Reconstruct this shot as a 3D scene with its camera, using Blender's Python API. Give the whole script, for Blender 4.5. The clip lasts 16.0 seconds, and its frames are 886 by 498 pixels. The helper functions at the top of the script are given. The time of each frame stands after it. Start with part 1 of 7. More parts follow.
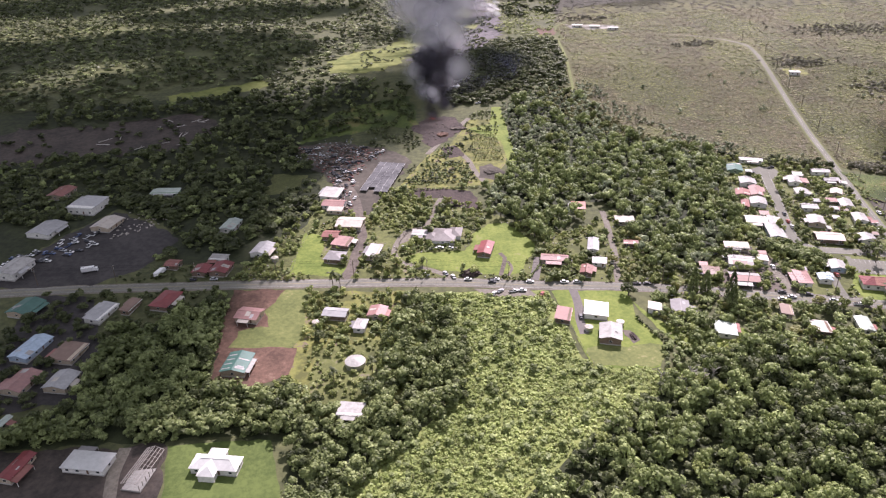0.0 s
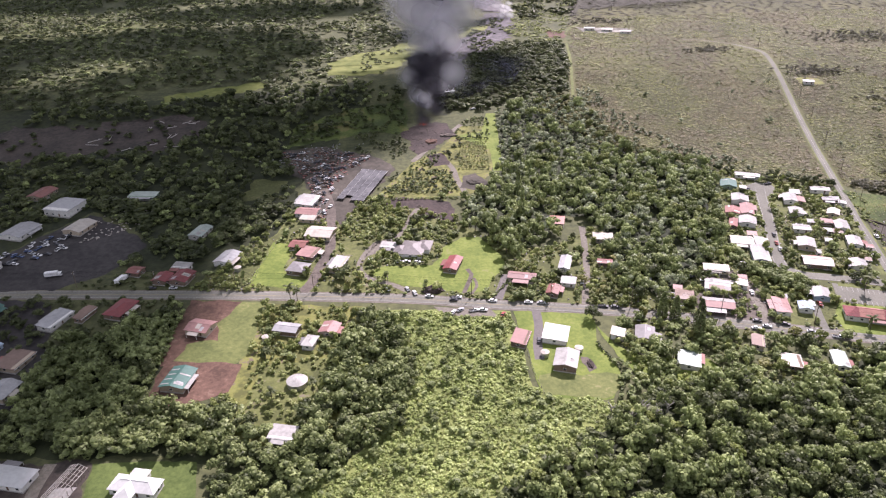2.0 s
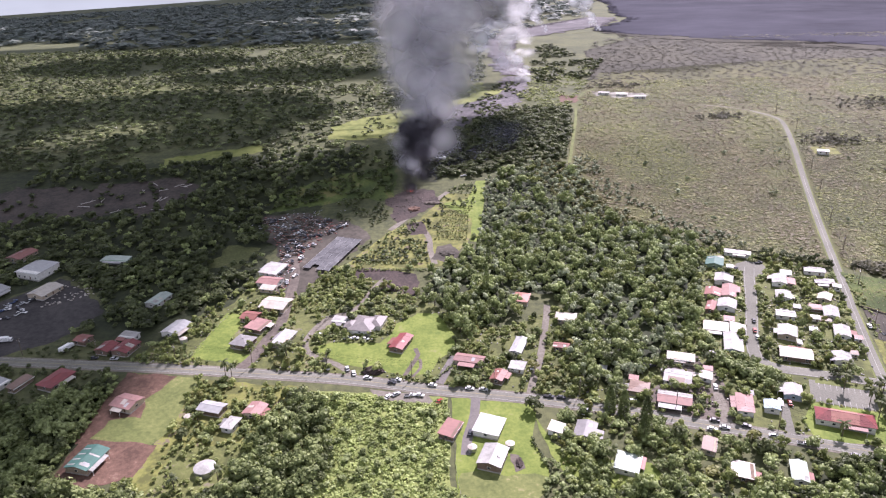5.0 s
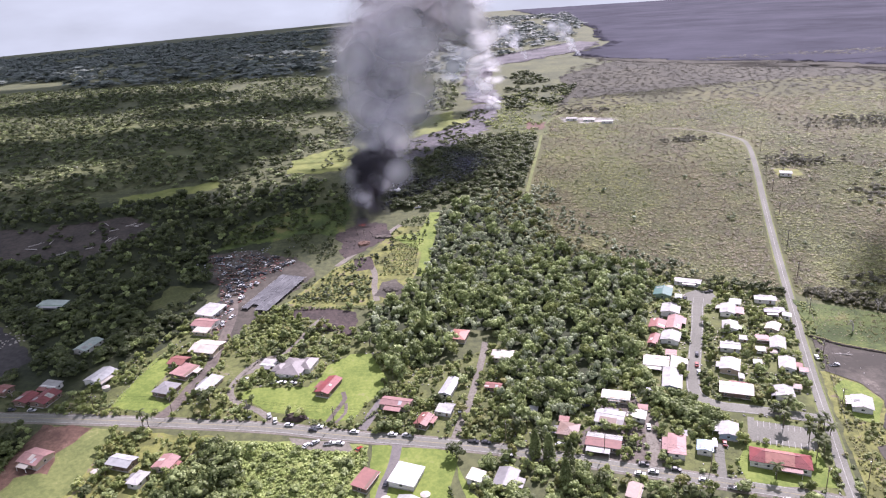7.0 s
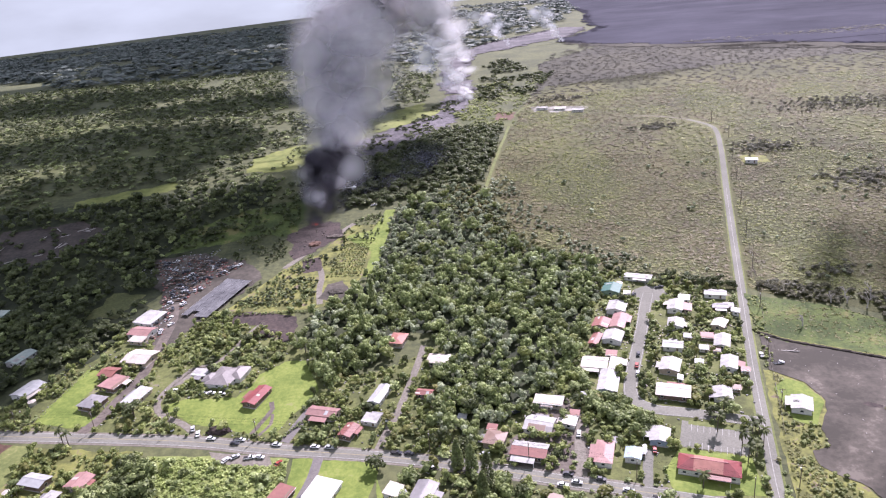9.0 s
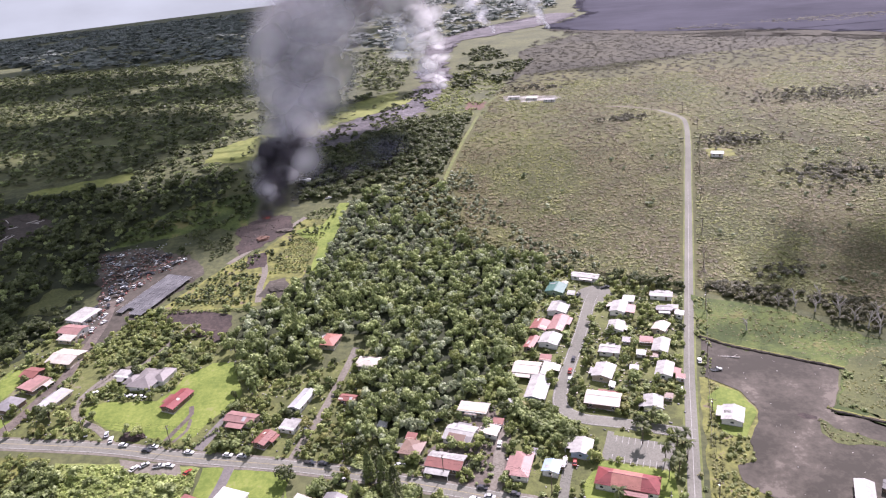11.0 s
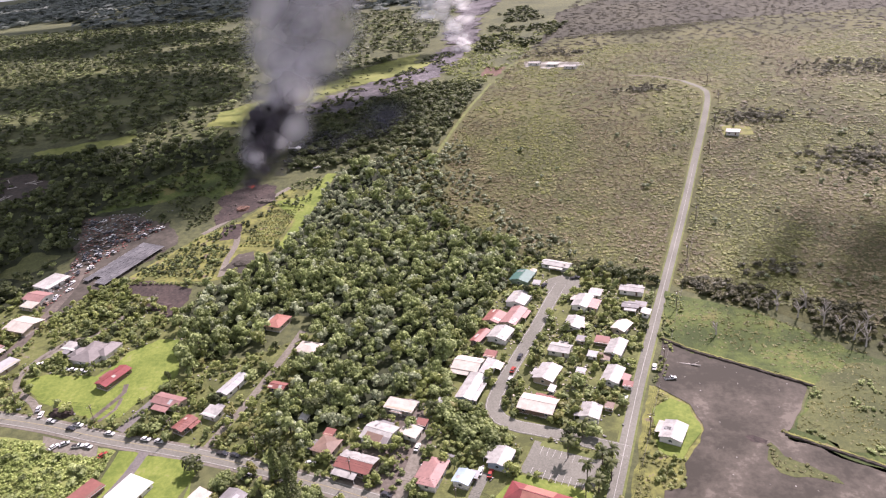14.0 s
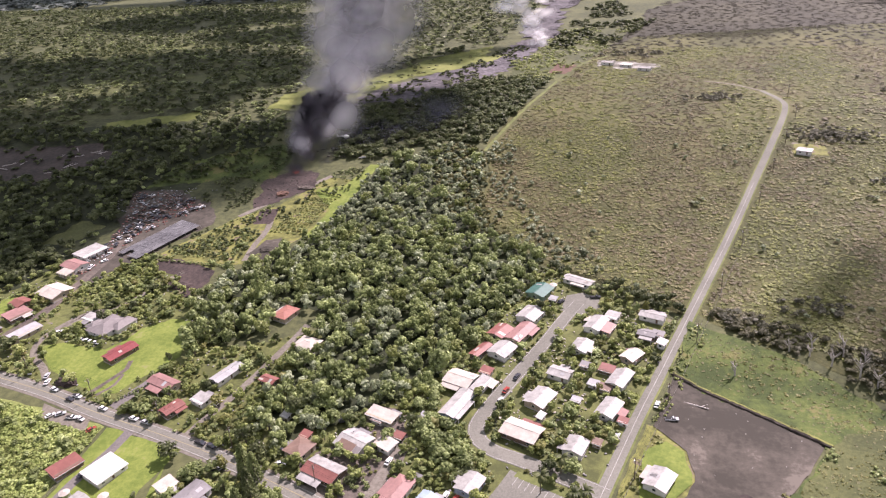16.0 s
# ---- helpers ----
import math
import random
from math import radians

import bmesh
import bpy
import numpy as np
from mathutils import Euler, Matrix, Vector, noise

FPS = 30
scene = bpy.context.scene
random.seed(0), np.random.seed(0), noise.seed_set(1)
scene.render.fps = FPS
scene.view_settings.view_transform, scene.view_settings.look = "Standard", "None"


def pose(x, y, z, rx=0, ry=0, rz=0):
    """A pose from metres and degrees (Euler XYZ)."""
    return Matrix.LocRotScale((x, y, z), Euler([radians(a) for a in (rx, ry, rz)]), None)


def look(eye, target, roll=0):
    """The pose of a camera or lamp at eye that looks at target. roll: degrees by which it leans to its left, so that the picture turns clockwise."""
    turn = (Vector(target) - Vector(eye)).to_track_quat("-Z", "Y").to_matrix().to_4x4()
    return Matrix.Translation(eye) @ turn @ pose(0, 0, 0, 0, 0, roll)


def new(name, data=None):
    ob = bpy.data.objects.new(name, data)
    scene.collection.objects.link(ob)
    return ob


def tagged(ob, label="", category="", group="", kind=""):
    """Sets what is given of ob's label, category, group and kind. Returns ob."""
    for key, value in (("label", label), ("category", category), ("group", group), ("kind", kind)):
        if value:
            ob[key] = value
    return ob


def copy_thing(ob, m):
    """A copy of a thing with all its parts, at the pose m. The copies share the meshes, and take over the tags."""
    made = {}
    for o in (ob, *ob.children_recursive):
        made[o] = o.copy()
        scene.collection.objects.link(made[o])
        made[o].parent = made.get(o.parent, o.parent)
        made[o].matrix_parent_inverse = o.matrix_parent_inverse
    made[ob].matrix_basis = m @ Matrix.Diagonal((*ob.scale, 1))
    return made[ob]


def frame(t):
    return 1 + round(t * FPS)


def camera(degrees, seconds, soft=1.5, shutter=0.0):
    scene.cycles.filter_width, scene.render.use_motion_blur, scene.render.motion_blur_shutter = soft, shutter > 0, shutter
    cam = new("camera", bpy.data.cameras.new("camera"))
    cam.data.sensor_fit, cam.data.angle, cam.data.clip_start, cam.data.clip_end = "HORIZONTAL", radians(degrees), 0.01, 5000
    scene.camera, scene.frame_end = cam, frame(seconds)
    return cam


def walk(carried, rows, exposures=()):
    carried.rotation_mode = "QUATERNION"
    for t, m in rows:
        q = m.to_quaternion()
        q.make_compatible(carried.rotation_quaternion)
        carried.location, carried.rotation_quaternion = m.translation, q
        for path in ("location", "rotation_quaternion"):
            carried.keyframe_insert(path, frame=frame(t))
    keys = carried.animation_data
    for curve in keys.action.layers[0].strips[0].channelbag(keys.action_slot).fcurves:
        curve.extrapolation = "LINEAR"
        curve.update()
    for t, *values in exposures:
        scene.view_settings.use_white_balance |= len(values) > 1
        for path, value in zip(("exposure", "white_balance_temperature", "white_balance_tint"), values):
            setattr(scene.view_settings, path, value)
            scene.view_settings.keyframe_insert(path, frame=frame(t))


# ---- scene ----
cam = camera(63.7, 16.0, soft=1.2)
PATH = [
    (0, (-62.75, -324.82, 201.55), (-45.02, -147.83, 110.13), -1.49),
    (0.5, (-51.72, -321.79, 201.85), (-36.09, -144.46, 110.70), -1.44),
    (1, (-40.74, -318.98, 202.45), (-27.79, -141.42, 111.32), -1.56),
    (1.5, (-30.31, -315.77, 203.26), (-20.06, -138.28, 111.66), -1.55),
    (2, (-20.08, -312.00, 204.30), (-12.59, -134.64, 112.17), -1.47),
    (2.5, (-9.27, -308.78, 205.29), (-5.21, -131.24, 113.31), -1.54),
    (3, (1.55, -305.37, 206.01), (1.81, -127.42, 114.71), -1.51),
    (3.5, (11.85, -301.83, 206.59), (8.71, -123.15, 116.79), -1.53),
    (4, (21.90, -298.07, 207.03), (16.03, -118.10, 119.99), -1.64),
    (4.5, (31.92, -294.62, 207.16), (24.34, -112.77, 124.26), -1.87),
    (5, (42.18, -291.10, 207.19), (33.69, -107.24, 128.94), -2.18),
    (5.2, (46.36, -289.55, 207.16), (37.64, -104.95, 130.71), -2.30),
    (7.3, (91.18, -272.78, 205.99), (80.72, -86.30, 134.48), -4.05),
    (7.5, (95.32, -271.20, 205.93), (84.58, -84.86, 134.10), -4.21),
    (8, (105.43, -267.21, 205.50), (94.28, -81.04, 133.27), -4.79),
    (8.5, (115.50, -263.07, 204.91), (103.78, -77.24, 131.93), -5.19),
    (9, (125.28, -258.97, 204.53), (113.09, -73.67, 130.27), -5.48),
    (11.3, (168.11, -238.96, 202.41), (154.57, -55.98, 122.81), -5.25),
    (11.5, (171.89, -237.10, 202.30), (158.13, -54.78, 121.24), -5.21),
    (12, (181.54, -232.08, 201.86), (166.52, -51.54, 117.13), -5.34),
    (12.5, (191.14, -226.99, 201.63), (173.72, -47.89, 114.35), -5.66),
    (13, (200.65, -221.66, 201.39), (179.49, -43.32, 113.38), -5.91),
    (13.5, (210.20, -216.32, 201.05), (184.13, -38.34, 113.64), -6.00),
    (14, (219.50, -211.13, 200.66), (187.89, -33.70, 113.93), -5.62),
    (14.5, (228.57, -205.33, 200.21), (191.07, -29.09, 113.42), -4.99),
    (15, (237.51, -199.17, 199.79), (193.87, -24.71, 112.27), -4.52),
    (15.5, (246.62, -193.13, 199.47), (196.55, -20.71, 111.36), -4.26),
    (16, (255.67, -186.88, 199.44), (199.47, -16.15, 111.73), -4.21),
]
walk(cam, [(t, look(e, g, r)) for t, e, g, r in PATH], exposures=[(0, 0.79, 6200, 35), (5, 0.92, 5950, 36), (9, 0.98, 5800, 36), (12.5, 0.89, 6200, 37), (16, 0.87, 6350, 37)])

# ---- sky, sun ----
SUN_EL, SUN_AZ = 48.0, 27.0          # azimuth clockwise from +y
SUN_DIR = Vector((math.sin(radians(SUN_AZ)) * math.cos(radians(SUN_EL)),
                  math.cos(radians(SUN_AZ)) * math.cos(radians(SUN_EL)), math.sin(radians(SUN_EL))))


def make_world():
    w = bpy.data.worlds.new("sky")
    scene.world = w
    w.use_nodes = True
    nt = w.node_tree
    nt.nodes.clear()
    out = nt.nodes.new("ShaderNodeOutputWorld")
    bg = nt.nodes.new("ShaderNodeBackground")
    sky = nt.nodes.new("ShaderNodeTexSky")
    sky.sky_type = "NISHITA"
    sky.sun_disc = False
    sky.sun_elevation = radians(SUN_EL)
    sky.sun_rotation = radians(SUN_AZ)
    sky.altitude, sky.air_density, sky.dust_density = 300, 1.0, 3.0
    # broken bright cloud over the blue
    tc = nt.nodes.new("ShaderNodeTexCoord")
    mp = nt.nodes.new("ShaderNodeMapping")
    mp.inputs["Scale"].default_value = (2.0, 2.0, 7.0)
    nz = nt.nodes.new("ShaderNodeTexNoise")
    nz.inputs["Scale"].default_value = 2.2
    nz.inputs["Detail"].default_value = 6
    rp = nt.nodes.new("ShaderNodeValToRGB")
    rp.color_ramp.elements[0].position = 0.30
    rp.color_ramp.elements[0].color = (0.72, 0.72, 0.72, 1)
    rp.color_ramp.elements[1].position = 0.62
    rp.color_ramp.elements[1].color = (1, 1, 1, 1)
    mx = nt.nodes.new("ShaderNodeMixRGB")
    mx.inputs[2].default_value = (11.2, 12.6, 12.4, 1)
    nt.links.new(tc.outputs["Generated"], mp.inputs[0])
    nt.links.new(mp.outputs[0], nz.inputs["Vector"])
    nt.links.new(nz.outputs["Fac"], rp.inputs[0])
    nt.links.new(rp.outputs[0], mx.inputs[0])
    nt.links.new(sky.outputs[0], mx.inputs[1])
    nt.links.new(mx.outputs[0], bg.inputs[0])
    bg.inputs[1].default_value = 0.033
    nt.links.new(bg.outputs[0], out.inputs[0])


make_world()
sun = new("sun", bpy.data.lights.new("sun", "SUN"))
sun.data.energy, sun.data.angle, sun.data.color = 5.0, radians(0.53), (1.0, 0.95, 0.87)
sun.matrix_world = look((0, 0, 900), Vector((0, 0, 900)) - SUN_DIR)


# ---- materials ----
def material(name, c1, c2, scale=1.0, rough=0.85, bump=0.0, detail=6, metal=0.0, spec=0.3,
             rand=0.0, island=0.0, big=0.0, bigscale=0.03, translucent=0.0, c3=None):
    """Two-scale noise colour on world position, with optional spread per object or per island."""
    m = bpy.data.materials.new(name)
    m.use_nodes = True
    nt = m.node_tree
    nt.nodes.clear()
    N, L = nt.nodes.new, nt.links.new
    out, bs = N("ShaderNodeOutputMaterial"), N("ShaderNodeBsdfPrincipled")
    geo = N("ShaderNodeNewGeometry")
    nz = N("ShaderNodeTexNoise")
    nz.inputs["Scale"].default_value, nz.inputs["Detail"].default_value = scale, detail
    nz.inputs["Roughness"].default_value = 0.65
    L(geo.outputs["Position"], nz.inputs["Vector"])
    rp = N("ShaderNodeValToRGB")
    e = rp.color_ramp.elements
    e[0].position, e[0].color = 0.32, (*c1, 1)
    e[1].position, e[1].color = 0.68, (*c2, 1)
    if c3:
        x = rp.color_ramp.elements.new(0.8)
        x.color = (*c3, 1)
    fac = nz.outputs["Fac"]
    if island:
        ma = N("ShaderNodeMath")
        ma.operation = "MULTIPLY_ADD"
        ma.inputs[1].default_value, ma.inputs[2].default_value = island, -island / 2
        L(geo.outputs["Random Per Island"], ma.inputs[0])
        ad = N("ShaderNodeMath")
        L(fac, ad.inputs[0])
        L(ma.outputs[0], ad.inputs[1])
        fac = ad.outputs[0]
    if big:
        n2 = N("ShaderNodeTexNoise")
        n2.inputs["Scale"].default_value, n2.inputs["Detail"].default_value = bigscale, 4
        L(geo.outputs["Position"], n2.inputs["Vector"])
        ma = N("ShaderNodeMath")
        ma.operation = "MULTIPLY_ADD"
        ma.inputs[1].default_value, ma.inputs[2].default_value = big * 2, -big
        L(n2.outputs["Fac"], ma.inputs[0])
        ad = N("ShaderNodeMath")
        L(fac, ad.inputs[0])
        L(ma.outputs[0], ad.inputs[1])
        fac = ad.outputs[0]
    L(fac, rp.inputs[0])
    col = rp.outputs[0]
    if rand:
        oi = N("ShaderNodeObjectInfo")
        hs = N("ShaderNodeHueSaturation")
        ma = N("ShaderNodeMath")
        ma.operation = "MULTIPLY_ADD"
        ma.inputs[1].default_value, ma.inputs[2].default_value = rand, 1 - rand / 2
        L(oi.outputs["Random"], ma.inputs[0])
        L(ma.outputs[0], hs.inputs["Value"])
        L(col, hs.inputs["Color"])
        col = hs.outputs[0]
    L(col, bs.inputs["Base Color"])
    bs.inputs["Roughness"].default_value, bs.inputs["Metallic"].default_value = rough, metal
    bs.inputs["Specular IOR Level"].default_value = spec
    if bump:
        bp = N("ShaderNodeBump")
        bp.inputs["Strength"].default_value, bp.inputs["Distance"].default_value = 0.8, bump
        L(nz.outputs["Fac"], bp.inputs["Height"])
        L(bp.outputs[0], bs.inputs["Normal"])
    sh = bs.outputs[0]
    if translucent:
        tr, mx = N("ShaderNodeBsdfTranslucent"), N("ShaderNodeMixShader")
        L(col, tr.inputs[0])
        mx.inputs[0].default_value = translucent
        L(sh, mx.inputs[1])
        L(tr.outputs[0], mx.inputs[2])
        sh = mx.outputs[0]
    L(sh, out.inputs[0])
    return m


def leafmat(name, dark, light, tip=None, tr=0.36):
    return material(name, dark, light, scale=0.45, rough=0.55, spec=0.3, island=0.3, big=0.6, bigscale=0.085,
                    translucent=tr, rand=0.3, c3=tip)


LEAF = leafmat("leaf_green", (0.116, 0.147, 0.050), (0.286, 0.338, 0.128), (0.40, 0.46, 0.20), tr=0.25)
LEAF_DARK = leafmat("leaf_dark", (0.050, 0.064, 0.024), (0.128, 0.153, 0.060), (0.20, 0.222, 0.10))
LEAF_LIGHT = leafmat("leaf_light", (0.14, 0.17, 0.050), (0.31, 0.35, 0.115), (0.46, 0.49, 0.22), tr=0.36)
LEAF_MEADOW = leafmat("leaf_meadow", (0.195, 0.245, 0.072), (0.38, 0.45, 0.150), (0.51, 0.57, 0.23), tr=0.3)
LEAF_YELLOW = leafmat("leaf_yellow", (0.12, 0.13, 0.035), (0.26, 0.26, 0.085), (0.36, 0.33, 0.15))
LEAF_GREY = leafmat("leaf_grey", (0.165, 0.195, 0.108), (0.39, 0.435, 0.27), (0.58, 0.62, 0.43), tr=0.3)
LEAF_SCRUB = leafmat("leaf_scrub", (0.135, 0.136, 0.054), (0.245, 0.238, 0.098), (0.33, 0.305, 0.145), tr=0.36)
LEAF_SCRUB_GREEN = leafmat("leaf_scrub_green", (0.130, 0.150, 0.042), (0.250, 0.268, 0.080), (0.34, 0.345, 0.125), tr=0.36)
LEAF_SCRUB_BROWN = leafmat("leaf_scrub_brown", (0.120, 0.104, 0.052), (0.215, 0.186, 0.094), (0.30, 0.262, 0.150), tr=0.36)
# Darker, greyer scrub leaves: far cloud shade and haze in the colour.
LEAF_FAR_SCRUB_SHADED = leafmat("leaf_far_scrub_shaded", (0.064, 0.062, 0.039), (0.115, 0.110, 0.068), (0.155, 0.146, 0.090), tr=0.5)
# Paler and bluer than nearer leaves: distance haze put into the colour.
LEAF_HILL_HAZED = leafmat("leaf_hill_hazed", (0.10, 0.122, 0.108), (0.18, 0.21, 0.185), (0.25, 0.28, 0.24), tr=0.3)
LEAF_THICKET = leafmat("leaf_thicket", (0.10, 0.10, 0.056), (0.195, 0.19, 0.112), (0.30, 0.285, 0.185), tr=0.4)
LEAF_BRUSH = leafmat("leaf_brush", (0.100, 0.100, 0.066), (0.19, 0.19, 0.135), (0.28, 0.275, 0.21), tr=0.5)
LEAF_PALM = leafmat("leaf_palm", (0.05, 0.065, 0.02), (0.16, 0.18, 0.07))
BARK = material("bark", (0.06, 0.045, 0.035), (0.16, 0.13, 0.10), scale=2.0, bump=0.05)
DEADWOOD = material("dead_wood", (0.30, 0.27, 0.24), (0.55, 0.52, 0.48), scale=1.5, bump=0.03)
EARTH = material("earth", (0.042, 0.050, 0.021), (0.105, 0.112, 0.046), scale=0.25, bump=0.3, big=0.3, bigscale=0.02)
SCRUB_SOIL = material("scrub_soil", (0.049, 0.053, 0.016), (0.096, 0.096, 0.031), scale=0.5, bump=0.4, big=0.6, bigscale=0.012,
                      c3=(0.10, 0.086, 0.040))
# Scrub soil darkened for the cloud shade and haze far out.
SCRUB_FAR_SOIL_SHADED = material("far_scrub_soil_shaded", (0.032, 0.031, 0.019), (0.060, 0.057, 0.034), scale=0.3, bump=0.6, big=0.5, bigscale=0.012)
# Blue-grey holds the distance haze and cloud shade of the far land.
FARLAND_HAZED = material("far_land_hazed", (0.042, 0.042, 0.054), (0.072, 0.071, 0.090), scale=0.006, rough=1.0, spec=0.05, big=0.3, bigscale=0.0022)
# In-between tone that grades the scrub into the hazed, shaded plain.
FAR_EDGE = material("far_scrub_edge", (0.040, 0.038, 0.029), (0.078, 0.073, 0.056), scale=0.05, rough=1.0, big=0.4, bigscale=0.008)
LAWN = material("lawn_grass", (0.095, 0.135, 0.022), (0.175, 0.215, 0.044), scale=0.5, bump=0.08, big=0.5, bigscale=0.07, c3=(0.20, 0.205, 0.075))
# Darker copy of the lawn, with partial cloud shade in its green.
LAWN_SHADED = material("lawn_shaded", (0.055, 0.082, 0.018), (0.10, 0.135, 0.034), scale=0.5, bump=0.08, big=0.4, bigscale=0.06)
LAWN_DRY = material("dry_grass", (0.085, 0.104, 0.030), (0.155, 0.172, 0.055), scale=0.5, bump=0.08, big=0.4, bigscale=0.06, c3=(0.25, 0.225, 0.11))
# Ground colour darkened to paint the shade in gaps between crowns.
WOOD_FLOOR_SHADED = material("wood_floor", (0.014, 0.020, 0.008), (0.040, 0.048, 0.018), scale=0.25, bump=0.3, big=0.35, bigscale=0.03)
MEADOW_GROUND = material("meadow_ground", (0.12, 0.15, 0.040), (0.22, 0.25, 0.078), scale=0.5, bump=0.2, big=0.4, bigscale=0.05)
PASTURE = material("pasture_grass", (0.10, 0.125, 0.026), (0.185, 0.20, 0.055), scale=0.15, bump=0.2, big=0.4, bigscale=0.03)
FIELD_GRASS = material("field_grass", (0.040, 0.060, 0.014), (0.090, 0.120, 0.027), scale=0.5, bump=0.3, big=0.8, bigscale=0.06, c3=(0.140, 0.132, 0.046))
GARDEN = material("garden_ground", (0.09, 0.095, 0.028), (0.19, 0.195, 0.052), scale=0.45, bump=0.12, big=0.75, bigscale=0.11, c3=(0.15, 0.12, 0.08))
ROUGH_GRASS = material("rough_grass", (0.050, 0.060, 0.020), (0.100, 0.110, 0.038), scale=0.6, bump=0.25, big=0.5, bigscale=0.045, c3=(0.15, 0.14, 0.060))
YARD_GRASS = material("yard_grass", (0.066, 0.075, 0.024), (0.130, 0.144, 0.044), scale=0.5, bump=0.15, big=0.6, bigscale=0.09, c3=(0.17, 0.15, 0.10))
RED_SOIL = material("red_soil", (0.075, 0.042, 0.030), (0.150, 0.086, 0.062), scale=0.5, bump=0.1, big=0.5, bigscale=0.12, c3=(0.20, 0.135, 0.10))
BURNT = material("burnt_soil", (0.026, 0.020, 0.018), (0.072, 0.052, 0.046), scale=0.5, bump=0.2, big=0.3, bigscale=0.1)
BROWN_SOIL = material("brown_soil", (0.075, 0.062, 0.052), (0.15, 0.125, 0.105), scale=0.5, bump=0.1, big=0.3, bigscale=0.1)
TRACK = material("track_soil", (0.118, 0.104, 0.084), (0.205, 0.186, 0.154), scale=0.7, bump=0.05, big=0.2, bigscale=0.1)
CINDER = material("cinder", (0.040, 0.035, 0.027), (0.081, 0.070, 0.056), scale=0.3, bump=0.05, big=0.8, bigscale=0.04, c3=(0.130, 0.112, 0.092))
LAVA = material("lava_rock", (0.03, 0.028, 0.03), (0.14, 0.128, 0.138), scale=0.22, bump=0.8, big=0.3, bigscale=0.02, c3=(0.24, 0.225, 0.235))
# Cinder darkened so that the cloud-shaded yards come out deeper.
CINDER_SHADED = material("cinder_shaded", (0.028, 0.026, 0.026), (0.062, 0.056, 0.054), scale=0.3, bump=0.05, big=0.35, bigscale=0.04)
# Darkened to deepen cloud shade on the left; also the bank's bare soil.
DARK_SHADED_SOIL = material("dark_shaded_soil", (0.030, 0.026, 0.022), (0.075, 0.060, 0.050), scale=0.35, bump=0.2, big=0.35, bigscale=0.05)
CONCRETE_DUST = material("pale_gravel", (0.10, 0.095, 0.075), (0.30, 0.29, 0.26), scale=0.12, bump=0.1, big=0.6, bigscale=0.06)
ASPHALT = material("asphalt", (0.128, 0.126, 0.106), (0.196, 0.192, 0.162), scale=1.2, rough=0.9, bump=0.01, big=0.3, bigscale=0.05)
ASPHALT_DARK = material("asphalt_patched", (0.115, 0.105, 0.1), (0.175, 0.16, 0.148), scale=1.0, rough=0.9, bump=0.01, big=0.3, bigscale=0.06)
PAINT_WHITE = material("road_paint_white", (0.26, 0.25, 0.235), (0.44, 0.43, 0.41), scale=1.5)
PAINT_YELLOW = material("road_paint_yellow", (0.22, 0.19, 0.11), (0.33, 0.285, 0.17), scale=1.5)
STONE = material("stone", (0.035, 0.032, 0.026), (0.11, 0.10, 0.085), scale=1.0, bump=0.1, rand=0.5)


def roofmat(name, c, rough=0.55, stain=0.72):
    return material(name, tuple(v * stain for v in c), c, scale=0.45, rough=rough, bump=0.01, rand=0.16, big=0.25, bigscale=0.15, spec=0.4)


ROOF = {
    "white": roofmat("roof_white", (0.365, 0.355, 0.335), stain=0.62),
    "bright": roofmat("roof_bright_white", (0.56, 0.56, 0.54), stain=0.8),
    "cream": roofmat("roof_cream", (0.47, 0.425, 0.37)),
    "grey": roofmat("roof_grey", (0.36, 0.36, 0.36)),
    "taupe": roofmat("roof_taupe", (0.205, 0.185, 0.178)),
    "slate": roofmat("roof_slate", (0.22, 0.21, 0.21)),
    "weathered": roofmat("roof_weathered", (0.12, 0.118, 0.112), stain=0.5),
    "red": roofmat("roof_red", (0.22, 0.050, 0.050)),
    "rust": roofmat("roof_rust", (0.24, 0.092, 0.076)),
    "pink": roofmat("roof_pink", (0.30, 0.165, 0.15)),
    "orange": roofmat("roof_orange", (0.35, 0.15, 0.115)),
    "brown": roofmat("roof_brown", (0.20, 0.13, 0.10)),
    "green": roofmat("roof_green", (0.05, 0.135, 0.11)),
    "palegreen": roofmat("roof_pale_green", (0.36, 0.42, 0.37)),
    "blue": roofmat("roof_blue", (0.36, 0.46, 0.56)),
}
WALL = {
    "white": material("wall_white", (0.55, 0.54, 0.50), (0.72, 0.71, 0.67), scale=0.8, rand=0.2),
    "tan": material("wall_tan", (0.34, 0.28, 0.21), (0.45, 0.38, 0.29), scale=0.8, rand=0.3),
    "green": material("wall_green", (0.16, 0.24, 0.17), (0.25, 0.33, 0.24), scale=0.8, rand=0.3),
    "brown": material("wall_brown", (0.13, 0.09, 0.07), (0.22, 0.16, 0.12), scale=0.8, rand=0.3),
    "blue": material("wall_blue", (0.25, 0.32, 0.40), (0.36, 0.43, 0.50), scale=0.8, rand=0.3),
}
TRIM = material("trim_white", (0.6, 0.6, 0.58), (0.75, 0.75, 0.72), scale=1.0)
DOORMAT = material("door_wood", (0.10, 0.06, 0.04), (0.2, 0.13, 0.09), scale=2.0)
CONCRETE = material("concrete", (0.30, 0.29, 0.27), (0.45, 0.43, 0.40), scale=0.8, bump=0.01)
GLASS = material("window_glass", (0.02, 0.025, 0.03), (0.05, 0.06, 0.065), scale=0.5, rough=0.08, spec=0.8)
TYRE = material("rubber", (0.015, 0.015, 0.015), (0.03, 0.03, 0.03))
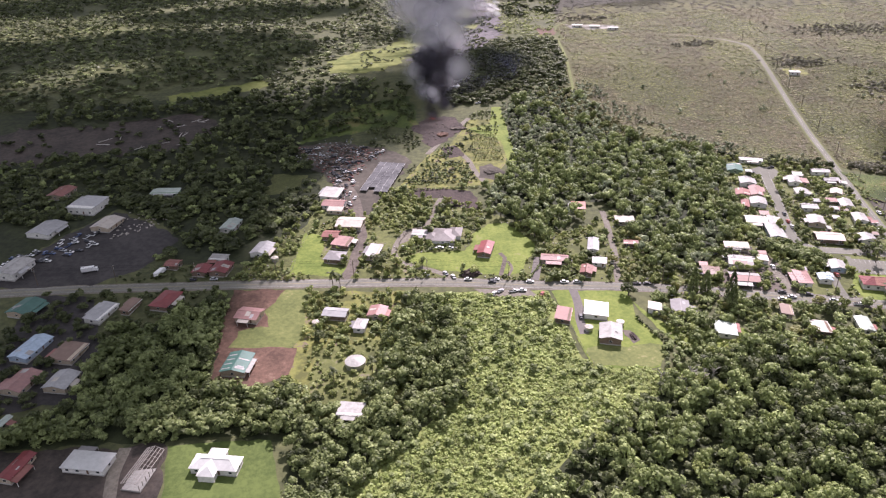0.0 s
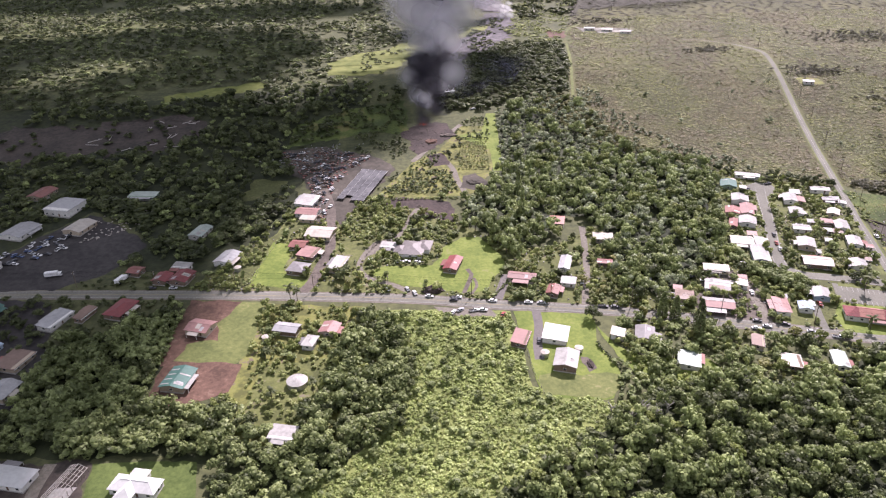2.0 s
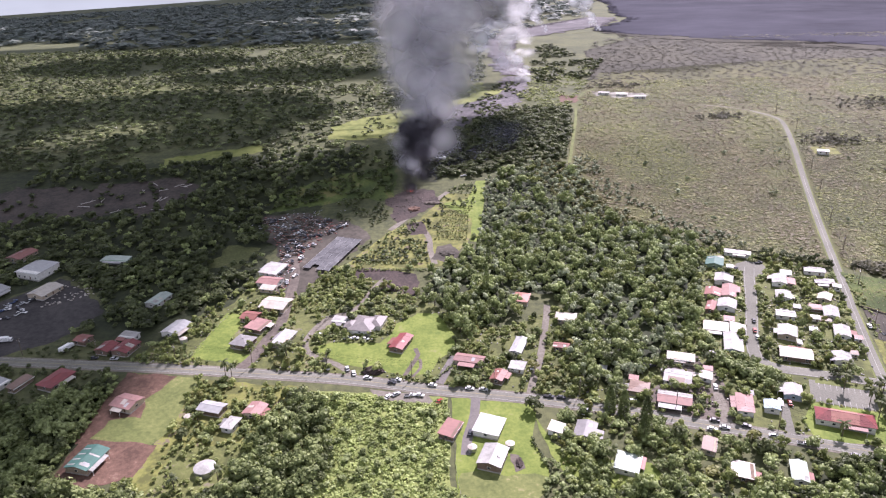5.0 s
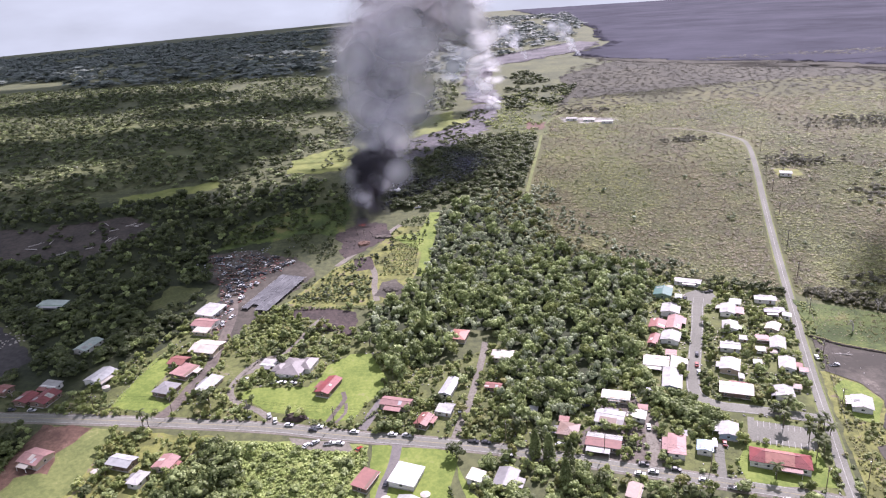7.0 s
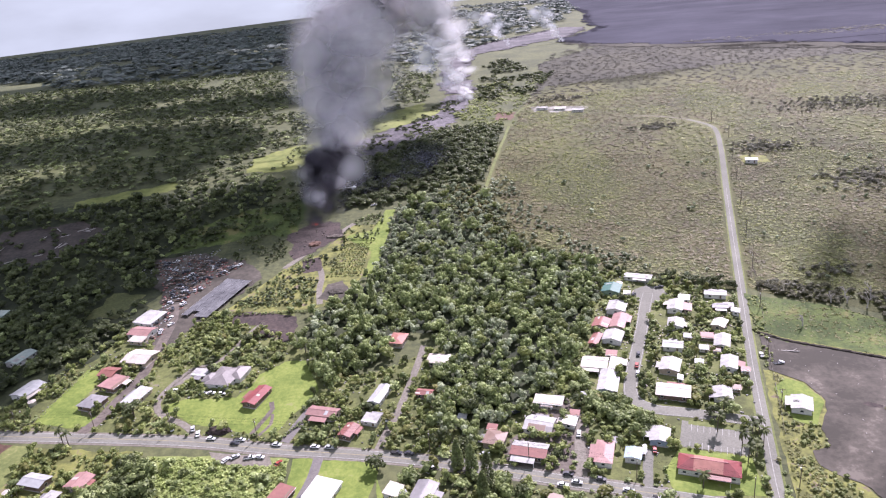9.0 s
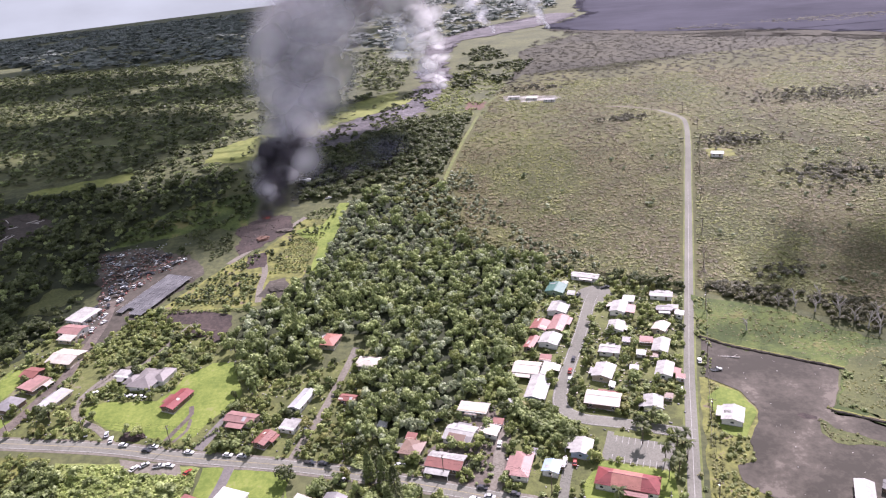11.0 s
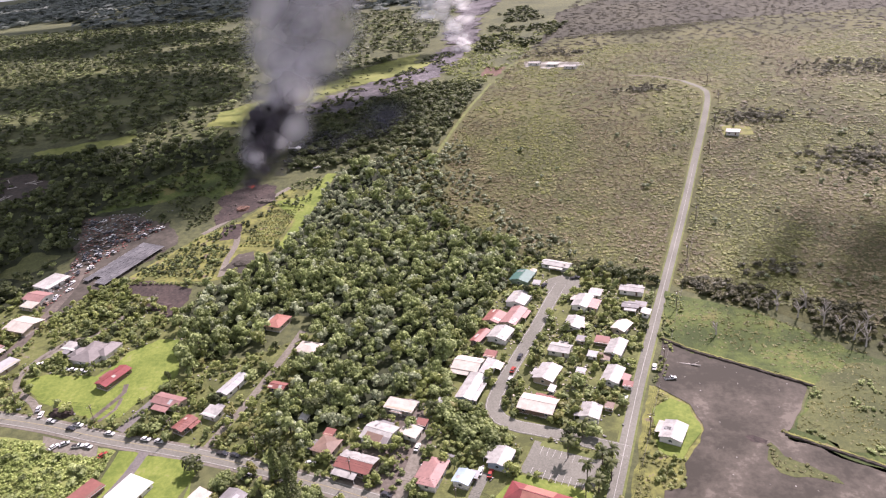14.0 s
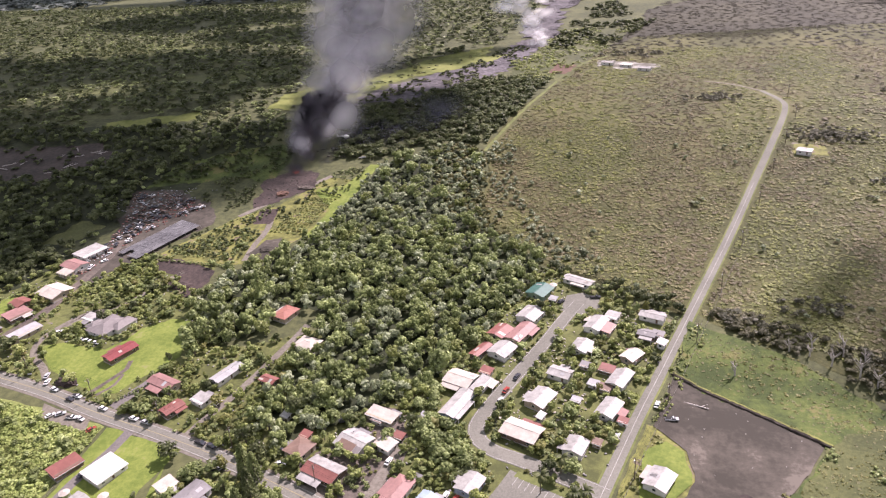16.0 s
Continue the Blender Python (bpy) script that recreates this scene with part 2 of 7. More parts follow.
METAL = material("galvanised_metal", (0.4, 0.4, 0.4), (0.6, 0.6, 0.6), rough=0.4, metal=0.8)
POLEWOOD = material("pole_wood", (0.10, 0.075, 0.055), (0.20, 0.16, 0.12), scale=2.0)
FENCEWOOD = material("fence_wood", (0.14, 0.13, 0.11), (0.26, 0.245, 0.21), scale=2.0)
WIRE = material("wire_black", (0.02, 0.02, 0.02), (0.035, 0.035, 0.035), rough=1.0, spec=0.05)
SHADECLOTH = material("shade_cloth", (0.065, 0.065, 0.07), (0.15, 0.15, 0.155), scale=0.3, rough=0.9, big=0.3, bigscale=0.08)
CARPAINT = {k: material("car_" + k, tuple(v * 0.9 for v in c), c, scale=0.3, rough=0.3, spec=0.5) for k, c in
            {"white": (0.75, 0.75, 0.74), "silver": (0.45, 0.46, 0.47), "dark": (0.04, 0.04, 0.05), "red": (0.30, 0.04, 0.03),
             "blue": (0.06, 0.10, 0.22), "rusty": (0.22, 0.15, 0.11)}.items()}


# ---- ground shape ----
def sstep(a, b, v):
    u = min(max((v - a) / (b - a), 0), 1)
    return u * u * (3 - 2 * u)


def ground(x, y):
    z = -0.5 + 0.06 * max(-260, min(y, 420)) + 12 * sstep(180, 420, y)
    if y > 420:
        z += 0.012 * min(y - 420, 580)
    if y > 1000:
        z -= 0.024 * (y - 1000)
    if y > 900:
        z -= 0.032 * max(0.0, -x - 500) * sstep(900, 2500, y)
    w = sstep(256, 284, x) * (1 - sstep(74, 106, y)) * sstep(-140, -60, y)
    return z * (1 - w) + 1.2 * w


# ---- mesh helpers ----
def mesh_np(name, verts, tris, mat):
    """A mesh from numpy arrays of corners and triangles."""
    me = bpy.data.meshes.new(name)
    verts = np.asarray(verts, dtype=np.float32).reshape(-1, 3)
    tris = np.asarray(tris, dtype=np.int32).reshape(-1, 3)
    me.vertices.add(len(verts))
    me.vertices.foreach_set("co", verts.ravel())
    me.loops.add(tris.size)
    me.loops.foreach_set("vertex_index", tris.ravel())
    me.polygons.add(len(tris))
    me.polygons.foreach_set("loop_start", np.arange(0, tris.size, 3, dtype=np.int32))
    me.polygons.foreach_set("loop_total", np.full(len(tris), 3, dtype=np.int32))
    me.update(calc_edges=True)
    me.materials.append(mat)
    return me


def bm_mesh(name, bm, mat):
    me = bpy.data.meshes.new(name)
    bm.normal_update()
    bm.to_mesh(me)
    bm.free()
    me.materials.append(mat)
    return me


def part(name, bm, mat, parent, label=""):
    me = bm if isinstance(bm, bpy.types.Mesh) else bm_mesh(name, bm, mat)
    ob = new(name, me)
    ob.parent = parent
    if label:
        tagged(ob, label)
    return ob


def add_box(bm, x0, x1, y0, y1, z0, z1, bevel=0.0):
    vs = [bm.verts.new((x, y, z)) for z in (z0, z1) for y in (y0, y1) for x in (x0, x1)]
    fs = [bm.faces.new([vs[i] for i in f]) for f in ((0, 2, 3, 1), (4, 5, 7, 6), (0, 1, 5, 4), (2, 6, 7, 3), (0, 4, 6, 2), (1, 3, 7, 5))]
    if bevel:
        bmesh.ops.bevel(bm, geom=list({e for f in fs for e in f.edges}), offset=bevel, segments=1, affect="EDGES")
    return vs


def box(x0, x1, y0, y1, z0, z1, bevel=0.0):
    bm = bmesh.new()
    add_box(bm, x0, x1, y0, y1, z0, z1, bevel)
    return bm


def add_tube(bm, a, b, ra, rb, n=6):
    """A tapered tube from a to b."""
    a, b = Vector(a), Vector(b)
    q = (b - a).to_track_quat("Z", "Y")
    ring = []
    for p, r in ((a, ra), (b, rb)):
        ring.append([bm.verts.new(p + q @ Vector((r * math.cos(i * math.tau / n), r * math.sin(i * math.tau / n), 0))) for i in range(n)])
    for i in range(n):
        bm.faces.new((ring[0][i], ring[0][(i + 1) % n], ring[1][(i + 1) % n], ring[1][i]))
    bm.faces.new(ring[0][::-1])
    bm.faces.new(ring[1])


def tube(a, b, ra, rb, n=6):
    bm = bmesh.new()
    add_tube(bm, a, b, ra, rb, n)
    return bm


def inside(poly, X, Y):
    """Which of the points lie in the outline."""
    X, Y = np.asarray(X, float), np.asarray(Y, float)
    hit = np.zeros(X.shape, bool)
    n = len(poly)
    for i in range(n):
        (x0, y0), (x1, y1) = poly[i], poly[(i + 1) % n]
        if y0 == y1:
            continue
        hit ^= ((y0 > Y) != (y1 > Y)) & (X < (x1 - x0) * (Y - y0) / (y1 - y0) + x0)
    return hit


def smooth_line(pts, step=4.0):
    """A Catmull-Rom line through the points, in even steps."""
    P = [Vector((*p, 0)) for p in pts]
    P = [2 * P[0] - P[1]] + P + [2 * P[-1] - P[-2]]
    out = []
    for i in range(1, len(P) - 2):
        a, b, c, d = P[i - 1:i + 3]
        n = max(1, int((c - b).length / step))
        for k in range(n):
            u = k / n
            out.append(0.5 * (2 * b + (c - a) * u + (2 * a - 5 * b + 4 * c - d) * u * u + (3 * b - a - 3 * c + d) * u ** 3))
    out.append(P[-2])
    return out


BLOCKED = []          # roads: (line points, half width) that no plant may stand on
OPEN = []             # outlines that stay clear of trees


def ribbon(name, pts, width, mat, lift, label, category, block=True, shift=0.0, kind="structure", parent=None, dash=None, taper=0.0):
    line = smooth_line(pts)
    bm = bmesh.new()
    rows = []
    for i, p in enumerate(line):
        d = (line[min(i + 1, len(line) - 1)] - line[max(i - 1, 0)]).normalized()
        n = Vector((-d.y, d.x, 0))
        row = []
        for u in (-0.5, -0.25, 0, 0.25, 0.5):
            q = p + n * (shift + u * width) * (1 - taper * i / len(line))
            row.append(bm.verts.new((q.x, q.y, ground(q.x, q.y) + lift)))
        if width > 1:
            for u, at in ((-0.5, 0), (0.5, len(row) + 1)):
                q = p + n * (shift + u * (width + 0.5)) * (1 - taper * i / len(line))
                row.insert(at, bm.verts.new((q.x, q.y, ground(q.x, q.y) - 0.05)))
        rows.append(row)
    for i in range(len(rows) - 1):
        if dash and (i // dash) % 2:
            continue
        for j in range(len(rows[0]) - 1):
            bm.faces.new((rows[i][j], rows[i][j + 1], rows[i + 1][j + 1], rows[i + 1][j]))
    ob = new(name, bm_mesh(name, bm, mat))
    if parent:
        ob.parent = parent
    else:
        tagged(ob, label, category, kind=kind)
    if block:
        BLOCKED.append((np.array([(p.x, p.y) for p in line]), width / 2))
    return ob


def patch(name, poly, mat, lift, label, category, rag=1.0, clear=True, kind="structure"):
    """A piece of ground cover with an uneven edge, lying on the ground."""
    pts = []
    for i in range(len(poly)):
        a, b = Vector((*poly[i], 0)), Vector((*poly[(i + 1) % len(poly)], 0))
        n = max(1, int((b - a).length / 4))
        for k in range(n):
            p = a.lerp(b, k / n)
            v = noise.noise_vector(p * 0.13) * rag * 1.6 + noise.noise_vector(p * 0.5) * rag * 0.7
            pts.append((p.x + v.x, p.y + v.y))
    bm = bmesh.new()
    bm.faces.new([bm.verts.new((x, y, 0)) for x, y in pts])
    bmesh.ops.triangulate(bm, faces=bm.faces[:])
    xs, ys = [p[0] for p in pts], [p[1] for p in pts]
    g = 8 if max(ys) < 800 else 40 if max(ys) < 3000 else 150
    for axis, lo, hi in ((0, min(xs), max(xs)), (1, min(ys), max(ys))):
        for k in range(math.ceil(lo / g), math.floor(hi / g) + 1):
            co, no = Vector((0, 0, 0)), Vector((0, 0, 0))
            co[axis], no[axis] = k * g, 1
            bmesh.ops.bisect_plane(bm, geom=bm.verts[:] + bm.edges[:] + bm.faces[:], plane_co=co, plane_no=no)
    for v in bm.verts:
        v.co.z = ground(v.co.x, v.co.y) + lift
    bm.normal_update()
    for f in bm.faces:
        if f.normal.z < 0:
            f.normal_flip()
    ob = tagged(new(name, bm_mesh(name, bm, mat)), label, category, kind=kind)
    if clear:
        OPEN.append(poly)
    return ob


def make_ground():
    def axis(lo, hi, fine0, fine1, fine):
        a = list(range(fine0, fine1 + 1, fine))
        s = fine
        while a[-1] < hi:
            s *= 1.35
            a.append(min(hi, a[-1] + s))
        s = fine
        while a[0] > lo:
            s *= 1.35
            a.insert(0, max(lo, a[0] - s))
        return a
    xs, ys = axis(-5200, 5200, -320, 424, 8), axis(-1500, 5600, -328, 640, 8)
    V = [(x, y, ground(x, y)) for y in ys for x in xs]
    n = len(xs)
    T = []
    for j in range(len(ys) - 1):
        for i in range(n - 1):
            a = j * n + i
            T += [(a, a + 1, a + n + 1), (a, a + n + 1, a + n)]
    me = mesh_np("ground", V, T, EARTH)
    tagged(new("ground", me), "gently rising green and brown volcanic ground", "ground", kind="structure")


make_ground()

# ---- roads ----
MAIN = [(-420, 50), (-262, 45), (-214, 42), (-144, 36), (-87, 30), (-23, 22), (16, 14), (58, 7), (88, 1), (123, -8), (151, -16), (183, -25), (217, -35), (236, -42), (300, -66), (420, -110)]
ridge = [(228, -60), (234, -28), (243, 9), (254, 54), (268, 106), (281, 154), (298, 217), (316, 285), (336, 360), (347, 408), (347, 432), (335, 462), (312, 484), (290, 494)]
CUL = [(246, 13), (214, 23), (199, 27), (191, 35), (192, 48), (202, 78), (210, 102), (216, 122), (221, 136)]
ribbon("shoulder", MAIN, 9.0, TRACK, 0.09, "bare brown gravel shoulder of the village road", "shoulder", block=False)
main_road = ribbon("road", MAIN, 6.6, ASPHALT, 0.16, "worn grey asphalt village road with yellow centre line", "road")
ribbon("centre_line", MAIN, 0.32, PAINT_YELLOW, 0.18, "", "", block=False, parent=main_road)
for s in (-2.9, 2.9):
    ribbon("edge_line", MAIN, 0.18, PAINT_WHITE, 0.18, "", "", block=False, shift=s, parent=main_road)
side_road = ribbon("road", ridge[:12], 5.2, ASPHALT, 0.16, "long straight grey road through open scrub", "road", taper=0.2)
ribbon("track", ridge[11:], 2.2, TRACK, 0.14, "faint dirt track leading off the road's end", "track")
ribbon("centre_line", ridge[:8], 0.2, PAINT_WHITE, 0.18, "", "", block=False, parent=side_road)
for s in (-3.1, 3.1):
    ribbon("verge", ridge[1:12], 1.0, LAWN_DRY, 0.08, "strip of mown yellow grass beside the road", "verge", shift=s, taper=0.2)
cul_road = ribbon("road", CUL, 6.8, ASPHALT, 0.14, "grey residential cul-de-sac road", "road")
for s in (-2.9, 2.9):
    ribbon("edge_line", CUL, 0.16, PAINT_WHITE, 0.17, "", "", block=False, shift=s, parent=cul_road)
patch("turning_circle", [(213, 128), (214, 142), (222, 146), (231, 142), (232, 132), (222, 124)], ASPHALT, 0.13, "grey asphalt turning circle", "road", rag=0.2)
ribbon("driveway", [(69, 9), (72, 22), (76, 36), (80, 56), (84, 79), (86, 94)], 3.6, TRACK, 0.12, "pale dirt and grass lane", "driveway")
ribbon("driveway", [(-85, 33), (-80, 44), (-77, 60), (-73, 79), (-74, 96), (-75, 118), (-78, 141), (-84, 163)], 6.2, BROWN_SOIL, 0.12, "grey gravel lane between the sheds", "driveway")
ribbon("driveway", [(-21, 25), (-33, 36), (-48, 45), (-54, 57), (-51, 72), (-44, 84), (-34, 88)], 3.4, TRACK, 0.11, "curving gravel driveway", "driveway")
ribbon("driveway", [(23, 18), (27, 30), (31, 42)], 5.0, ASPHALT_DARK, 0.11, "short asphalt driveway", "driveway")
ribbon("driveway", [(42, 9), (41, -8), (38, -22), (37, -34)], 4.6, ASPHALT_DARK, 0.11, "asphalt driveway beside the white houses", "driveway")
ribbon("driveway", [(184, -24), (187, -10), (190, 0)], 4.0, ASPHALT, 0.11, "concrete driveway", "driveway")
ribbon("driveway", [(158, -17), (160, 0), (162, 16), (160, 30)], 5.0, TRACK, 0.11, "dirt driveway between houses", "driveway")
ribbon("track", [(128, 318), (135, 356), (149, 434), (163, 525), (176, 572), (196, 600)], 2.6, LAWN_DRY, 0.12, "grassy dirt track along the forest edge", "track")
ribbon("track", [(-20, 205), (-8, 226), (6, 246), (22, 270)], 4.0, TRACK, 0.12, "dirt farm track", "track")
ribbon("track", [(-33, 88), (-27, 100), (-22, 118), (-16, 132)], 3.4, TRACK, 0.12, "dirt farm track", "track")
ribbon("track", [(16, 150), (12, 170), (10, 190), (2, 215)], 4.0, TRACK, 0.12, "dirt track between garden beds", "track")
ribbon("track", [(345, 345), (356, 340), (366, 336)], 3.0, TRACK, 0.12, "short track to a lone house", "track")

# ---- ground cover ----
# Dark sheets under the woods, coloured as the trees' shade.
patch("wood_floor", [(-420, 60), (-290, 56), (-262, 112), (-238, 144), (-196, 112), (-186, 64), (-140, 60), (-112, 100), (-100, 140), (-118, 238), (-60, 262), (-60, 372), (-250, 345), (-420, 330)], WOOD_FLOOR_SHADED, 0.04, "woodland floor with tree shade in its dark colour", "ground", rag=4, clear=False)
patch("wood_floor", [(84, -62), (120, -56), (165, -62), (196, -40), (222, -46), (214, -66), (180, -90), (128, -170), (-20, -170), (-14, -130), (14, -108), (44, -90)], WOOD_FLOOR_SHADED, 0.04, "front forest floor with tree shade in its dark colour", "ground", rag=3, clear=False)
patch("wood_floor", [(-152, 28), (-146, -18), (-148, -52), (-110, -62), (-58, -20), (-48, -7), (-31, -38), (-36, -70), (-76, -112), (-80, -150), (-104, -150), (-104, -88), (-160, -82), (-232, -78), (-206, -50), (-198, -5), (-170, 8)], WOOD_FLOOR_SHADED, 0.03, "floor under the trees with their shade in its dark colour", "ground", rag=3, clear=False)
patch("wood_floor", [(44, 178), (56, 290), (100, 322), (128, 318), (144, 232), (192, 172), (192, 150), (180, 118), (168, 70), (148, 46), (112, 12), (96, 24), (97, 66), (99, 92), (90, 106), (76, 108), (58, 76), (42, 70), (26, 90), (14, 104), (14, 136), (32, 150)], WOOD_FLOOR_SHADED, 0.045, "forest floor with tree shade in its dark colour", "ground", rag=3, clear=False)
patch("village_ground", [(-150, 40), (-110, 34), (-40, 30), (60, 10), (120, -10), (232, -38), (244, 10), (268, 128), (200, 168), (170, 100), (150, 46), (112, 10), (96, 60), (95, 90), (60, 70), (40, 70), (10, 104), (0, 148), (-40, 150), (-98, 136), (-120, 98)], YARD_GRASS, 0.03, "patchy grass and soil between the village houses", "ground", rag=2, clear=False)
patch("scrubland", [(128, 330), (140, 290), (146, 236), (168, 202), (196, 172), (240, 158), (272, 138), (300, 120), (380, 85), (520, 60), (600, 300), (640, 520), (700, 760), (460, 760), (340, 690), (215, 700), (178, 580), (150, 440)],
      SCRUB_SOIL, 0.05, "brown and olive scrub plain on old lava", "scrubland", rag=5, clear=False)
patch("scrubland", [(200, 642), (420, 600), (560, 560), (600, 300), (900, 250), (1700, 900), (1500, 1250), (420, 1150), (230, 900)], SCRUB_FAR_SOIL_SHADED, 0.02,
      "distant scrub plain with cloud shade in its brown colour", "scrubland", rag=8, clear=False)
# No cloud shades this plain; its colour carries shade and haze.
patch("far_plain", [(300, 1250), (344, 1116), (451, 1010), (538, 975), (637, 890), (706, 830), (900, 700), (1800, 600), (4200, 2600), (3600, 5000), (400, 5000), (520, 2300), (420, 1620), (440, 1490), (360, 1340)], FARLAND_HAZED, 1.2,
      "distant plain with haze and cloud shade in its blue-grey colour", "plain", rag=20, clear=False)
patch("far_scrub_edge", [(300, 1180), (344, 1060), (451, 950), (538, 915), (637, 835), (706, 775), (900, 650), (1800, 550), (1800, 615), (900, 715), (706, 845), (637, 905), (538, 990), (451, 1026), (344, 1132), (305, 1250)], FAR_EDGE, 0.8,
      "strip blending the scrub into the shade-coloured far plain", "scrubland", rag=22, clear=False)
patch("pasture", [(-96, 392), (-102, 436), (-75, 478), (-34, 500), (0, 594), (58, 664), (64, 574), (18, 530), (-14, 470), (-28, 420), (-46, 396)], PASTURE, 0.15, "bright green hillside pasture", "pasture", rag=4)
patch("pasture", [(10, 512), (21, 579), (57, 599), (88, 614), (74, 580), (40, 535)], PASTURE, 0.5, "bright green pasture beside the lava flow", "pasture", rag=3)
patch("pasture", [(-240, 340), (-190, 352), (-150, 372), (-165, 384), (-215, 366), (-250, 356)], PASTURE, 0.12, "strip of green pasture", "pasture", rag=3)
patch("pasture", [(-330, 420), (-200, 440), (-130, 520), (-180, 560), (-300, 500), (-420, 470)], ROUGH_GRASS, 0.15, "rough green pasture", "pasture", rag=8, clear=False)
patch("pasture", [(-600, 560), (-420, 600), (-260, 700), (-330, 740), (-560, 680)], ROUGH_GRASS, 0.3, "rough green pasture", "pasture", rag=10, clear=False)
patch("pasture", [(-120, 238), (-60, 262), (-22, 256), (-24, 325), (-70, 310), (-118, 280)], FIELD_GRASS, 0.12, "rough pasture with scattered bushes", "pasture", rag=3)
patch("pasture", [(-140, 150), (-118, 150), (-112, 180), (-135, 185)], ROUGH_GRASS, 0.12, "small grass clearing", "pasture", rag=3)
patch("lava_flow", [(-14, 405), (-12, 458), (20, 512), (50, 548), (74, 575), (78, 640), (92, 700), (118, 690), (112, 610), (106, 560), (86, 510), (55, 455), (20, 412)],
      LAVA, 0.3, "cooled grey lava flow", "lava flow", rag=8)
patch("lava_flow", [(90, 705), (120, 700), (118, 800), (110, 950), (130, 1100), (210, 1180), (330, 1330), (400, 1540), (345, 1590), (250, 1420), (170, 1330), (95, 1190), (75, 1000), (80, 820)], LAVA, 0.8, "distant grey lava flow", "lava flow", rag=14)
patch("cleared_ground", [(-420, 290), (-281, 300), (-220, 312), (-184, 282), (-222, 240), (-286, 236), (-420, 215)], DARK_SHADED_SOIL, 0.12, "brown bulldozed clearing with fallen logs, cloud shade in its colour", "cleared ground", rag=9)
patch("red_plots", [(148, 566), (170, 558), (163, 522), (146, 526)], RED_SOIL, 0.32, "red-brown cultivated plots", "plots", rag=2, clear=False)
patch("rough_plots", [(97, 575), (172, 566), (164, 490), (113, 506)], ROUGH_GRASS, 0.2, "light green cultivated plots", "plots", rag=3)
patch("burnt_ground", [(-28, 258), (-10, 277), (10, 275), (16, 252), (-3, 226), (-16, 214)], BURNT, 0.14, "burnt red-brown cleared ground", "cleared ground", rag=3.5)
patch("garden", [(-46, 150), (-30, 184), (-20, 204), (0, 222), (22, 268), (50, 264), (44, 205), (38, 181), (20, 146), (-18, 142)], GARDEN, 0.08, "yellow-green market garden plots", "garden", rag=1)
patch("lawn", [(40, 184), (47, 183), (52, 262), (53, 290), (46, 290), (38, 256), (20, 250), (20, 245), (43, 247)], LAWN, 0.12, "mown bright green grass strip", "lawn", rag=0.6)
patch("cleared_ground", [(-9, 217), (4, 219), (8, 206), (8, 197), (-4, 196)], BURNT, 0.15, "dark bare soil with rubble beside the track", "cleared ground", rag=1.2, clear=False)
patch("cinder_pit", [(14, 158), (16, 176), (26, 180), (34, 164), (26, 150)], CINDER, 0.13, "dark bare cinder patch", "cleared ground")
patch("cleared_ground", [(-43, 143), (-27, 146), (4, 137), (7, 116), (4, 105), (-4, 117), (-17, 127), (-35, 132)], BURNT, 0.12, "dark bare excavated ground", "cleared ground", rag=2)
patch("gravel_yard", [(-52, 68), (-45, 86), (-34, 86), (-38, 80), (-44, 72)], TRACK, 0.11, "bare gravel yard beside the grey-roofed house", "yard", rag=0.8)
patch("junk_yard", [(-128, 234), (-92, 237), (-48, 217), (-34, 191), (-60, 130), (-68, 110), (-98, 118), (-92, 160), (-108, 196)], CINDER, 0.1, "dark cinder scrapyard", "yard", rag=3)
patch("lawn", [(-49, 52), (-38, 57), (-12, 55), (-7, 62), (-4, 76), (8, 87), (20, 86), (32, 58), (29, 45), (23, 38), (18, 27), (10, 24), (-8, 29), (-31, 37), (-43, 47)], LAWN, 0.09, "bright green mown lawn", "lawn")
ribbon("dirt_path", [(5, 25), (8, 34), (11, 44), (9, 50)], 2.4, BROWN_SOIL, 0.12, "worn dirt path to the red barn", "path")
ribbon("dirt_path", [(9, 24), (13, 32), (12, 40)], 1.6, BROWN_SOIL, 0.13, "worn dirt path across the lawn", "path")
patch("lawn", [(-116, 42), (-113, 66), (-109, 91), (-100, 88), (-96, 80), (-98, 58), (-91, 48), (-80, 46), (-86, 38)], LAWN, 0.09, "bright green mown lawn", "lawn")
patch("lawn", [(30, 7), (66, 1), (72, 2), (68, -22), (73, -46), (66, -64), (34, -60), (32, -28)], LAWN, 0.09, "mown lawn round the white houses", "lawn")
patch("lawn", [(35, -44), (58, -46), (78, -48), (66, -62), (36, -59)], LAWN_DRY, 0.12, "dry olive strip of lawn", "lawn", rag=2)
patch("dirt_patch", [(57, -33), (61, -34), (63, -43), (58, -45)], BROWN_SOIL, 0.15, "bare earth heap on the lawn", "bare ground", rag=1.6)
patch("lawn", [(70, -8), (76, -26), (88, -36), (118, -40), (122, -50), (86, -58), (80, -50), (72, -22)], LAWN, 0.1, "mown green lawn", "lawn", clear=False)
patch("lawn", [(-143, 31), (-104, 25), (-105, -18), (-112, -27), (-143, -22)], LAWN_DRY, 0.08, "dry mown lawn", "lawn")
patch("bare_yard", [(-146, 31), (-117, 27), (-121, 15), (-126, 8), (-122, -6), (-138, -8), (-141, -22), (-147, -24)], RED_SOIL, 0.11, "bare red soil yard", "bare ground", rag=1.5)
patch("bare_yard", [(-145, -20), (-107, -26), (-109, -46), (-132, -55), (-146, -46)], RED_SOIL, 0.1, "bare red soil round the green house", "bare ground")
patch("garden_ground", [(-104, 24), (-46, 16), (-34, -8), (-28, -40), (-34, -68), (-60, -84), (-98, -78), (-110, -52), (-108, -10)], GARDEN, 0.06, "light green grass between the western houses", "ground", rag=2, clear=False)
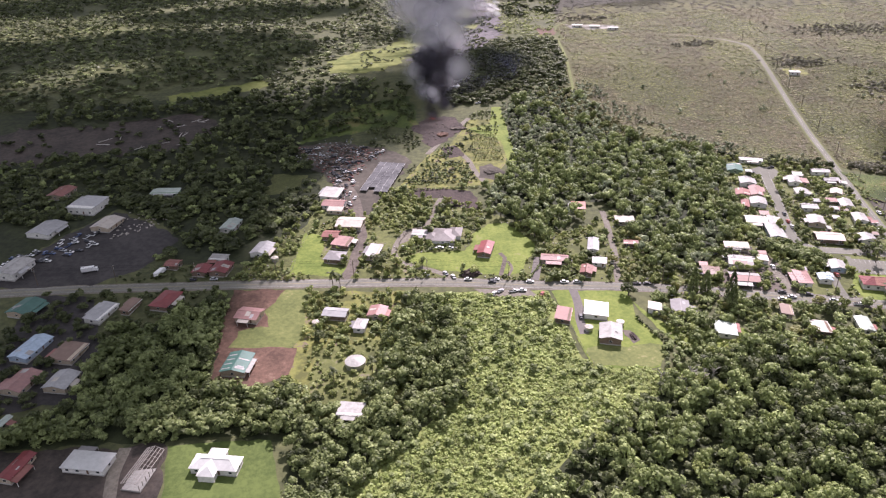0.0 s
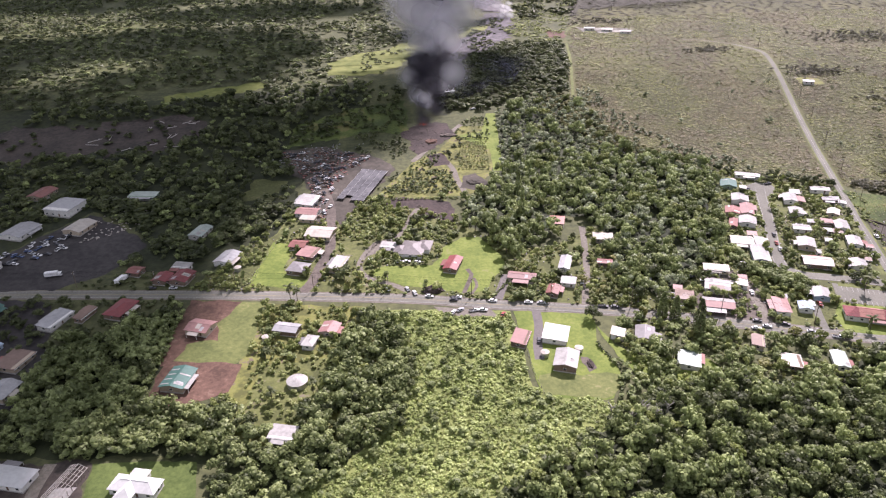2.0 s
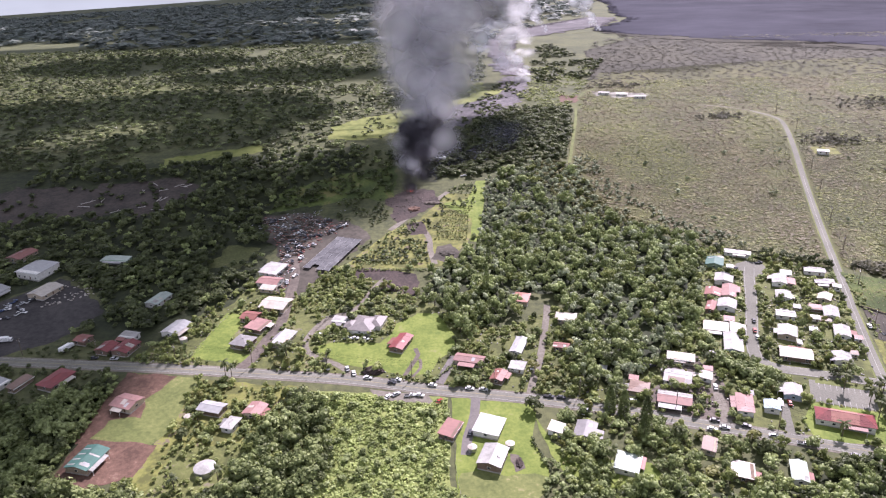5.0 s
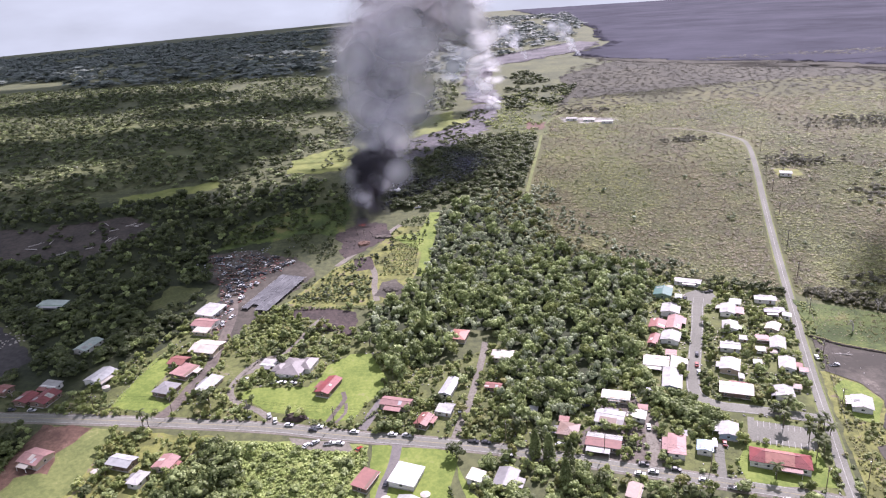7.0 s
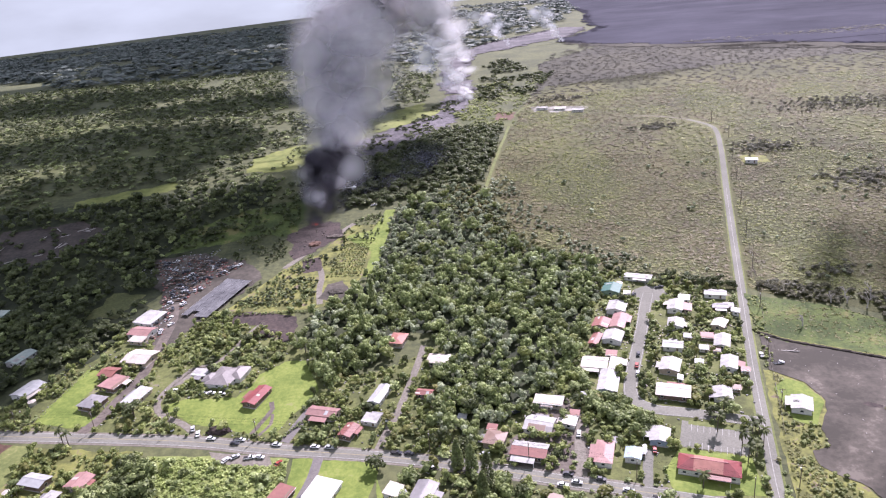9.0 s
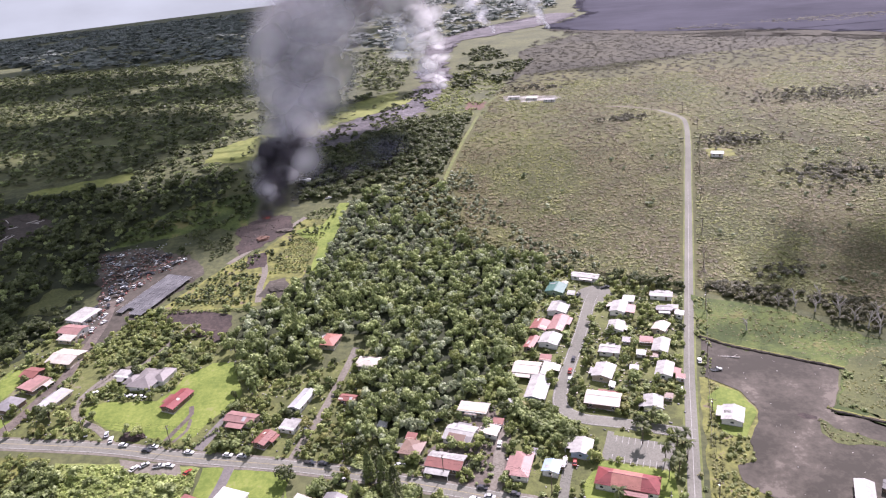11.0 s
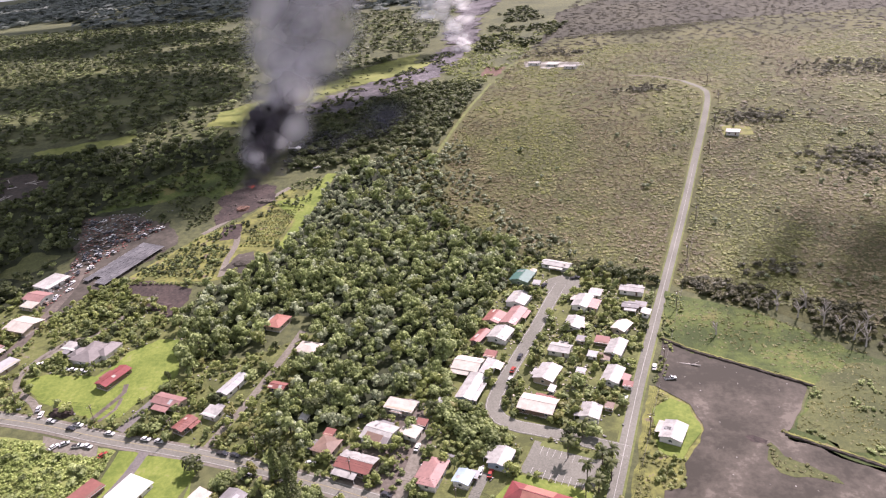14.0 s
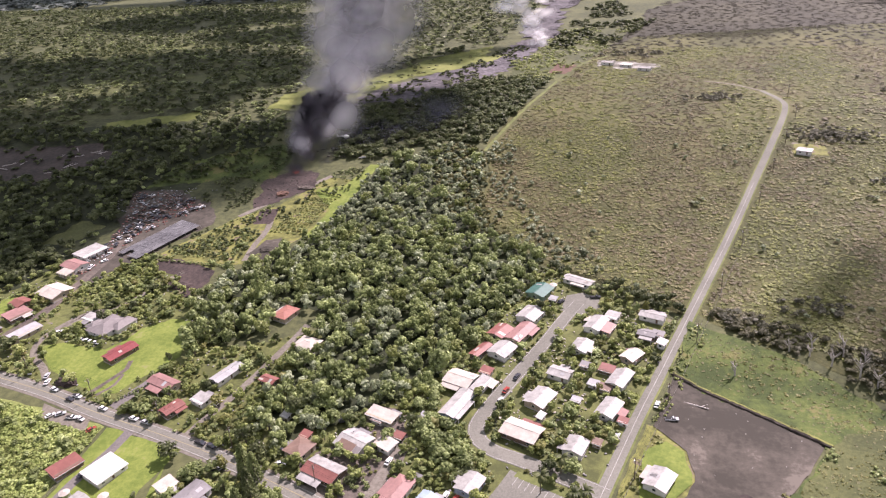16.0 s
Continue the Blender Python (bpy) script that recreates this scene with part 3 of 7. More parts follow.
patch("lawn", [(-97, -28), (-62, -24), (-68, -60), (-90, -72), (-100, -62)], YARD_GRASS, 0.09, "rough grass round the water tank", "lawn")
patch("lawn", [(-156, -85), (-114, -87), (-107, -122), (-152, -120)], LAWN_SHADED, 0.09, "mown lawn round the white house", "lawn")
patch("meadow", [(-42, 14), (28, 7), (31, -52), (66, -68), (88, -62), (44, -90), (14, -108), (-14, -130), (-18, -150), (-86, -150), (-82, -112), (-52, -92), (-34, -70), (-28, -38), (-34, -8)], MEADOW_GROUND, 0.06, "overgrown light green meadow", "meadow", clear=False)
patch("parking_lot", [(209, 18), (236, 8), (231, -7), (203, 1)], ASPHALT, 0.12, "grey asphalt parking lot with white stall lines", "parking lot", rag=0.1)
patch("lawn", [(203, 0), (231, -8), (229, -30), (194, -28), (193, -14)], LAWN, 0.1, "mown lawn round the red-roofed building", "lawn", rag=0.4)
patch("lawn", [(212, 18), (234, 11), (233, 8), (211, 15)], LAWN_DRY, 0.14, "narrow strip of grass", "lawn", rag=0.2)
patch("yard", [(196, 52), (200, 34), (222, 27), (224, 50), (236, 112), (225, 128), (213, 92)], YARD_GRASS, 0.06, "green front yards", "yard", clear=False)
patch("yard", [(240, 30), (247, 60), (266, 122), (240, 130), (224, 50)], YARD_GRASS, 0.05, "bare and grassy back yards", "yard", clear=False)
patch("yard", [(170, 40), (186, 36), (204, 90), (213, 132), (200, 152), (188, 130)], YARD_GRASS, 0.05, "bare and grassy yards", "yard", clear=False)
patch("yard", [(196, 138), (206, 156), (228, 160), (226, 148), (210, 140)], YARD_GRASS, 0.07, "green lawn behind the houses", "yard", clear=False)
patch("yard", [(126, -4), (150, -12), (164, -12), (167, 20), (160, 40), (148, 43), (140, 26), (132, 12)], BROWN_SOIL, 0.07, "bare brown house yards", "yard", rag=2.5, clear=False)
patch("gravel_lot", [(268, 86), (288, 80), (306, 68), (325, 55), (310, 28), (306, 23), (318, 17), (330, 8), (346, 2), (346, -60), (275, -60), (269, -30), (261, -21), (256, -15), (257, -6), (265, -5), (266, 7), (274, 18), (277, 30), (273, 41), (267, 47), (261, 52)], CINDER, 0.3, "wide flat grey cinder lot", "lot", rag=0.8)
patch("drain_hollow", [(291, 22), (294, 23), (299, 20), (298, 18), (293, 19)], BURNT, 0.34, "dark wet hollow in the cinder", "hollow", rag=0.3, clear=False)
patch("grass_island", [(299, 19), (303, 12), (312, 6), (320, -3), (308, 0), (299, 2), (296, 9)], ROUGH_GRASS, 0.36, "island of rough grass on the cinder lot", "grass", rag=1.2, clear=False)
patch("lawn", [(258, 38), (266, 45), (272, 40), (276, 30), (273, 19), (265, 9), (257, 14)], LAWN, 0.34, "ring of bright grass round a small house", "lawn", rag=1)
patch("grass_field", [(274, 128), (312, 110), (370, 68), (420, 40), (420, -10), (346, -2), (306, 22), (326, 54), (270, 86)], FIELD_GRASS, 0.3, "open rough green field", "field", rag=1.5)
patch("rough_field", [(327, 56), (311, 27), (330, 14), (350, 4), (420, -20), (420, 40), (372, 66), (350, 74)], ROUGH_GRASS, 0.36, "tussocky yellow and brown rough field", "field", rag=2.5, clear=False)
patch("roadside_grass", [(232, -60), (240.5, -26), (249, 12), (258.5, 53), (271, 50), (279, 32), (276, 16), (269, 5), (268, -8), (261, -10), (260, -15), (267, -24), (275, -60)], GARDEN, 0.07, "rough yellow-green roadside grass", "verge", clear=False)
patch("equipment_yard", [(-285, 52), (-262, 108), (-238, 140), (-200, 110), (-188, 92), (-205, 60), (-228, 46)], CINDER_SHADED, 0.1, "gravel yard with parked vehicles, cloud shade in its colour", "yard", rag=2)
patch("house_yard", [(-250, -60), (-255, 40), (-225, 36), (-205, -10), (-205, -50)], CINDER_SHADED, 0.08, "gravel house yards with cloud shade in their colour", "yard", rag=2)
patch("house_yard", [(-235, -80), (-156, -84), (-154, -125), (-235, -125)], DARK_SHADED_SOIL, 0.08, "bare house yard", "yard", rag=2)
patch("far_compound", [(186, 556), (192, 578), (208, 580), (222, 570), (250, 562), (246, 542), (226, 540), (206, 552)], CONCRETE_DUST, 0.3, "pale bare compound in the scrub", "compound", rag=7)
patch("house_clearing", [(344, 328), (366, 326), (366, 342), (346, 344)], GARDEN, 0.15, "small clearing round a lone house", "clearing", rag=1.5)


patch("lay_by", [(-12, 14), (18, 9), (22, 2), (8, 3), (-6, 5)], TRACK, 0.12, "gravel lay-by with parked cars", "lay-by", rag=0.8)
ribbon("driveway", [(-173, -112), (-175, -98), (-174, -84)], 5.0, TRACK, 0.12, "grey gravel driveway between houses", "driveway")


# ---- houses ----
def house(x, y, w, d, rot, roof, wall="white", style="gable", eave=2.8, rise=None, label="", lift=0.0, sort="house"):
    """A low house with its roof extents w by d; the ridge runs along the longer side."""
    z = ground(x, y) + lift
    root = new(sort)
    root.matrix_world = pose(x, y, z, 0, 0, rot)
    BLOCKED.append((np.array([(x, y)]), max(w, d) * 0.48))
    long_x = w >= d
    L, S = (w, d) if long_x else (d, w)
    turn = Matrix.Identity(4) if long_x else pose(0, 0, 0, 0, 0, 90)
    rise = rise if rise is not None else min(1.4, S * 0.11)
    hl, hs = L / 2, S / 2
    wl, ws = hl - 0.55, hs - 0.55

    def put(name, bm, mat, lab="", parent=root):
        bmesh.ops.transform(bm, matrix=turn, verts=bm.verts[:])
        return part(name, bm, mat, parent, lab)
    wm = WALL[wall]
    bm = bmesh.new()
    add_box(bm, -wl, wl, -ws, ws, 0.3, eave)
    if style == "gable":
        for sx in (-1, 1):
            a = bm.verts.new((sx * wl, -ws, eave))
            b = bm.verts.new((sx * wl, ws, eave))
            c = bm.verts.new((sx * wl, 0, eave + rise * ws / hs))
            bm.faces.new((a, b, c) if sx > 0 else (b, a, c))
    put("wall", bm, wm)
    put("foundation", box(-wl - 0.1, wl + 0.1, -ws - 0.1, ws + 0.1, -1.2, 0.3), CONCRETE)
    bm = bmesh.new()
    th = 0.14
    if style == "gable":
        for s in (-1, 1):
            lo = [bm.verts.new((sx * hl, s * hs, eave - 0.1 + dz)) for dz in (0, th) for sx in (-1, 1)]
            hi = [bm.verts.new((sx * hl, 0, eave + rise + dz)) for dz in (0, th) for sx in (-1, 1)]
            for f in ((lo[0], lo[1], hi[1], hi[0]), (lo[2], hi[2], hi[3], lo[3]), (lo[0], lo[2], lo[3], lo[1]),
                      (lo[0], hi[0], hi[2], lo[2]), (lo[1], lo[3], hi[3], hi[1])):
                bm.faces.new(f)
        put("roof", bm, roof)
        put("ridge_cap", box(-hl, hl, -0.22, 0.22, eave + rise + th - 0.03, eave + rise + th + 0.06), roof)
    elif style == "hip":
        k = max(0.3, hl - hs * 0.95)
        base = [bm.verts.new((sx * hl, sy * hs, eave - 0.05)) for sx, sy in ((-1, -1), (1, -1), (1, 1), (-1, 1))]
        ev = [bm.verts.new((sx * hl, sy * hs, eave + 0.1)) for sx, sy in ((-1, -1), (1, -1), (1, 1), (-1, 1))]
        r0, r1 = bm.verts.new((-k, 0, eave + rise)), bm.verts.new((k, 0, eave + rise))
        bm.faces.new(base[::-1])
        for i in range(4):
            bm.faces.new((base[i], base[(i + 1) % 4], ev[(i + 1) % 4], ev[i]))
        bm.faces.new((ev[0], ev[1], r1, r0))
        bm.faces.new((ev[1], ev[2], r1))
        bm.faces.new((ev[2], ev[3], r0, r1))
        bm.faces.new((ev[3], ev[0], r0))
        put("roof", bm, roof)
        put("ridge_cap", box(-k, k, -0.2, 0.2, eave + rise - 0.03, eave + rise + 0.07), roof)
    else:
        add_box(bm, -hl, hl, -hs, hs, eave, eave + 0.18)
        for v in bm.verts:
            v.co.z += (v.co.y / hs) * 0.3
        put("roof", bm, roof)
        put("fascia", box(-hl, hl, -hs - 0.05, -hs, eave - 0.5, eave - 0.1), TRIM)
    rs = random.Random(int(x * 7 + y * 13))
    if rs.random() < 0.65 and L > 7:
        # a lean-to along one long side
        a, side, deep = rs.uniform(0.35, 0.75) * L, rs.choice((-1, 1)), rs.uniform(1.8, 3.4)
        c = rs.uniform(-1, 1) * (hl - a / 2)
        bm = bmesh.new()
        y0, y1 = sorted((side * (hs - 0.1), side * (hs + deep)))
        add_box(bm, c - a / 2, c + a / 2, y0, y1, eave - 0.34, eave - 0.24)
        for v in bm.verts:
            v.co.z -= 0.16 * abs(v.co.y - side * hs)
        lean = put("lean_to_roof", bm, rs.choice((roof, ROOF["cream"], ROOF["rust"], ROOF["grey"], ROOF["white"], ROOF["slate"])))
        for px in (c - a / 2 + 0.2, c + a / 2 - 0.2):
            py = side * (hs + deep - 0.2)
            put("post", box(px - 0.07, px + 0.07, py - 0.07, py + 0.07, -0.6, eave - 0.36 - 0.16 * deep), TRIM, parent=lean)
    if style == "gable":
        for k in range(rs.randint(1, 3)):
            # sheets of another age on the slope
            side, c, wd = rs.choice((-1, 1)), rs.uniform(-0.8, 0.8) * hl, rs.uniform(0.5, 1.6)
            u0, u1 = sorted((rs.uniform(0.03, 0.5), rs.uniform(0.55, 0.97)))
            bm = bmesh.new()
            vs = [bm.verts.new((max(-hl, min(hl, c + sx * wd)), side * hs * u, eave - 0.1 + th + (rise + 0.1) * (1 - u) + dz))
                  for dz in (0.005, 0.04) for u in (u0, u1) for sx in (-1, 1)]
            for f in ((0, 1, 3, 2), (4, 6, 7, 5), (0, 4, 5, 1), (2, 3, 7, 6), (0, 2, 6, 4), (1, 5, 7, 3)):
                bm.faces.new([vs[i] for i in f])
            bmesh.ops.recalc_face_normals(bm, faces=bm.faces[:])
            put("roof_sheet", bm, rs.choice((ROOF["cream"], ROOF["grey"], ROOF["white"], roof)))
    n = max(2, int(L / 4.5))
    for s in (-1, 1):
        for i in range(n):
            cx = -wl + (i + 0.5) * 2 * wl / n
            if i == n // 2 and s == -1:
                put("door", box(cx - 0.5, cx + 0.5, s * ws - 0.06, s * ws + 0.06, 0.32, 2.3), DOORMAT)
                continue
            win = put("window", box(cx - 0.75, cx + 0.75, s * ws - 0.05, s * ws + 0.05, 1.05, 2.2), TRIM)
            put("pane", box(cx - 0.66, cx + 0.66, s * ws - 0.07, s * ws + 0.07, 1.13, 2.12), GLASS, parent=win)
    for s in (-1, 1):
        win = put("window", box(s * wl - 0.05, s * wl + 0.05, -0.75, 0.75, 1.05, 2.2), TRIM)
        put("pane", box(s * wl - 0.07, s * wl + 0.07, -0.66, 0.66, 1.13, 2.12), GLASS, parent=win)
    cat = "house" if sort == "house" else sort.replace("_", " ")
    return tagged(root, label, cat, group="village houses" if sort == "house" else "")
house(219, 154, 17, 6.7, -23, ROOF["white"], "white", "gable", eave=2.8, label="white house with white gabled metal roof")
house(200, 141, 11.2, 12.6, -20, ROOF["green"], "green", "gable", eave=2.8, label="green house with green gabled metal roof")
house(199, 119, 11.1, 12.6, -20, ROOF["white"], "white", "gable", eave=2.8, label="white house with white gabled metal roof")
house(197, 103, 8.5, 17.3, -20, ROOF["pink"], "tan", "gable", eave=2.8, label="tan house with faded red gabled metal roof")
house(187, 102, 9.3, 11.1, -22, ROOF["rust"], "tan", "gable", eave=2.8, label="tan house with rust-red gabled metal roof")
house(181, 86, 5.4, 12.7, -24, ROOF["rust"], "brown", "gable", eave=2.8, label="brown house with rust-red gabled metal roof")
house(191, 88, 10.7, 11.7, -22, ROOF["white"], "white", "gable", eave=2.8, label="white house with white gabled metal roof")
house(177, 64, 13.5, 11.1, -16, ROOF["cream"], "white", "gable", eave=2.8, label="white house with cream-coloured gabled metal roof")
house(187, 62, 5.7, 12, -17, ROOF["white"], "white", "shed", eave=2.8, label="white house with white low-pitched metal roof")
house(180, 47, 8, 19.2, -16, ROOF["white"], "blue", "gable", eave=3.6, label="blue house with white gabled metal roof")
house(232, 116, 8.8, 13.1, -20, ROOF["white"], "white", "gable", eave=2.8, label="white house with white gabled metal roof")
house(238, 113, 4.8, 9.2, -18, ROOF["pink"], "tan", "shed", eave=2.8, label="small tan house with faded red low-pitched metal roof")
house(239, 124, 6.9, 6.6, -18, ROOF["white"], "white", "shed", eave=2.8, label="small white house with white low-pitched metal roof")
house(227, 97, 8.9, 10.7, -18, ROOF["white"], "white", "gable", eave=2.8, label="white house with white gabled metal roof")
house(220, 76, 10.6, 7.7, -17, ROOF["white"], "white", "gable", eave=2.8, label="white house with white gabled metal roof")
house(214, 58, 10.1, 12.7, -22, ROOF["white"], "tan", "gable", eave=2.8, label="tan house with white gabled metal roof")
house(210, 37, 16.2, 11, -17, ROOF["cream"], "brown", "gable", eave=2.8, label="brown house with cream-coloured gabled metal roof")
house(258, 127, 12.7, 6.6, -16, ROOF["white"], "white", "gable", eave=2.8, label="white house with white gabled metal roof")
house(256, 112, 8.8, 6.2, -13, ROOF["slate"], "brown", "gable", eave=2.8, label="small brown house with dark grey gabled metal roof")
house(263, 106, 4.2, 5.5, -22, ROOF["white"], "white", "shed", eave=2.8, label="small white house with white low-pitched metal roof")
house(250, 94, 7.6, 9.8, -32, ROOF["cream"], "tan", "gable", eave=2.8, label="tan house with cream-coloured gabled metal roof")
house(246, 77, 8.3, 13.7, -20, ROOF["white"], "white", "gable", eave=2.8, label="white house with white gabled metal roof")
house(243, 57, 8.4, 12.7, -20, ROOF["white"], "white", "gable", eave=2.8, label="white house with white gabled metal roof")
house(232, 33, 8.9, 9.8, -14, ROOF["white"], "white", "gable", eave=2.8, label="white house with white gabled metal roof")
house(216, 47, 2.9, 5, -18, ROOF["white"], "white", "shed", eave=2.8, label="small white house with white low-pitched metal roof")
house(196, 6, 8.8, 10.8, -18, ROOF["white"], "blue", "gable", eave=2.8, label="blue house with white gabled metal roof")
house(182, -5, 7.4, 7.7, -18, ROOF["blue"], "white", "gable", eave=2.8, label="small white house with blue gabled metal roof")
house(170, -3, 8, 15.5, -15, ROOF["pink"], "white", "hip", eave=2.8, label="small white house with faded red hipped metal roof")
back_house = house(144, 18, 13.6, 11.9, -20, ROOF["white"], "white", "gable", eave=2.8, label="white house with white gabled metal roof")
front_house = house(138, 1, 16.2, 10.3, -17, ROOF["white"], "brown", "gable", eave=2.8, label="brown house with white gabled metal roof")
house(123, 10, 9.9, 10.3, -18, ROOF["brown"], "tan", "hip", eave=2.8, label="tan house with brown hipped metal roof")
house(150, 35, 14.2, 7, -16, ROOF["cream"], "tan", "shed", eave=2.8, label="tan house with cream-coloured low-pitched metal roof")
house(158, 19, 6.6, 7.2, -20, ROOF["cream"], "white", "shed", eave=2.8, label="small white house with cream-coloured low-pitched metal roof")
house(39, 36, 16.1, 7.9, -16, ROOF["pink"], "tan", "gable", eave=2.8, label="tan house with faded red gabled metal roof")
house(54, 21, 7, 10.2, -22, ROOF["rust"], "brown", "gable", eave=2.8, label="brown house with rust-red gabled metal roof")
house(66, 48, 6.9, 16.56, -18, ROOF["grey"], "white", "gable", eave=2.8, label="white house with grey gabled metal roof")
house(64, 29, 8.5, 6.8, -18, ROOF["white"], "white", "shed", eave=2.8, label="small white house with white low-pitched metal roof")
house(1, 53, 8.5, 16.6, -19, ROOF["red"], "brown", "gable", eave=2.8, label="brown house with red gabled metal roof")
grey_house = house(-22, 72, 15, 18, -13, ROOF["taupe"], "white", "hip", eave=2.8, rise=2.4, label="large white house with taupe hipped metal roofs")
house(-37, 77, 9.6, 6.6, -13, ROOF["white"], "white", "shed", eave=2.8, label="white house with white low-pitched metal roof")
house(71, 99, 9.8, 12.4, -15, ROOF["orange"], "tan", "hip", eave=2.8, label="tan house with orange hipped metal roof")
house(95, 76, 12.3, 9.7, -12, ROOF["cream"], "tan", "hip", eave=2.8, label="tan house with cream-coloured hipped metal roof")
house(89, 47, 8.9, 5.6, -14, ROOF["rust"], "brown", "gable", eave=2.8, label="small brown house with rust-red gabled metal roof")
house(-80, 97, 17.3, 15.1, -14, ROOF["cream"], "tan", "gable", eave=2.8, label="large tan house with cream-coloured gabled metal roof")
house(-93, 143, 13.3, 17.8, -15, ROOF["white"], "white", "shed", eave=2.8, label="large white house with white low-pitched metal roof")
house(-91, 126, 15.5, 10.9, -14, ROOF["pink"], "white", "gable", eave=2.8, label="white house with faded red gabled metal roof")
house(-90, 117, 10.5, 6.3, -14, ROOF["cream"], "tan", "shed", eave=2.8, label="tan house with cream-coloured low-pitched metal roof")
house(-92, 83, 10.4, 9.8, -14, ROOF["rust"], "brown", "gable", eave=2.8, label="brown house with rust-red gabled metal roof")
house(-85, 73, 11.2, 13, -19, ROOF["pink"], "brown", "shed", eave=2.8, label="brown house with faded red low-pitched metal roof")
house(-89, 56, 11.7, 11.5, -18, ROOF["slate"], "brown", "hip", eave=2.8, label="brown house with dark grey hipped metal roof")
house(-66, 59, 7.9, 16.5, -16, ROOF["grey"], "tan", "shed", eave=2.8, label="tan house with grey low-pitched metal roof")
house(-133, 71, 11.3, 15.4, -18, ROOF["grey"], "white", "gable", eave=2.8, label="white house with pale grey gabled metal roof")
house(-88, -2, 13.2, 8.6, -16, ROOF["grey"], "brown", "gable", eave=2.8, label="brown house with grey gabled metal roof")
house(-66, -4, 9.7, 10.3, -15, ROOF["pink"], "tan", "gable", eave=2.8, label="tan house with faded red gabled metal roof")
house(-75, -14, 6.6, 9.6, -16, ROOF["white"], "white", "hip", eave=2.8, label="white house with white hipped metal roof")
house(-133, 3, 13, 11.5, -19, ROOF["pink"], "tan", "gable", eave=2.8, label="large tan house with faded red gabled metal roof")
green_house = house(-134, -37, 12.4, 16, -12, ROOF["green"], "tan", "gable", eave=2.8, label="large tan house with green gabled metal roof")
house(48, -17, 12.7, 14.2, -18, ROOF["bright"], "white", "shed", eave=2.8, label="white house with bright white low-pitched metal roof")
house(49, -38, 11.4, 14.4, -18, ROOF["white"], "brown", "gable", eave=3.4, label="brown house with white gabled metal roof")
house(30, -19, 8.2, 12.8, -22, ROOF["rust"], "brown", "shed", eave=2.8, label="brown house with rust-red low-pitched metal roof")
house(79, -19, 7.1, 7.9, -22, ROOF["cream"], "white", "shed", eave=2.8, label="small white house with cream-coloured low-pitched metal roof")
house(92, -21, 9.7, 12.5, -18, ROOF["slate"], "white", "gable", eave=2.8, label="white house with dark grey gabled metal roof")
house(107, -42, 10.7, 12.1, -20, ROOF["palegreen"], "white", "shed", eave=2.8, label="white house with pale green low-pitched metal roof")
house(145, -31, 6.2, 10.5, -22, ROOF["brown"], "tan", "shed", eave=2.8, label="tan house with brown low-pitched metal roof")
house(154, -47, 9.8, 10.8, -16, ROOF["cream"], "brown", "shed", eave=2.8, label="brown house with cream-coloured low-pitched metal roof")
house(177, -48, 7, 13.3, -17, ROOF["palegreen"], "white", "gable", eave=2.8, label="white house with pale green gabled metal roof")
house(-166, 52, 9.4, 10.5, -13, ROOF["red"], "brown", "gable", eave=2.8, label="brown house with red gabled metal roof")
house(-155, 52, 11, 13.5, -15, ROOF["red"], "brown", "gable", eave=2.8, label="brown house with red gabled metal roof")
house(-184, 61, 8.4, 8.3, -15, ROOF["rust"], "brown", "gable", eave=2.8, label="brown house with rust-red gabled metal roof")
house(-158, 64, 11, 6.5, -14, ROOF["white"], "white", "shed", eave=2.8, label="white house with white low-pitched metal roof")
house(-180, 23, 11.3, 17.1, -19, ROOF["red"], "brown", "hip", eave=2.8, label="large brown house with red hipped metal roof")
house(-210, 162, 20, 9.1, -8, ROOF["palegreen"], "green", "shed", eave=2.8, label="green house with pale green low-pitched metal roof")
house(-157, 105, 9.8, 16, -16, ROOF["palegreen"], "white", "gable", eave=2.8, label="white house with pale green gabled metal roof")
house(-258, 147, 20, 20, -17, ROOF["grey"], "white", "shed", eave=5, label="large white house with grey low-pitched metal roof")
house(-238, 119, 14, 17.8, -18, ROOF["cream"], "tan", "gable", eave=2.8, label="large tan house with cream-coloured gabled metal roof")
house(-284, 172, 13.1, 18.2, -14, ROOF["rust"], "tan", "gable", eave=2.8, label="large tan house with rust-red gabled metal roof")
house(-275, 117, 16.9, 20, -18, ROOF["grey"], "white", "gable", eave=2.8, label="large white house with grey gabled metal roof")
house(-276, 68, 13.7, 20, -16, ROOF["white"], "white", "gable", eave=4, label="large white house with white gabled metal roof")
house(-254, 26, 13.6, 15.8, -20, ROOF["green"], "tan", "gable", eave=2.8, label="large tan house with green gabled metal roof")
house(-238, -11, 11, 20, -19, ROOF["blue"], "blue", "gable", eave=2.8, label="large blue house with blue gabled metal roof")
house(-233, -37, 11.7, 16.4, -17, ROOF["pink"], "tan", "gable", eave=2.8, label="large tan house with faded red gabled metal roof")
house(-214, -39, 12.1, 13.7, -14, ROOF["grey"], "tan", "gable", eave=2.8, label="tan house with grey gabled metal roof")
house(-212, 16, 9.8, 17.9, -20, ROOF["grey"], "white", "shed", eave=2.8, label="white house with grey low-pitched metal roof")
house(-218, -17, 12.6, 15.4, -16, ROOF["brown"], "tan", "shed", eave=2.8, label="large tan house with brown low-pitched metal roof")
# Roof colour raised to stand in for sunlight that the cloud keeps off.
house(-186, -92, 18.9, 10.5, -14, ROOF["bright"], "white", "hip", eave=2.8, label="large white house with white hipped metal roof")
house(-214, -91, 6.5, 15.6, -18, ROOF["red"], "tan", "gable", eave=2.8, label="tan house with red gabled metal roof")
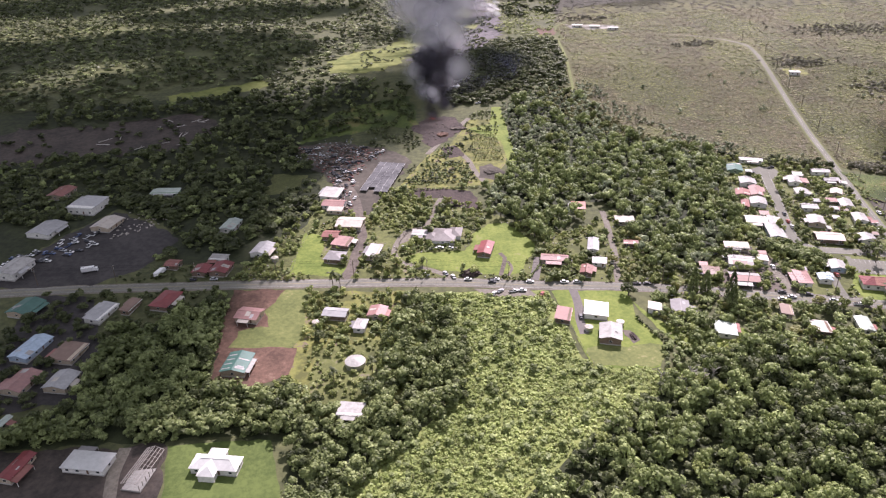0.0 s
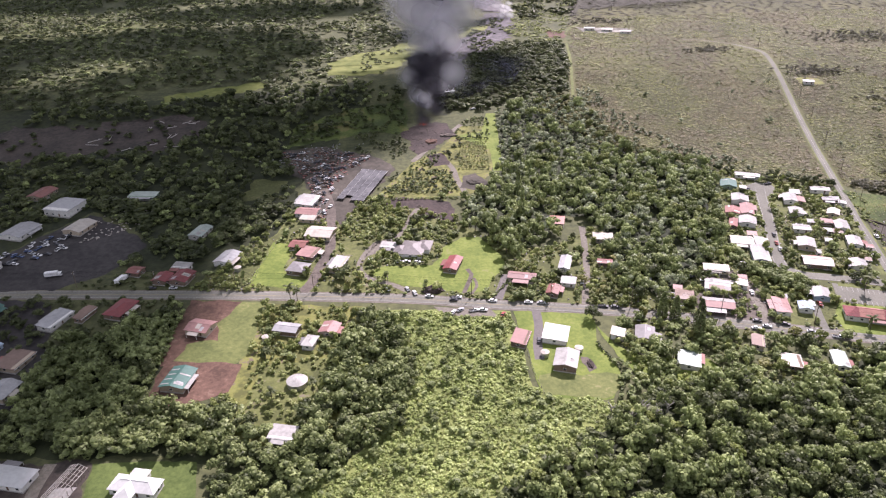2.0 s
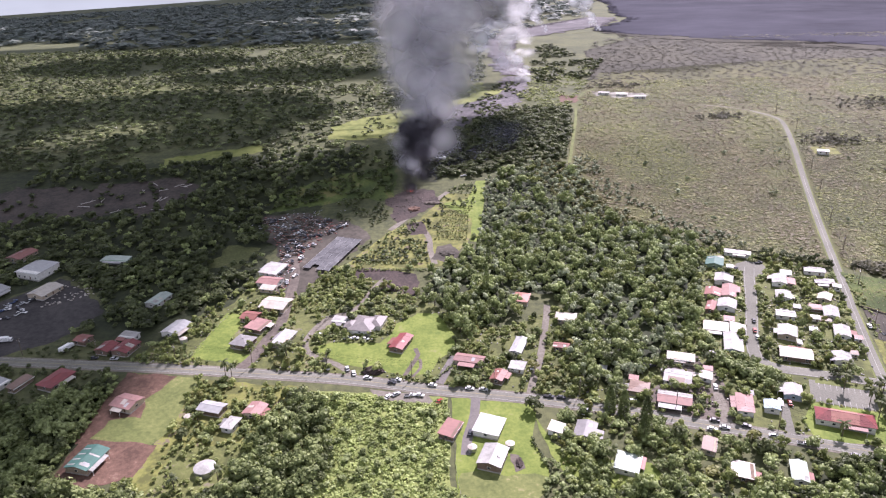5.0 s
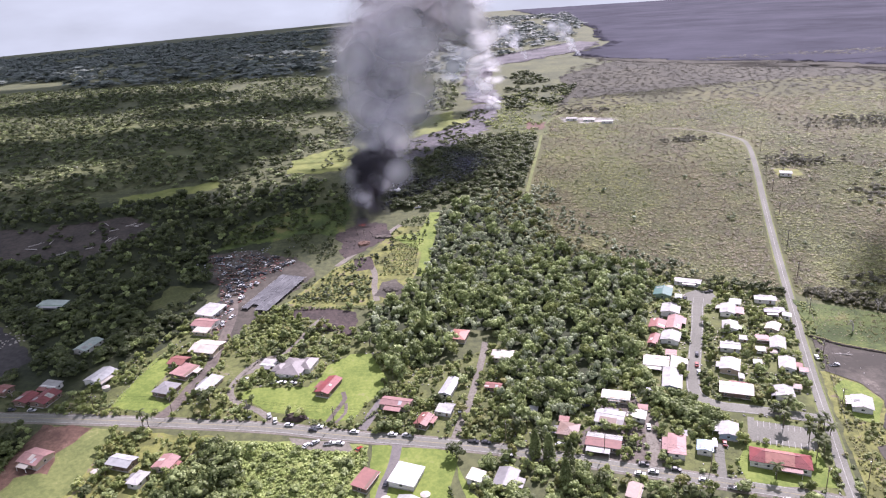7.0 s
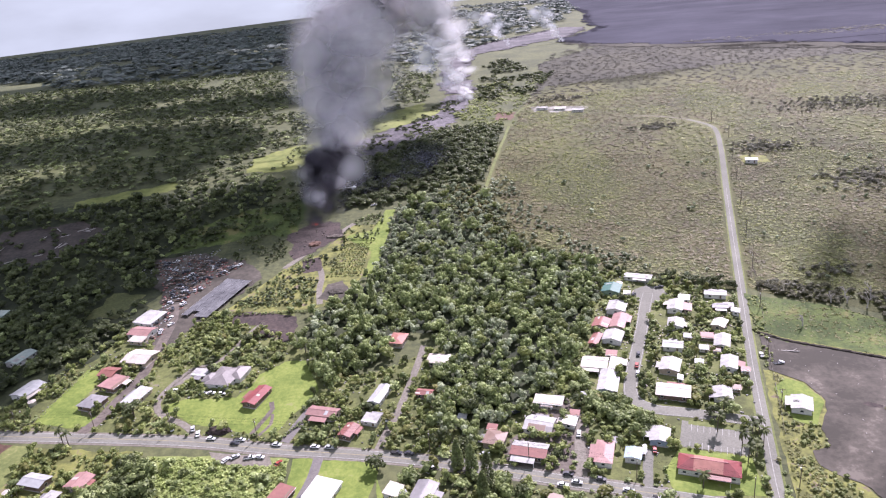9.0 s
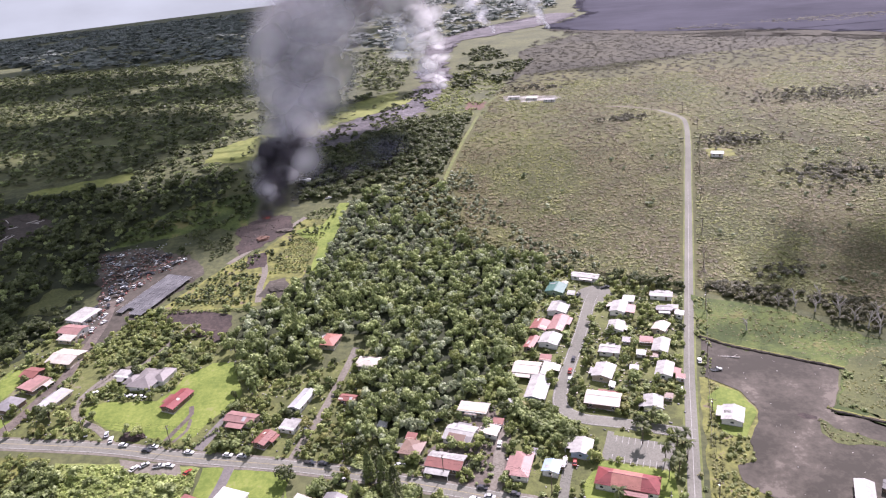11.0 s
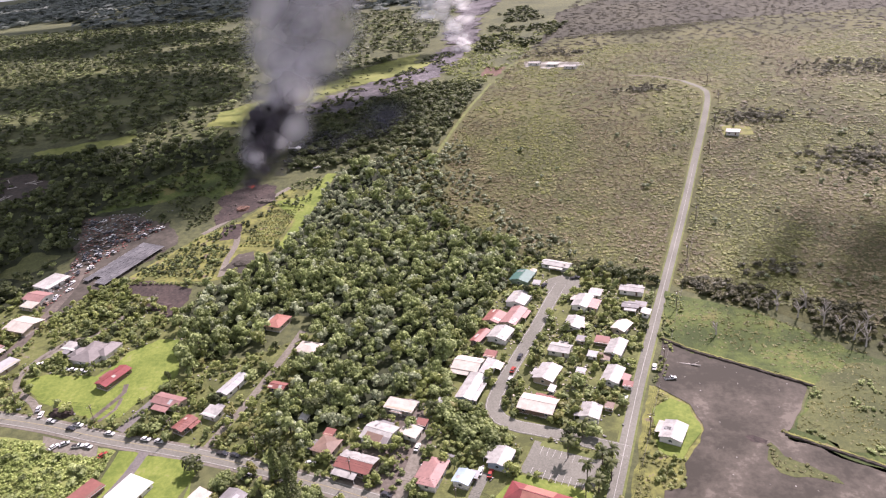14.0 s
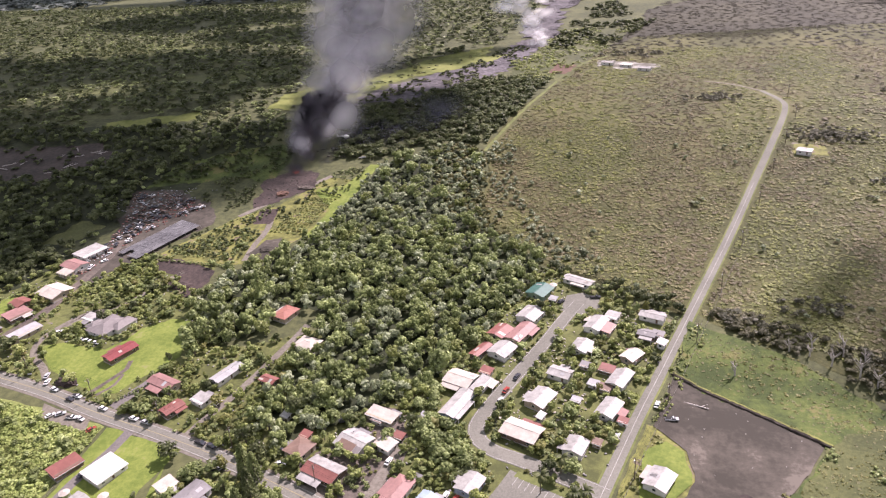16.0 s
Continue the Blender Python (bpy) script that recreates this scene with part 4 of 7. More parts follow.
house(-80, -76, 11.7, 8.5, -14, ROOF["white"], "white", "shed", eave=2.8, label="white house with white low-pitched metal roof")
house(-230, -64, 3.9, 7.8, -20, ROOF["palegreen"], "tan", "gable", eave=2.8, label="small tan house with pale green gabled metal roof")
house(-198, 20, 5.7, 13.3, -18, ROOF["brown"], "brown", "shed", eave=2.8, label="brown house with brown low-pitched metal roof")
house(264, 22, 9.4, 11.5, -22, ROOF["white"], "white", "gable", eave=2.8, label="white house with white gabled metal roof")
house(295, -29, 7, 13.3, -22, ROOF["white"], "white", "gable", eave=2.8, label="white house with white gabled metal roof")
house(309, -28, 13, 5.7, -30, ROOF["weathered"], "brown", "gable", eave=2.6, label="long brown shed with weathered dark grey metal roof")
house(351, 329, 10, 8, -19, ROOF["grey"], "white", "hip", eave=2.8, label="lone white house with pale grey hipped metal roof")
house(200, 562, 13, 8, -17, ROOF["white"], "white", "gable", eave=2.8, label="white house with white gabled metal roof")
house(219, 552, 13, 8, -17, ROOF["cream"], "white", "shed", eave=2.8, label="white house with cream-coloured low-pitched metal roof")
house(237, 537, 13, 8, -17, ROOF["white"], "white", "gable", eave=2.8, label="white house with white gabled metal roof")

# ---- sheds and carports between the houses ----
house(261, 113, 6, 4.5, -16, ROOF["slate"], "brown", "shed", eave=2.3, label="small shed with dark grey low-pitched metal roof", sort="shed")
house(263, 107, 5, 3.5, -16, ROOF["grey"], "tan", "shed", eave=2.3, label="small shed with grey low-pitched metal roof", sort="shed")
house(250, 94, 7, 7, -16, ROOF["pink"], "white", "shed", eave=2.3, label="small shed with faded red low-pitched metal roof", sort="shed")
house(240, 83, 7, 5.5, -16, ROOF["rust"], "brown", "shed", eave=2.3, label="small shed with rust-red low-pitched metal roof", sort="shed")
house(240, 70, 6, 4.5, -16, ROOF["brown"], "tan", "shed", eave=2.3, label="small shed with brown low-pitched metal roof", sort="shed")
house(235, 72, 5, 4, -16, ROOF["grey"], "white", "shed", eave=2.3, label="small shed with grey low-pitched metal roof", sort="shed")
house(227, 100, 5, 4, -16, ROOF["cream"], "brown", "shed", eave=2.3, label="small shed with cream-coloured low-pitched metal roof", sort="shed")
house(230, 84, 4.5, 4, -16, ROOF["slate"], "tan", "shed", eave=2.3, label="small shed with dark grey low-pitched metal roof", sort="shed")
house(249, 51, 4.5, 3.5, -16, ROOF["rust"], "white", "shed", eave=2.3, label="small shed with rust-red low-pitched metal roof", sort="shed")
house(229, 60, 4.5, 3.5, -16, ROOF["grey"], "brown", "shed", eave=2.3, label="small shed with grey low-pitched metal roof", sort="shed")
house(187, 72, 6, 5, -16, ROOF["rust"], "tan", "shed", eave=2.3, label="small shed with rust-red low-pitched metal roof", sort="shed")
house(208, 135, 4.5, 4, -16, ROOF["grey"], "brown", "shed", eave=2.3, label="small shed with grey low-pitched metal roof", sort="shed")
house(240, 37, 4, 3.5, -16, ROOF["brown"], "tan", "shed", eave=2.3, label="small shed with brown low-pitched metal roof", sort="shed")
house(149, 33, 6, 5, -16, ROOF["brown"], "white", "shed", eave=2.3, label="small shed with brown low-pitched metal roof", sort="shed")
house(161, 25, 5, 4, -16, ROOF["rust"], "brown", "shed", eave=2.3, label="small shed with rust-red low-pitched metal roof", sort="shed")
house(168, 38, 4.5, 4, -16, ROOF["grey"], "tan", "shed", eave=2.3, label="small shed with grey low-pitched metal roof", sort="shed")
house(175, 5, 4, 3.5, -16, ROOF["slate"], "white", "shed", eave=2.3, label="small shed with dark grey low-pitched metal roof", sort="shed")
house(186, -3, 4, 3.5, -16, ROOF["grey"], "brown", "shed", eave=2.3, label="small shed with grey low-pitched metal roof", sort="shed")
house(122, 18, 5, 4, -16, ROOF["rust"], "tan", "shed", eave=2.3, label="small shed with rust-red low-pitched metal roof", sort="shed")
house(108, 27, 4.5, 3.5, -16, ROOF["grey"], "white", "shed", eave=2.3, label="small shed with grey low-pitched metal roof", sort="shed")


# ---- plants ----
RNG = np.random.default_rng(7)


def unit(v):
    return v / np.maximum(np.linalg.norm(v, axis=-1, keepdims=True), 1e-6)


ICO_V = None


def ico():
    global ICO_V, ICO_F
    if ICO_V is None:
        bm = bmesh.new()
        bmesh.ops.create_icosphere(bm, subdivisions=1, radius=1)
        ICO_V = np.array([v.co[:] for v in bm.verts])
        ICO_F = np.array([[v.index for v in f.verts] for f in bm.faces])
        bm.free()
    return ICO_V, ICO_F


def crown_shape(rng, lobes, leaves, size, spread=0.30, flat=1.0, low=0.42, core=0.8, up=0.15, lobe=(0.17, 0.27), cores=3):
    """Leaf clumps over several lobes, in a unit tree: 1 high, crown about 1 across."""
    V, T, base = [], [], 0
    iv, itri = ico()
    C, R = [], []
    for i in range(lobes):
        a, q = rng.uniform(0, math.tau), spread * math.sqrt(rng.uniform(0.05, 1)) if i else 0
        r = rng.uniform(*lobe) * (1.15 if i == 0 else 1)
        z = rng.uniform(low, 0.84) if i else 0.72
        C.append((q * math.cos(a), q * math.sin(a), z - q * q * 0.9))
        R.append(r)
        if not core or i >= cores:
            continue
        v = iv * (max(r, 0.2) * core * rng.uniform(0.75, 1.1, (12, 1))) * np.array([1, 1, 0.8 * flat]) + C[-1]
        V.append(v)
        T.append(itri + base)
        base += 12
    C, R = np.array(C), np.array(R)
    k = rng.choice(lobes, leaves, p=R ** 2 / (R ** 2).sum())
    u = rng.normal(size=(leaves, 3))
    u[:, 2] = u[:, 2] * 0.8 + up
    u = unit(u)
    c = C[k] + u * (R[k] * rng.uniform(0.8, 1.12, leaves))[:, None] * np.array([1, 1, 0.85 * flat])
    n = unit(u * 1.0 + rng.normal(size=(leaves, 3)) * 0.34 + np.array([0, 0, 0.2]))
    t = unit(np.cross(n, rng.normal(size=(leaves, 3))))
    b = np.cross(n, t)
    s = size * rng.uniform(0.6, 1.4, (leaves, 1))
    q = np.stack([c - t * s - n * s * 0.2, c + t * s * 0.5 - b * s, c + t * s * 0.6 + b * s * 0.9], 1).reshape(-1, 3)
    f = np.arange(leaves)[:, None] * 3 + base
    V.append(q)
    T.append(f + np.array([[0, 1, 2]]))
    return np.concatenate(V), np.concatenate(T)


SHAPES = {
    "near": [crown_shape(RNG, int(9 + i % 4 * 2), 460, 0.056, spread=0.32 + 0.03 * (i % 5), low=0.34 + 0.03 * (i % 4), lobe=(0.10, 0.19)) for i in range(10)],
    "mid": [crown_shape(RNG, 5 + i % 3, 190, 0.078, spread=0.26 + 0.04 * (i % 4), lobe=(0.13, 0.23)) for i in range(8)],
    "far": [crown_shape(RNG, 3, 40, 0.17, cores=2) for i in range(6)],
    "low": [crown_shape(RNG, 4, 34, 0.175, core=0, up=0.5, spread=0.34) for i in range(8)],
    "bush": [crown_shape(RNG, 3, 54, 0.15, low=0.3, cores=1) for i in range(6)],
    "scrub": [crown_shape(RNG, 4, 22, 0.19, low=0.35, spread=0.36, core=0, up=0.45) for i in range(8)],
}


def spots(poly, step, rng, gap=0.8, clear=True, thin=0.0, tscale=0.03):
    """Even but jittered places in an outline, off the roads, roofs and lawns. thin: share left bare, in patches."""
    xs, ys = [p[0] for p in poly], [p[1] for p in poly]
    X, Y = np.meshgrid(np.arange(min(xs), max(xs), float(step)), np.arange(min(ys), max(ys), step * 0.9))
    X[1::2] += step / 2
    X = (X + rng.uniform(-0.65, 0.65, X.shape) * step).ravel()
    Y = (Y + rng.uniform(-0.65, 0.65, Y.shape) * step).ravel()
    ok = inside(poly, X, Y)
    X, Y = X[ok], Y[ok]
    ok = np.ones(X.shape, bool)
    if clear:
        for o in OPEN:
            ok &= ~inside(o, X, Y)
    for line, half in BLOCKED:
        for px, py in line:
            ok &= (X - px) ** 2 + (Y - py) ** 2 > (half + gap) ** 2
    if thin:
        f = np.array([noise.noise(Vector((x * tscale, y * tscale, 3))) for x, y in zip(X, Y)])
        ok &= f > np.quantile(f, thin) - rng.uniform(0, 0.1, f.shape)
    return X[ok], Y[ok]


def stand(name, X, Y, shapes, mat, high, wide, label, category, rng, sink=0.06):
    """Many plants in one mesh, for what nobody could count."""
    n = len(X)
    if not n:
        return None
    q = rng.uniform(0, 1, n) ** 1.4
    H = high[0] + (high[1] - high[0]) * (0.75 * q + 0.25 * rng.uniform(0, 1, n))
    W = wide[0] + (wide[1] - wide[0]) * (0.75 * q + 0.25 * rng.uniform(0, 1, n))
    A = rng.uniform(0, math.tau, n)
    K = rng.integers(0, len(SHAPES[shapes]), n)
    Z = np.array([ground(x, y) for x, y in zip(X, Y)])
    VV, TT, base = [], [], 0
    for k, (v, t) in enumerate(SHAPES[shapes]):
        i = np.nonzero(K == k)[0]
        if not len(i):
            continue
        ca, sa = np.cos(A[i])[:, None], np.sin(A[i])[:, None]
        x = (v[None, :, 0] * ca - v[None, :, 1] * sa) * W[i][:, None] + X[i][:, None]
        y = (v[None, :, 0] * sa + v[None, :, 1] * ca) * W[i][:, None] + Y[i][:, None]
        z = (v[None, :, 2] - sink) * H[i][:, None] + Z[i][:, None]
        VV.append(np.stack([x, y, z], -1).reshape(-1, 3))
        TT.append((t[None] + (np.arange(len(i)) * len(v))[:, None, None] + base).reshape(-1, 3))
        base += len(i) * len(v)
    ob = new(name, mesh_np(name, np.concatenate(VV), np.concatenate(TT), mat))
    return tagged(ob, label, category, kind="stuff")


def trunk_mesh(rng):
    bm = bmesh.new()
    add_tube(bm, (0, 0, -0.1), (0.01, 0, 0.5), 0.035, 0.022, 6)
    for i in range(4):
        a = i * 1.6 + rng.uniform(0, 1)
        add_tube(bm, (0, 0, 0.32 + 0.05 * i), (0.24 * math.cos(a), 0.24 * math.sin(a), 0.62 + 0.03 * i), 0.018, 0.008, 5)
    return bm_mesh("trunk", bm, BARK)


TRUNKS = [trunk_mesh(RNG) for i in range(3)]
CROWNS = {}


def tree(x, y, high, wide, mat, label, rng, shapes="near"):
    """A single tree with its trunk and crown."""
    k = int(rng.integers(0, len(SHAPES[shapes])))
    key = (shapes, k, mat.name)
    if key not in CROWNS:
        CROWNS[key] = mesh_np("crown", *SHAPES[shapes][k], mat)
    root = new("tree")
    part("trunk", TRUNKS[k % 3], BARK, root)
    part("crown", CROWNS[key], mat, root)
    root.matrix_world = pose(x, y, ground(x, y) - 0.04 * high, 0, 0, rng.uniform(0, 360)) @ Matrix.Diagonal((wide, wide, high, 1))
    return tagged(root, label, "tree", group="village trees")


FOREST = [(42, 178), (54, 292), (100, 326), (130, 320), (146, 232), (196, 172), (196, 150), (184, 118), (170, 70), (150, 46), (112, 8), (92, 20), (93, 90), (88, 104), (56, 72), (42, 68), (24, 90), (12, 104), (12, 136), (30, 150)]
FRONT_R = [(50, -84), (84, -62), (120, -56), (165, -62), (196, -36), (222, -44), (214, -66), (180, -90), (128, -155), (-20, -155), (-12, -128), (20, -104)]
FRONT_L = [(-152, 30), (-146, -18), (-148, -48), (-110, -60), (-58, -20), (-44, 12), (-30, -8), (-24, -40), (-30, -74), (-56, -96), (-80, -118), (-82, -150), (-104, -150), (-104, -86), (-160, -82), (-235, -78), (-206, -50), (-198, -5), (-170, 8)]
LEFT_NEAR = [(-150, 66), (-118, 98), (-104, 140), (-112, 216), (-116, 236), (-20, 335), (-60, 372), (-250, 335), (-352, 330), (-345, 190), (-300, 180), (-232, 186), (-200, 112)]
DARKWOOD = [(10, 300), (-8, 400), (20, 408), (55, 450), (90, 508), (127, 500), (156, 525), (146, 420), (134, 330), (100, 330), (46, 300)]
LEFT_FAR = [(-250, 345), (-60, 375), (-100, 400), (-40, 500), (60, 680), (70, 1000), (-300, 1100), (-880, 1100), (-660, 720), (-400, 330)]
RIGHT_FAR = [(130, 640), (190, 640), (240, 800), (170, 1000), (135, 900)]
VILLAGE = [(-150, 36), (-110, 30), (-40, 28), (60, 6), (120, -14), (236, -42), (246, 10), (270, 130), (200, 170), (170, 100), (150, 46), (112, 10), (96, 60), (95, 90), (60, 70), (40, 70), (10, 104), (0, 150), (-40, 150), (-98, 140), (-120, 100)]
SOUTH_YARDS = [(72, 0), (120, -14), (200, -38), (196, -52), (165, -62), (84, -60), (76, -26)]
WEST_YARDS = [(-104, 24), (-40, 14), (-34, -29), (-58, -62), (-70, -66), (-62, -24), (-97, -28), (-105, -10)]
SCRUB_NEAR = [(130, 330), (140, 295), (147, 240), (168, 206), (198, 176), (276, 138), (300, 124), (370, 96), (440, 150), (520, 340), (140, 380)]
SCRUB_MID = [(140, 380), (520, 340), (650, 640), (190, 640), (166, 540)]
SCRUB_FAR = [(190, 640), (650, 640), (860, 1000), (600, 1080), (240, 880)]
BELT = [(200, 170), (222, 164), (272, 142), (276, 134), (262, 134), (232, 148), (226, 160), (206, 160)]
GROVE = [(283, 136), (298, 118), (323, 107), (346, 91), (372, 79), (430, 45), (446, 72), (386, 102), (352, 118), (322, 130), (298, 142)]
MEADOW = [(-40, 12), (28, 5), (30, -52), (66, -66), (86, -62), (44, -90), (14, -106), (-14, -128), (-16, -140), (-82, -140), (-80, -114), (-52, -92), (-32, -70), (-26, -38), (-32, -8)]


# ---- single buildings ----
hall = house(211, -15, 25, 10.5, -19, ROOF["red"], "white", "hip", eave=3.2, rise=2.6, label="long community building with a red hipped metal roof")
cross = house(-134, -100, 20, 8.5, -13, ROOF["bright"], "white", "hip", eave=3.0, rise=2.2, label="white cross-shaped house with hipped white roofs")


def wing(parent, x, y, w, d, eave, rise, mat):
    """A hipped wing added to a house."""
    part("wing_wall", box(x - w / 2 + 0.5, x + w / 2 - 0.5, y - d / 2 + 0.5, y + d / 2 - 0.5, -1, eave), WALL["white"], parent)
    bm = bmesh.new()
    ev = [bm.verts.new((x + sx * w / 2, y + sy * d / 2, eave + 0.02)) for sx, sy in ((-1, -1), (1, -1), (1, 1), (-1, 1))]
    k = d / 2 - w / 2
    r0, r1 = bm.verts.new((x, y - k, eave + rise)), bm.verts.new((x, y + k, eave + rise))
    for f in ((ev[0], ev[1], r0), (ev[1], ev[2], r1, r0), (ev[2], ev[3], r1), (ev[3], ev[0], r0, r1), ev[::-1]):
        bm.faces.new(f)
    part("wing_roof", bm, mat, parent)


wing(cross, -1.5, 0, 7.5, 16, 3.08, 2.1, ROOF["bright"])
wing(grey_house, 6.5, 4.5, 8.5, 13, 2.88, 1.9, ROOF["taupe"])
wing(grey_house, -7.5, -2, 7, 9.5, 2.86, 1.5, ROOF["taupe"])


def skylight(parent, half, eave, rise, x0, x1, y0, y1):
    """A pale translucent sheet lying on a gabled roof whose ridge runs along y."""
    bm = bmesh.new()
    vs = [bm.verts.new((x, y, eave + 0.04 + (rise + 0.1) * (1 - abs(x) / half) + dz)) for dz in (0.01, 0.06) for y in (y0, y1) for x in (x0, x1)]
    for f in ((0, 2, 3, 1), (4, 5, 7, 6), (0, 1, 5, 4), (2, 6, 7, 3), (0, 4, 6, 2), (1, 3, 7, 5)):
        bm.faces.new([vs[i] for i in f])
    part("skylight", bm, ROOF["white"], parent, "pale translucent roof sheet")


def slope_sheet(parent, half, eave, rise, x0, x1, y0, y1, mat, label):
    """Sheets of another colour over part of a gabled roof whose ridge runs along x."""
    bm = bmesh.new()
    vs = [bm.verts.new((x, y, eave + 0.04 + (rise + 0.1) * (1 - abs(y) / half) + dz)) for dz in (0.01, 0.07) for y in (y0, y1) for x in (x0, x1)]
    for f in ((0, 2, 3, 1), (4, 5, 7, 6), (0, 1, 5, 4), (2, 6, 7, 3), (0, 4, 6, 2), (1, 3, 7, 5)):
        bm.faces.new([vs[i] for i in f])
    part("roof_slope", bm, mat, parent, label)


for y0, y1 in ((-5.2, -0.3), (0.3, 5.2)):
    slope_sheet(hall, 5.25, 3.27, 2.4, -6.2, 5.4, y0, y1, ROOF["orange"], "paler orange-red roof section")
slope_sheet(front_house, 5.15, 2.8, 1.13, -8.1, 8.1, -5.2, -0.3, ROOF["rust"], "maroon front slope of the roof")
slope_sheet(back_house, 5.95, 2.8, 1.31, -4.6, 3.6, -6.0, -2.2, ROOF["brown"], "brown lower slope of the roof")
slope_sheet(back_house, 5.95, 2.8, 1.31, 3.8, 6.6, -6.0, -2.6, ROOF["taupe"], "dark panels on the roof")
for k in range(4):
    skylight(green_house, 6.2, 2.8, 1.36, -5.6, -1.4, -6.4 + 3.6 * k, -5.6 + 3.6 * k)
skylight(green_house, 6.2, 2.8, 1.36, 0.6, 5.6, 1.0, 1.9)


def water_tank(x, y, rad, high, roof, label):
    root = new("water_tank")
    root.matrix_world = pose(x, y, ground(x, y))
    part("tank_wall", tube((0, 0, -0.4), (0, 0, high), rad, rad, 28), METAL, root)
    bm = bmesh.new()
    bmesh.ops.create_cone(bm, cap_ends=True, segments=28, radius1=rad + 0.2, radius2=0.25, depth=rad * 0.28, matrix=Matrix.Translation((0, 0, high + rad * 0.14)))
    part("tank_cover", bm, roof, root)
    for i in range(8):
        a = i * math.tau / 8
        part("cover_rib", tube((0, 0, high + rad * 0.285), (rad * math.cos(a), rad * math.sin(a), high + 0.02), 0.05, 0.05, 4), TRIM, root)
    BLOCKED.append((np.array([(x, y)]), rad))
    return tagged(root, label, "water tank", group="water tanks")


water_tank(-78, -43, 4.8, 2.6, ROOF["white"], "large round water tank with a white cover")
for x, y in ((57, -29), (40, -31), (-125, 60), (206, 148), (-98, -8)):
    water_tank(x, y, 2.0, 2.2, ROOF["cream"], "small round catchment tank beside a house")


def shade_house(x, y, w, d, rot):
    root = new("shade_house")
    root.matrix_world = pose(x, y, ground(x, y), 0, 0, rot)
    rng = random.Random(4)
    nx, ny = 4, 8
    slope = 0.06
    for i in range(nx):
        for j in range(ny):
            x0, y0 = -w / 2 + i * w / nx, -d / 2 + j * d / ny
            if rng.random() < 0.06:
                continue
            sag = rng.uniform(0.02, 0.14)
            bm = box(x0 + 0.08, x0 + w / nx - 0.08, y0 + 0.08, y0 + d / ny - 0.08, 1.9 - sag, 1.93 - sag)
            for v in bm.verts:
                v.co.z += slope * v.co.y + rng.uniform(-0.05, 0.05)
            part("cloth_panel", bm, SHADECLOTH, root)
    for i in range(nx + 1):
        for j in range(ny + 1):
            px, py = -w / 2 + i * w / nx, -d / 2 + j * d / ny
            part("post", tube((px, py, slope * py - 0.8), (px, py, 1.98 + slope * py), 0.06, 0.06, 5), METAL, root)
    for i in range(nx + 1):
        px = -w / 2 + i * w / nx
        part("beam", box(px - 0.05, px + 0.05, -d / 2, d / 2, 1.94, 2.0), METAL, root).rotation_euler[0] = math.atan(slope)
    return tagged(root, "long nursery shade house with grey cloth roof panels", "shade house")


shade_house(-56, 166, 20, 50, -19)


def timber_frame(x, y, w, d, rot):
    root = new("timber_frame")
    root.matrix_world = pose(x, y, ground(x, y), 0, 0, rot)
    n = 9
    for j in range(n):
        py = -d / 2 + j * d / (n - 1)
        for s in (-1, 1):
            part("post", box(s * w / 2 - 0.1, s * w / 2 + 0.1, py - 0.1, py + 0.1, -0.6, 2.8), TRACK, root)
            part("rafter", tube((s * w / 2, py, 2.8), (0, py, 4.3), 0.12, 0.12, 4), DEADWOOD, root)
    for u in (-1, -0.66, -0.33, 0, 0.33, 0.66, 1):
        part("purlin", box(u * w / 2 - 0.1, u * w / 2 + 0.1, -d / 2, d / 2, 4.3 - abs(u) * 1.5, 4.46 - abs(u) * 1.5), DEADWOOD, root)
    part("slab", box(-w / 2 - 0.3, w / 2 + 0.3, -d / 2 - 0.3, d / 2 + 0.3, -0.6, 0.14), CONCRETE, root)
    return tagged(root, "bare timber frame of an unfinished long building", "timber frame")


timber_frame(-163, -98, 7.5, 20, -16)
BLOCKED.append((np.array([(-163, -98), (-166, -106), (-160, -90)]), 5))


# ---- vehicles ----
def car(kind, paint):
    """A car or pickup about its own base, built once and copied."""
    root = new("pickup_truck" if kind == "pickup" else "car")
    L, W = (5.4, 1.95) if kind == "pickup" else (4.6, 1.85)
    bm = bmesh.new()
    add_box(bm, -L / 2, L / 2, -W / 2, W / 2, 0.35, 0.95, 0.12)
    part("body", bm, CARPAINT[paint], root)
    x0, x1 = (-0.2, 1.5) if kind == "pickup" else (-1.7, 1.0)
    bm = bmesh.new()
    vs = add_box(bm, x0, x1, -W / 2 + 0.08, W / 2 - 0.08, 0.93, 1.5)
    for v in vs[4:]:
        v.co.x += 0.35 if v.co.x < 0 else -0.55
        v.co.y *= 0.86
    cab = part("cabin", bm, GLASS, root, "dark glazed cabin")
    part("roof_panel", box(x0 + 0.4, x1 - 0.6, -W / 2 + 0.2, W / 2 - 0.2, 1.48, 1.56, 0.03), CARPAINT[paint], root)
    if kind == "pickup":
        part("truck_bed", box(-L / 2 + 0.12, -0.3, -W / 2 + 0.14, W / 2 - 0.14, 0.93, 0.97), TYRE, root)
    for sx in (-1, 1):
        for sy in (-1, 1):
            part("wheel", tube((sx * L * 0.31, sy * (W / 2 - 0.2), 0.34), (sx * L * 0.31, sy * (W / 2 + 0.01), 0.34), 0.34, 0.34, 12), TYRE, root)
    for sy in (-1, 1):
        part("headlight", box(L / 2 - 0.06, L / 2 + 0.02, sy * 0.62 - 0.16, sy * 0.62 + 0.16, 0.62, 0.78), TRIM, root)
    return root


CARS = {}


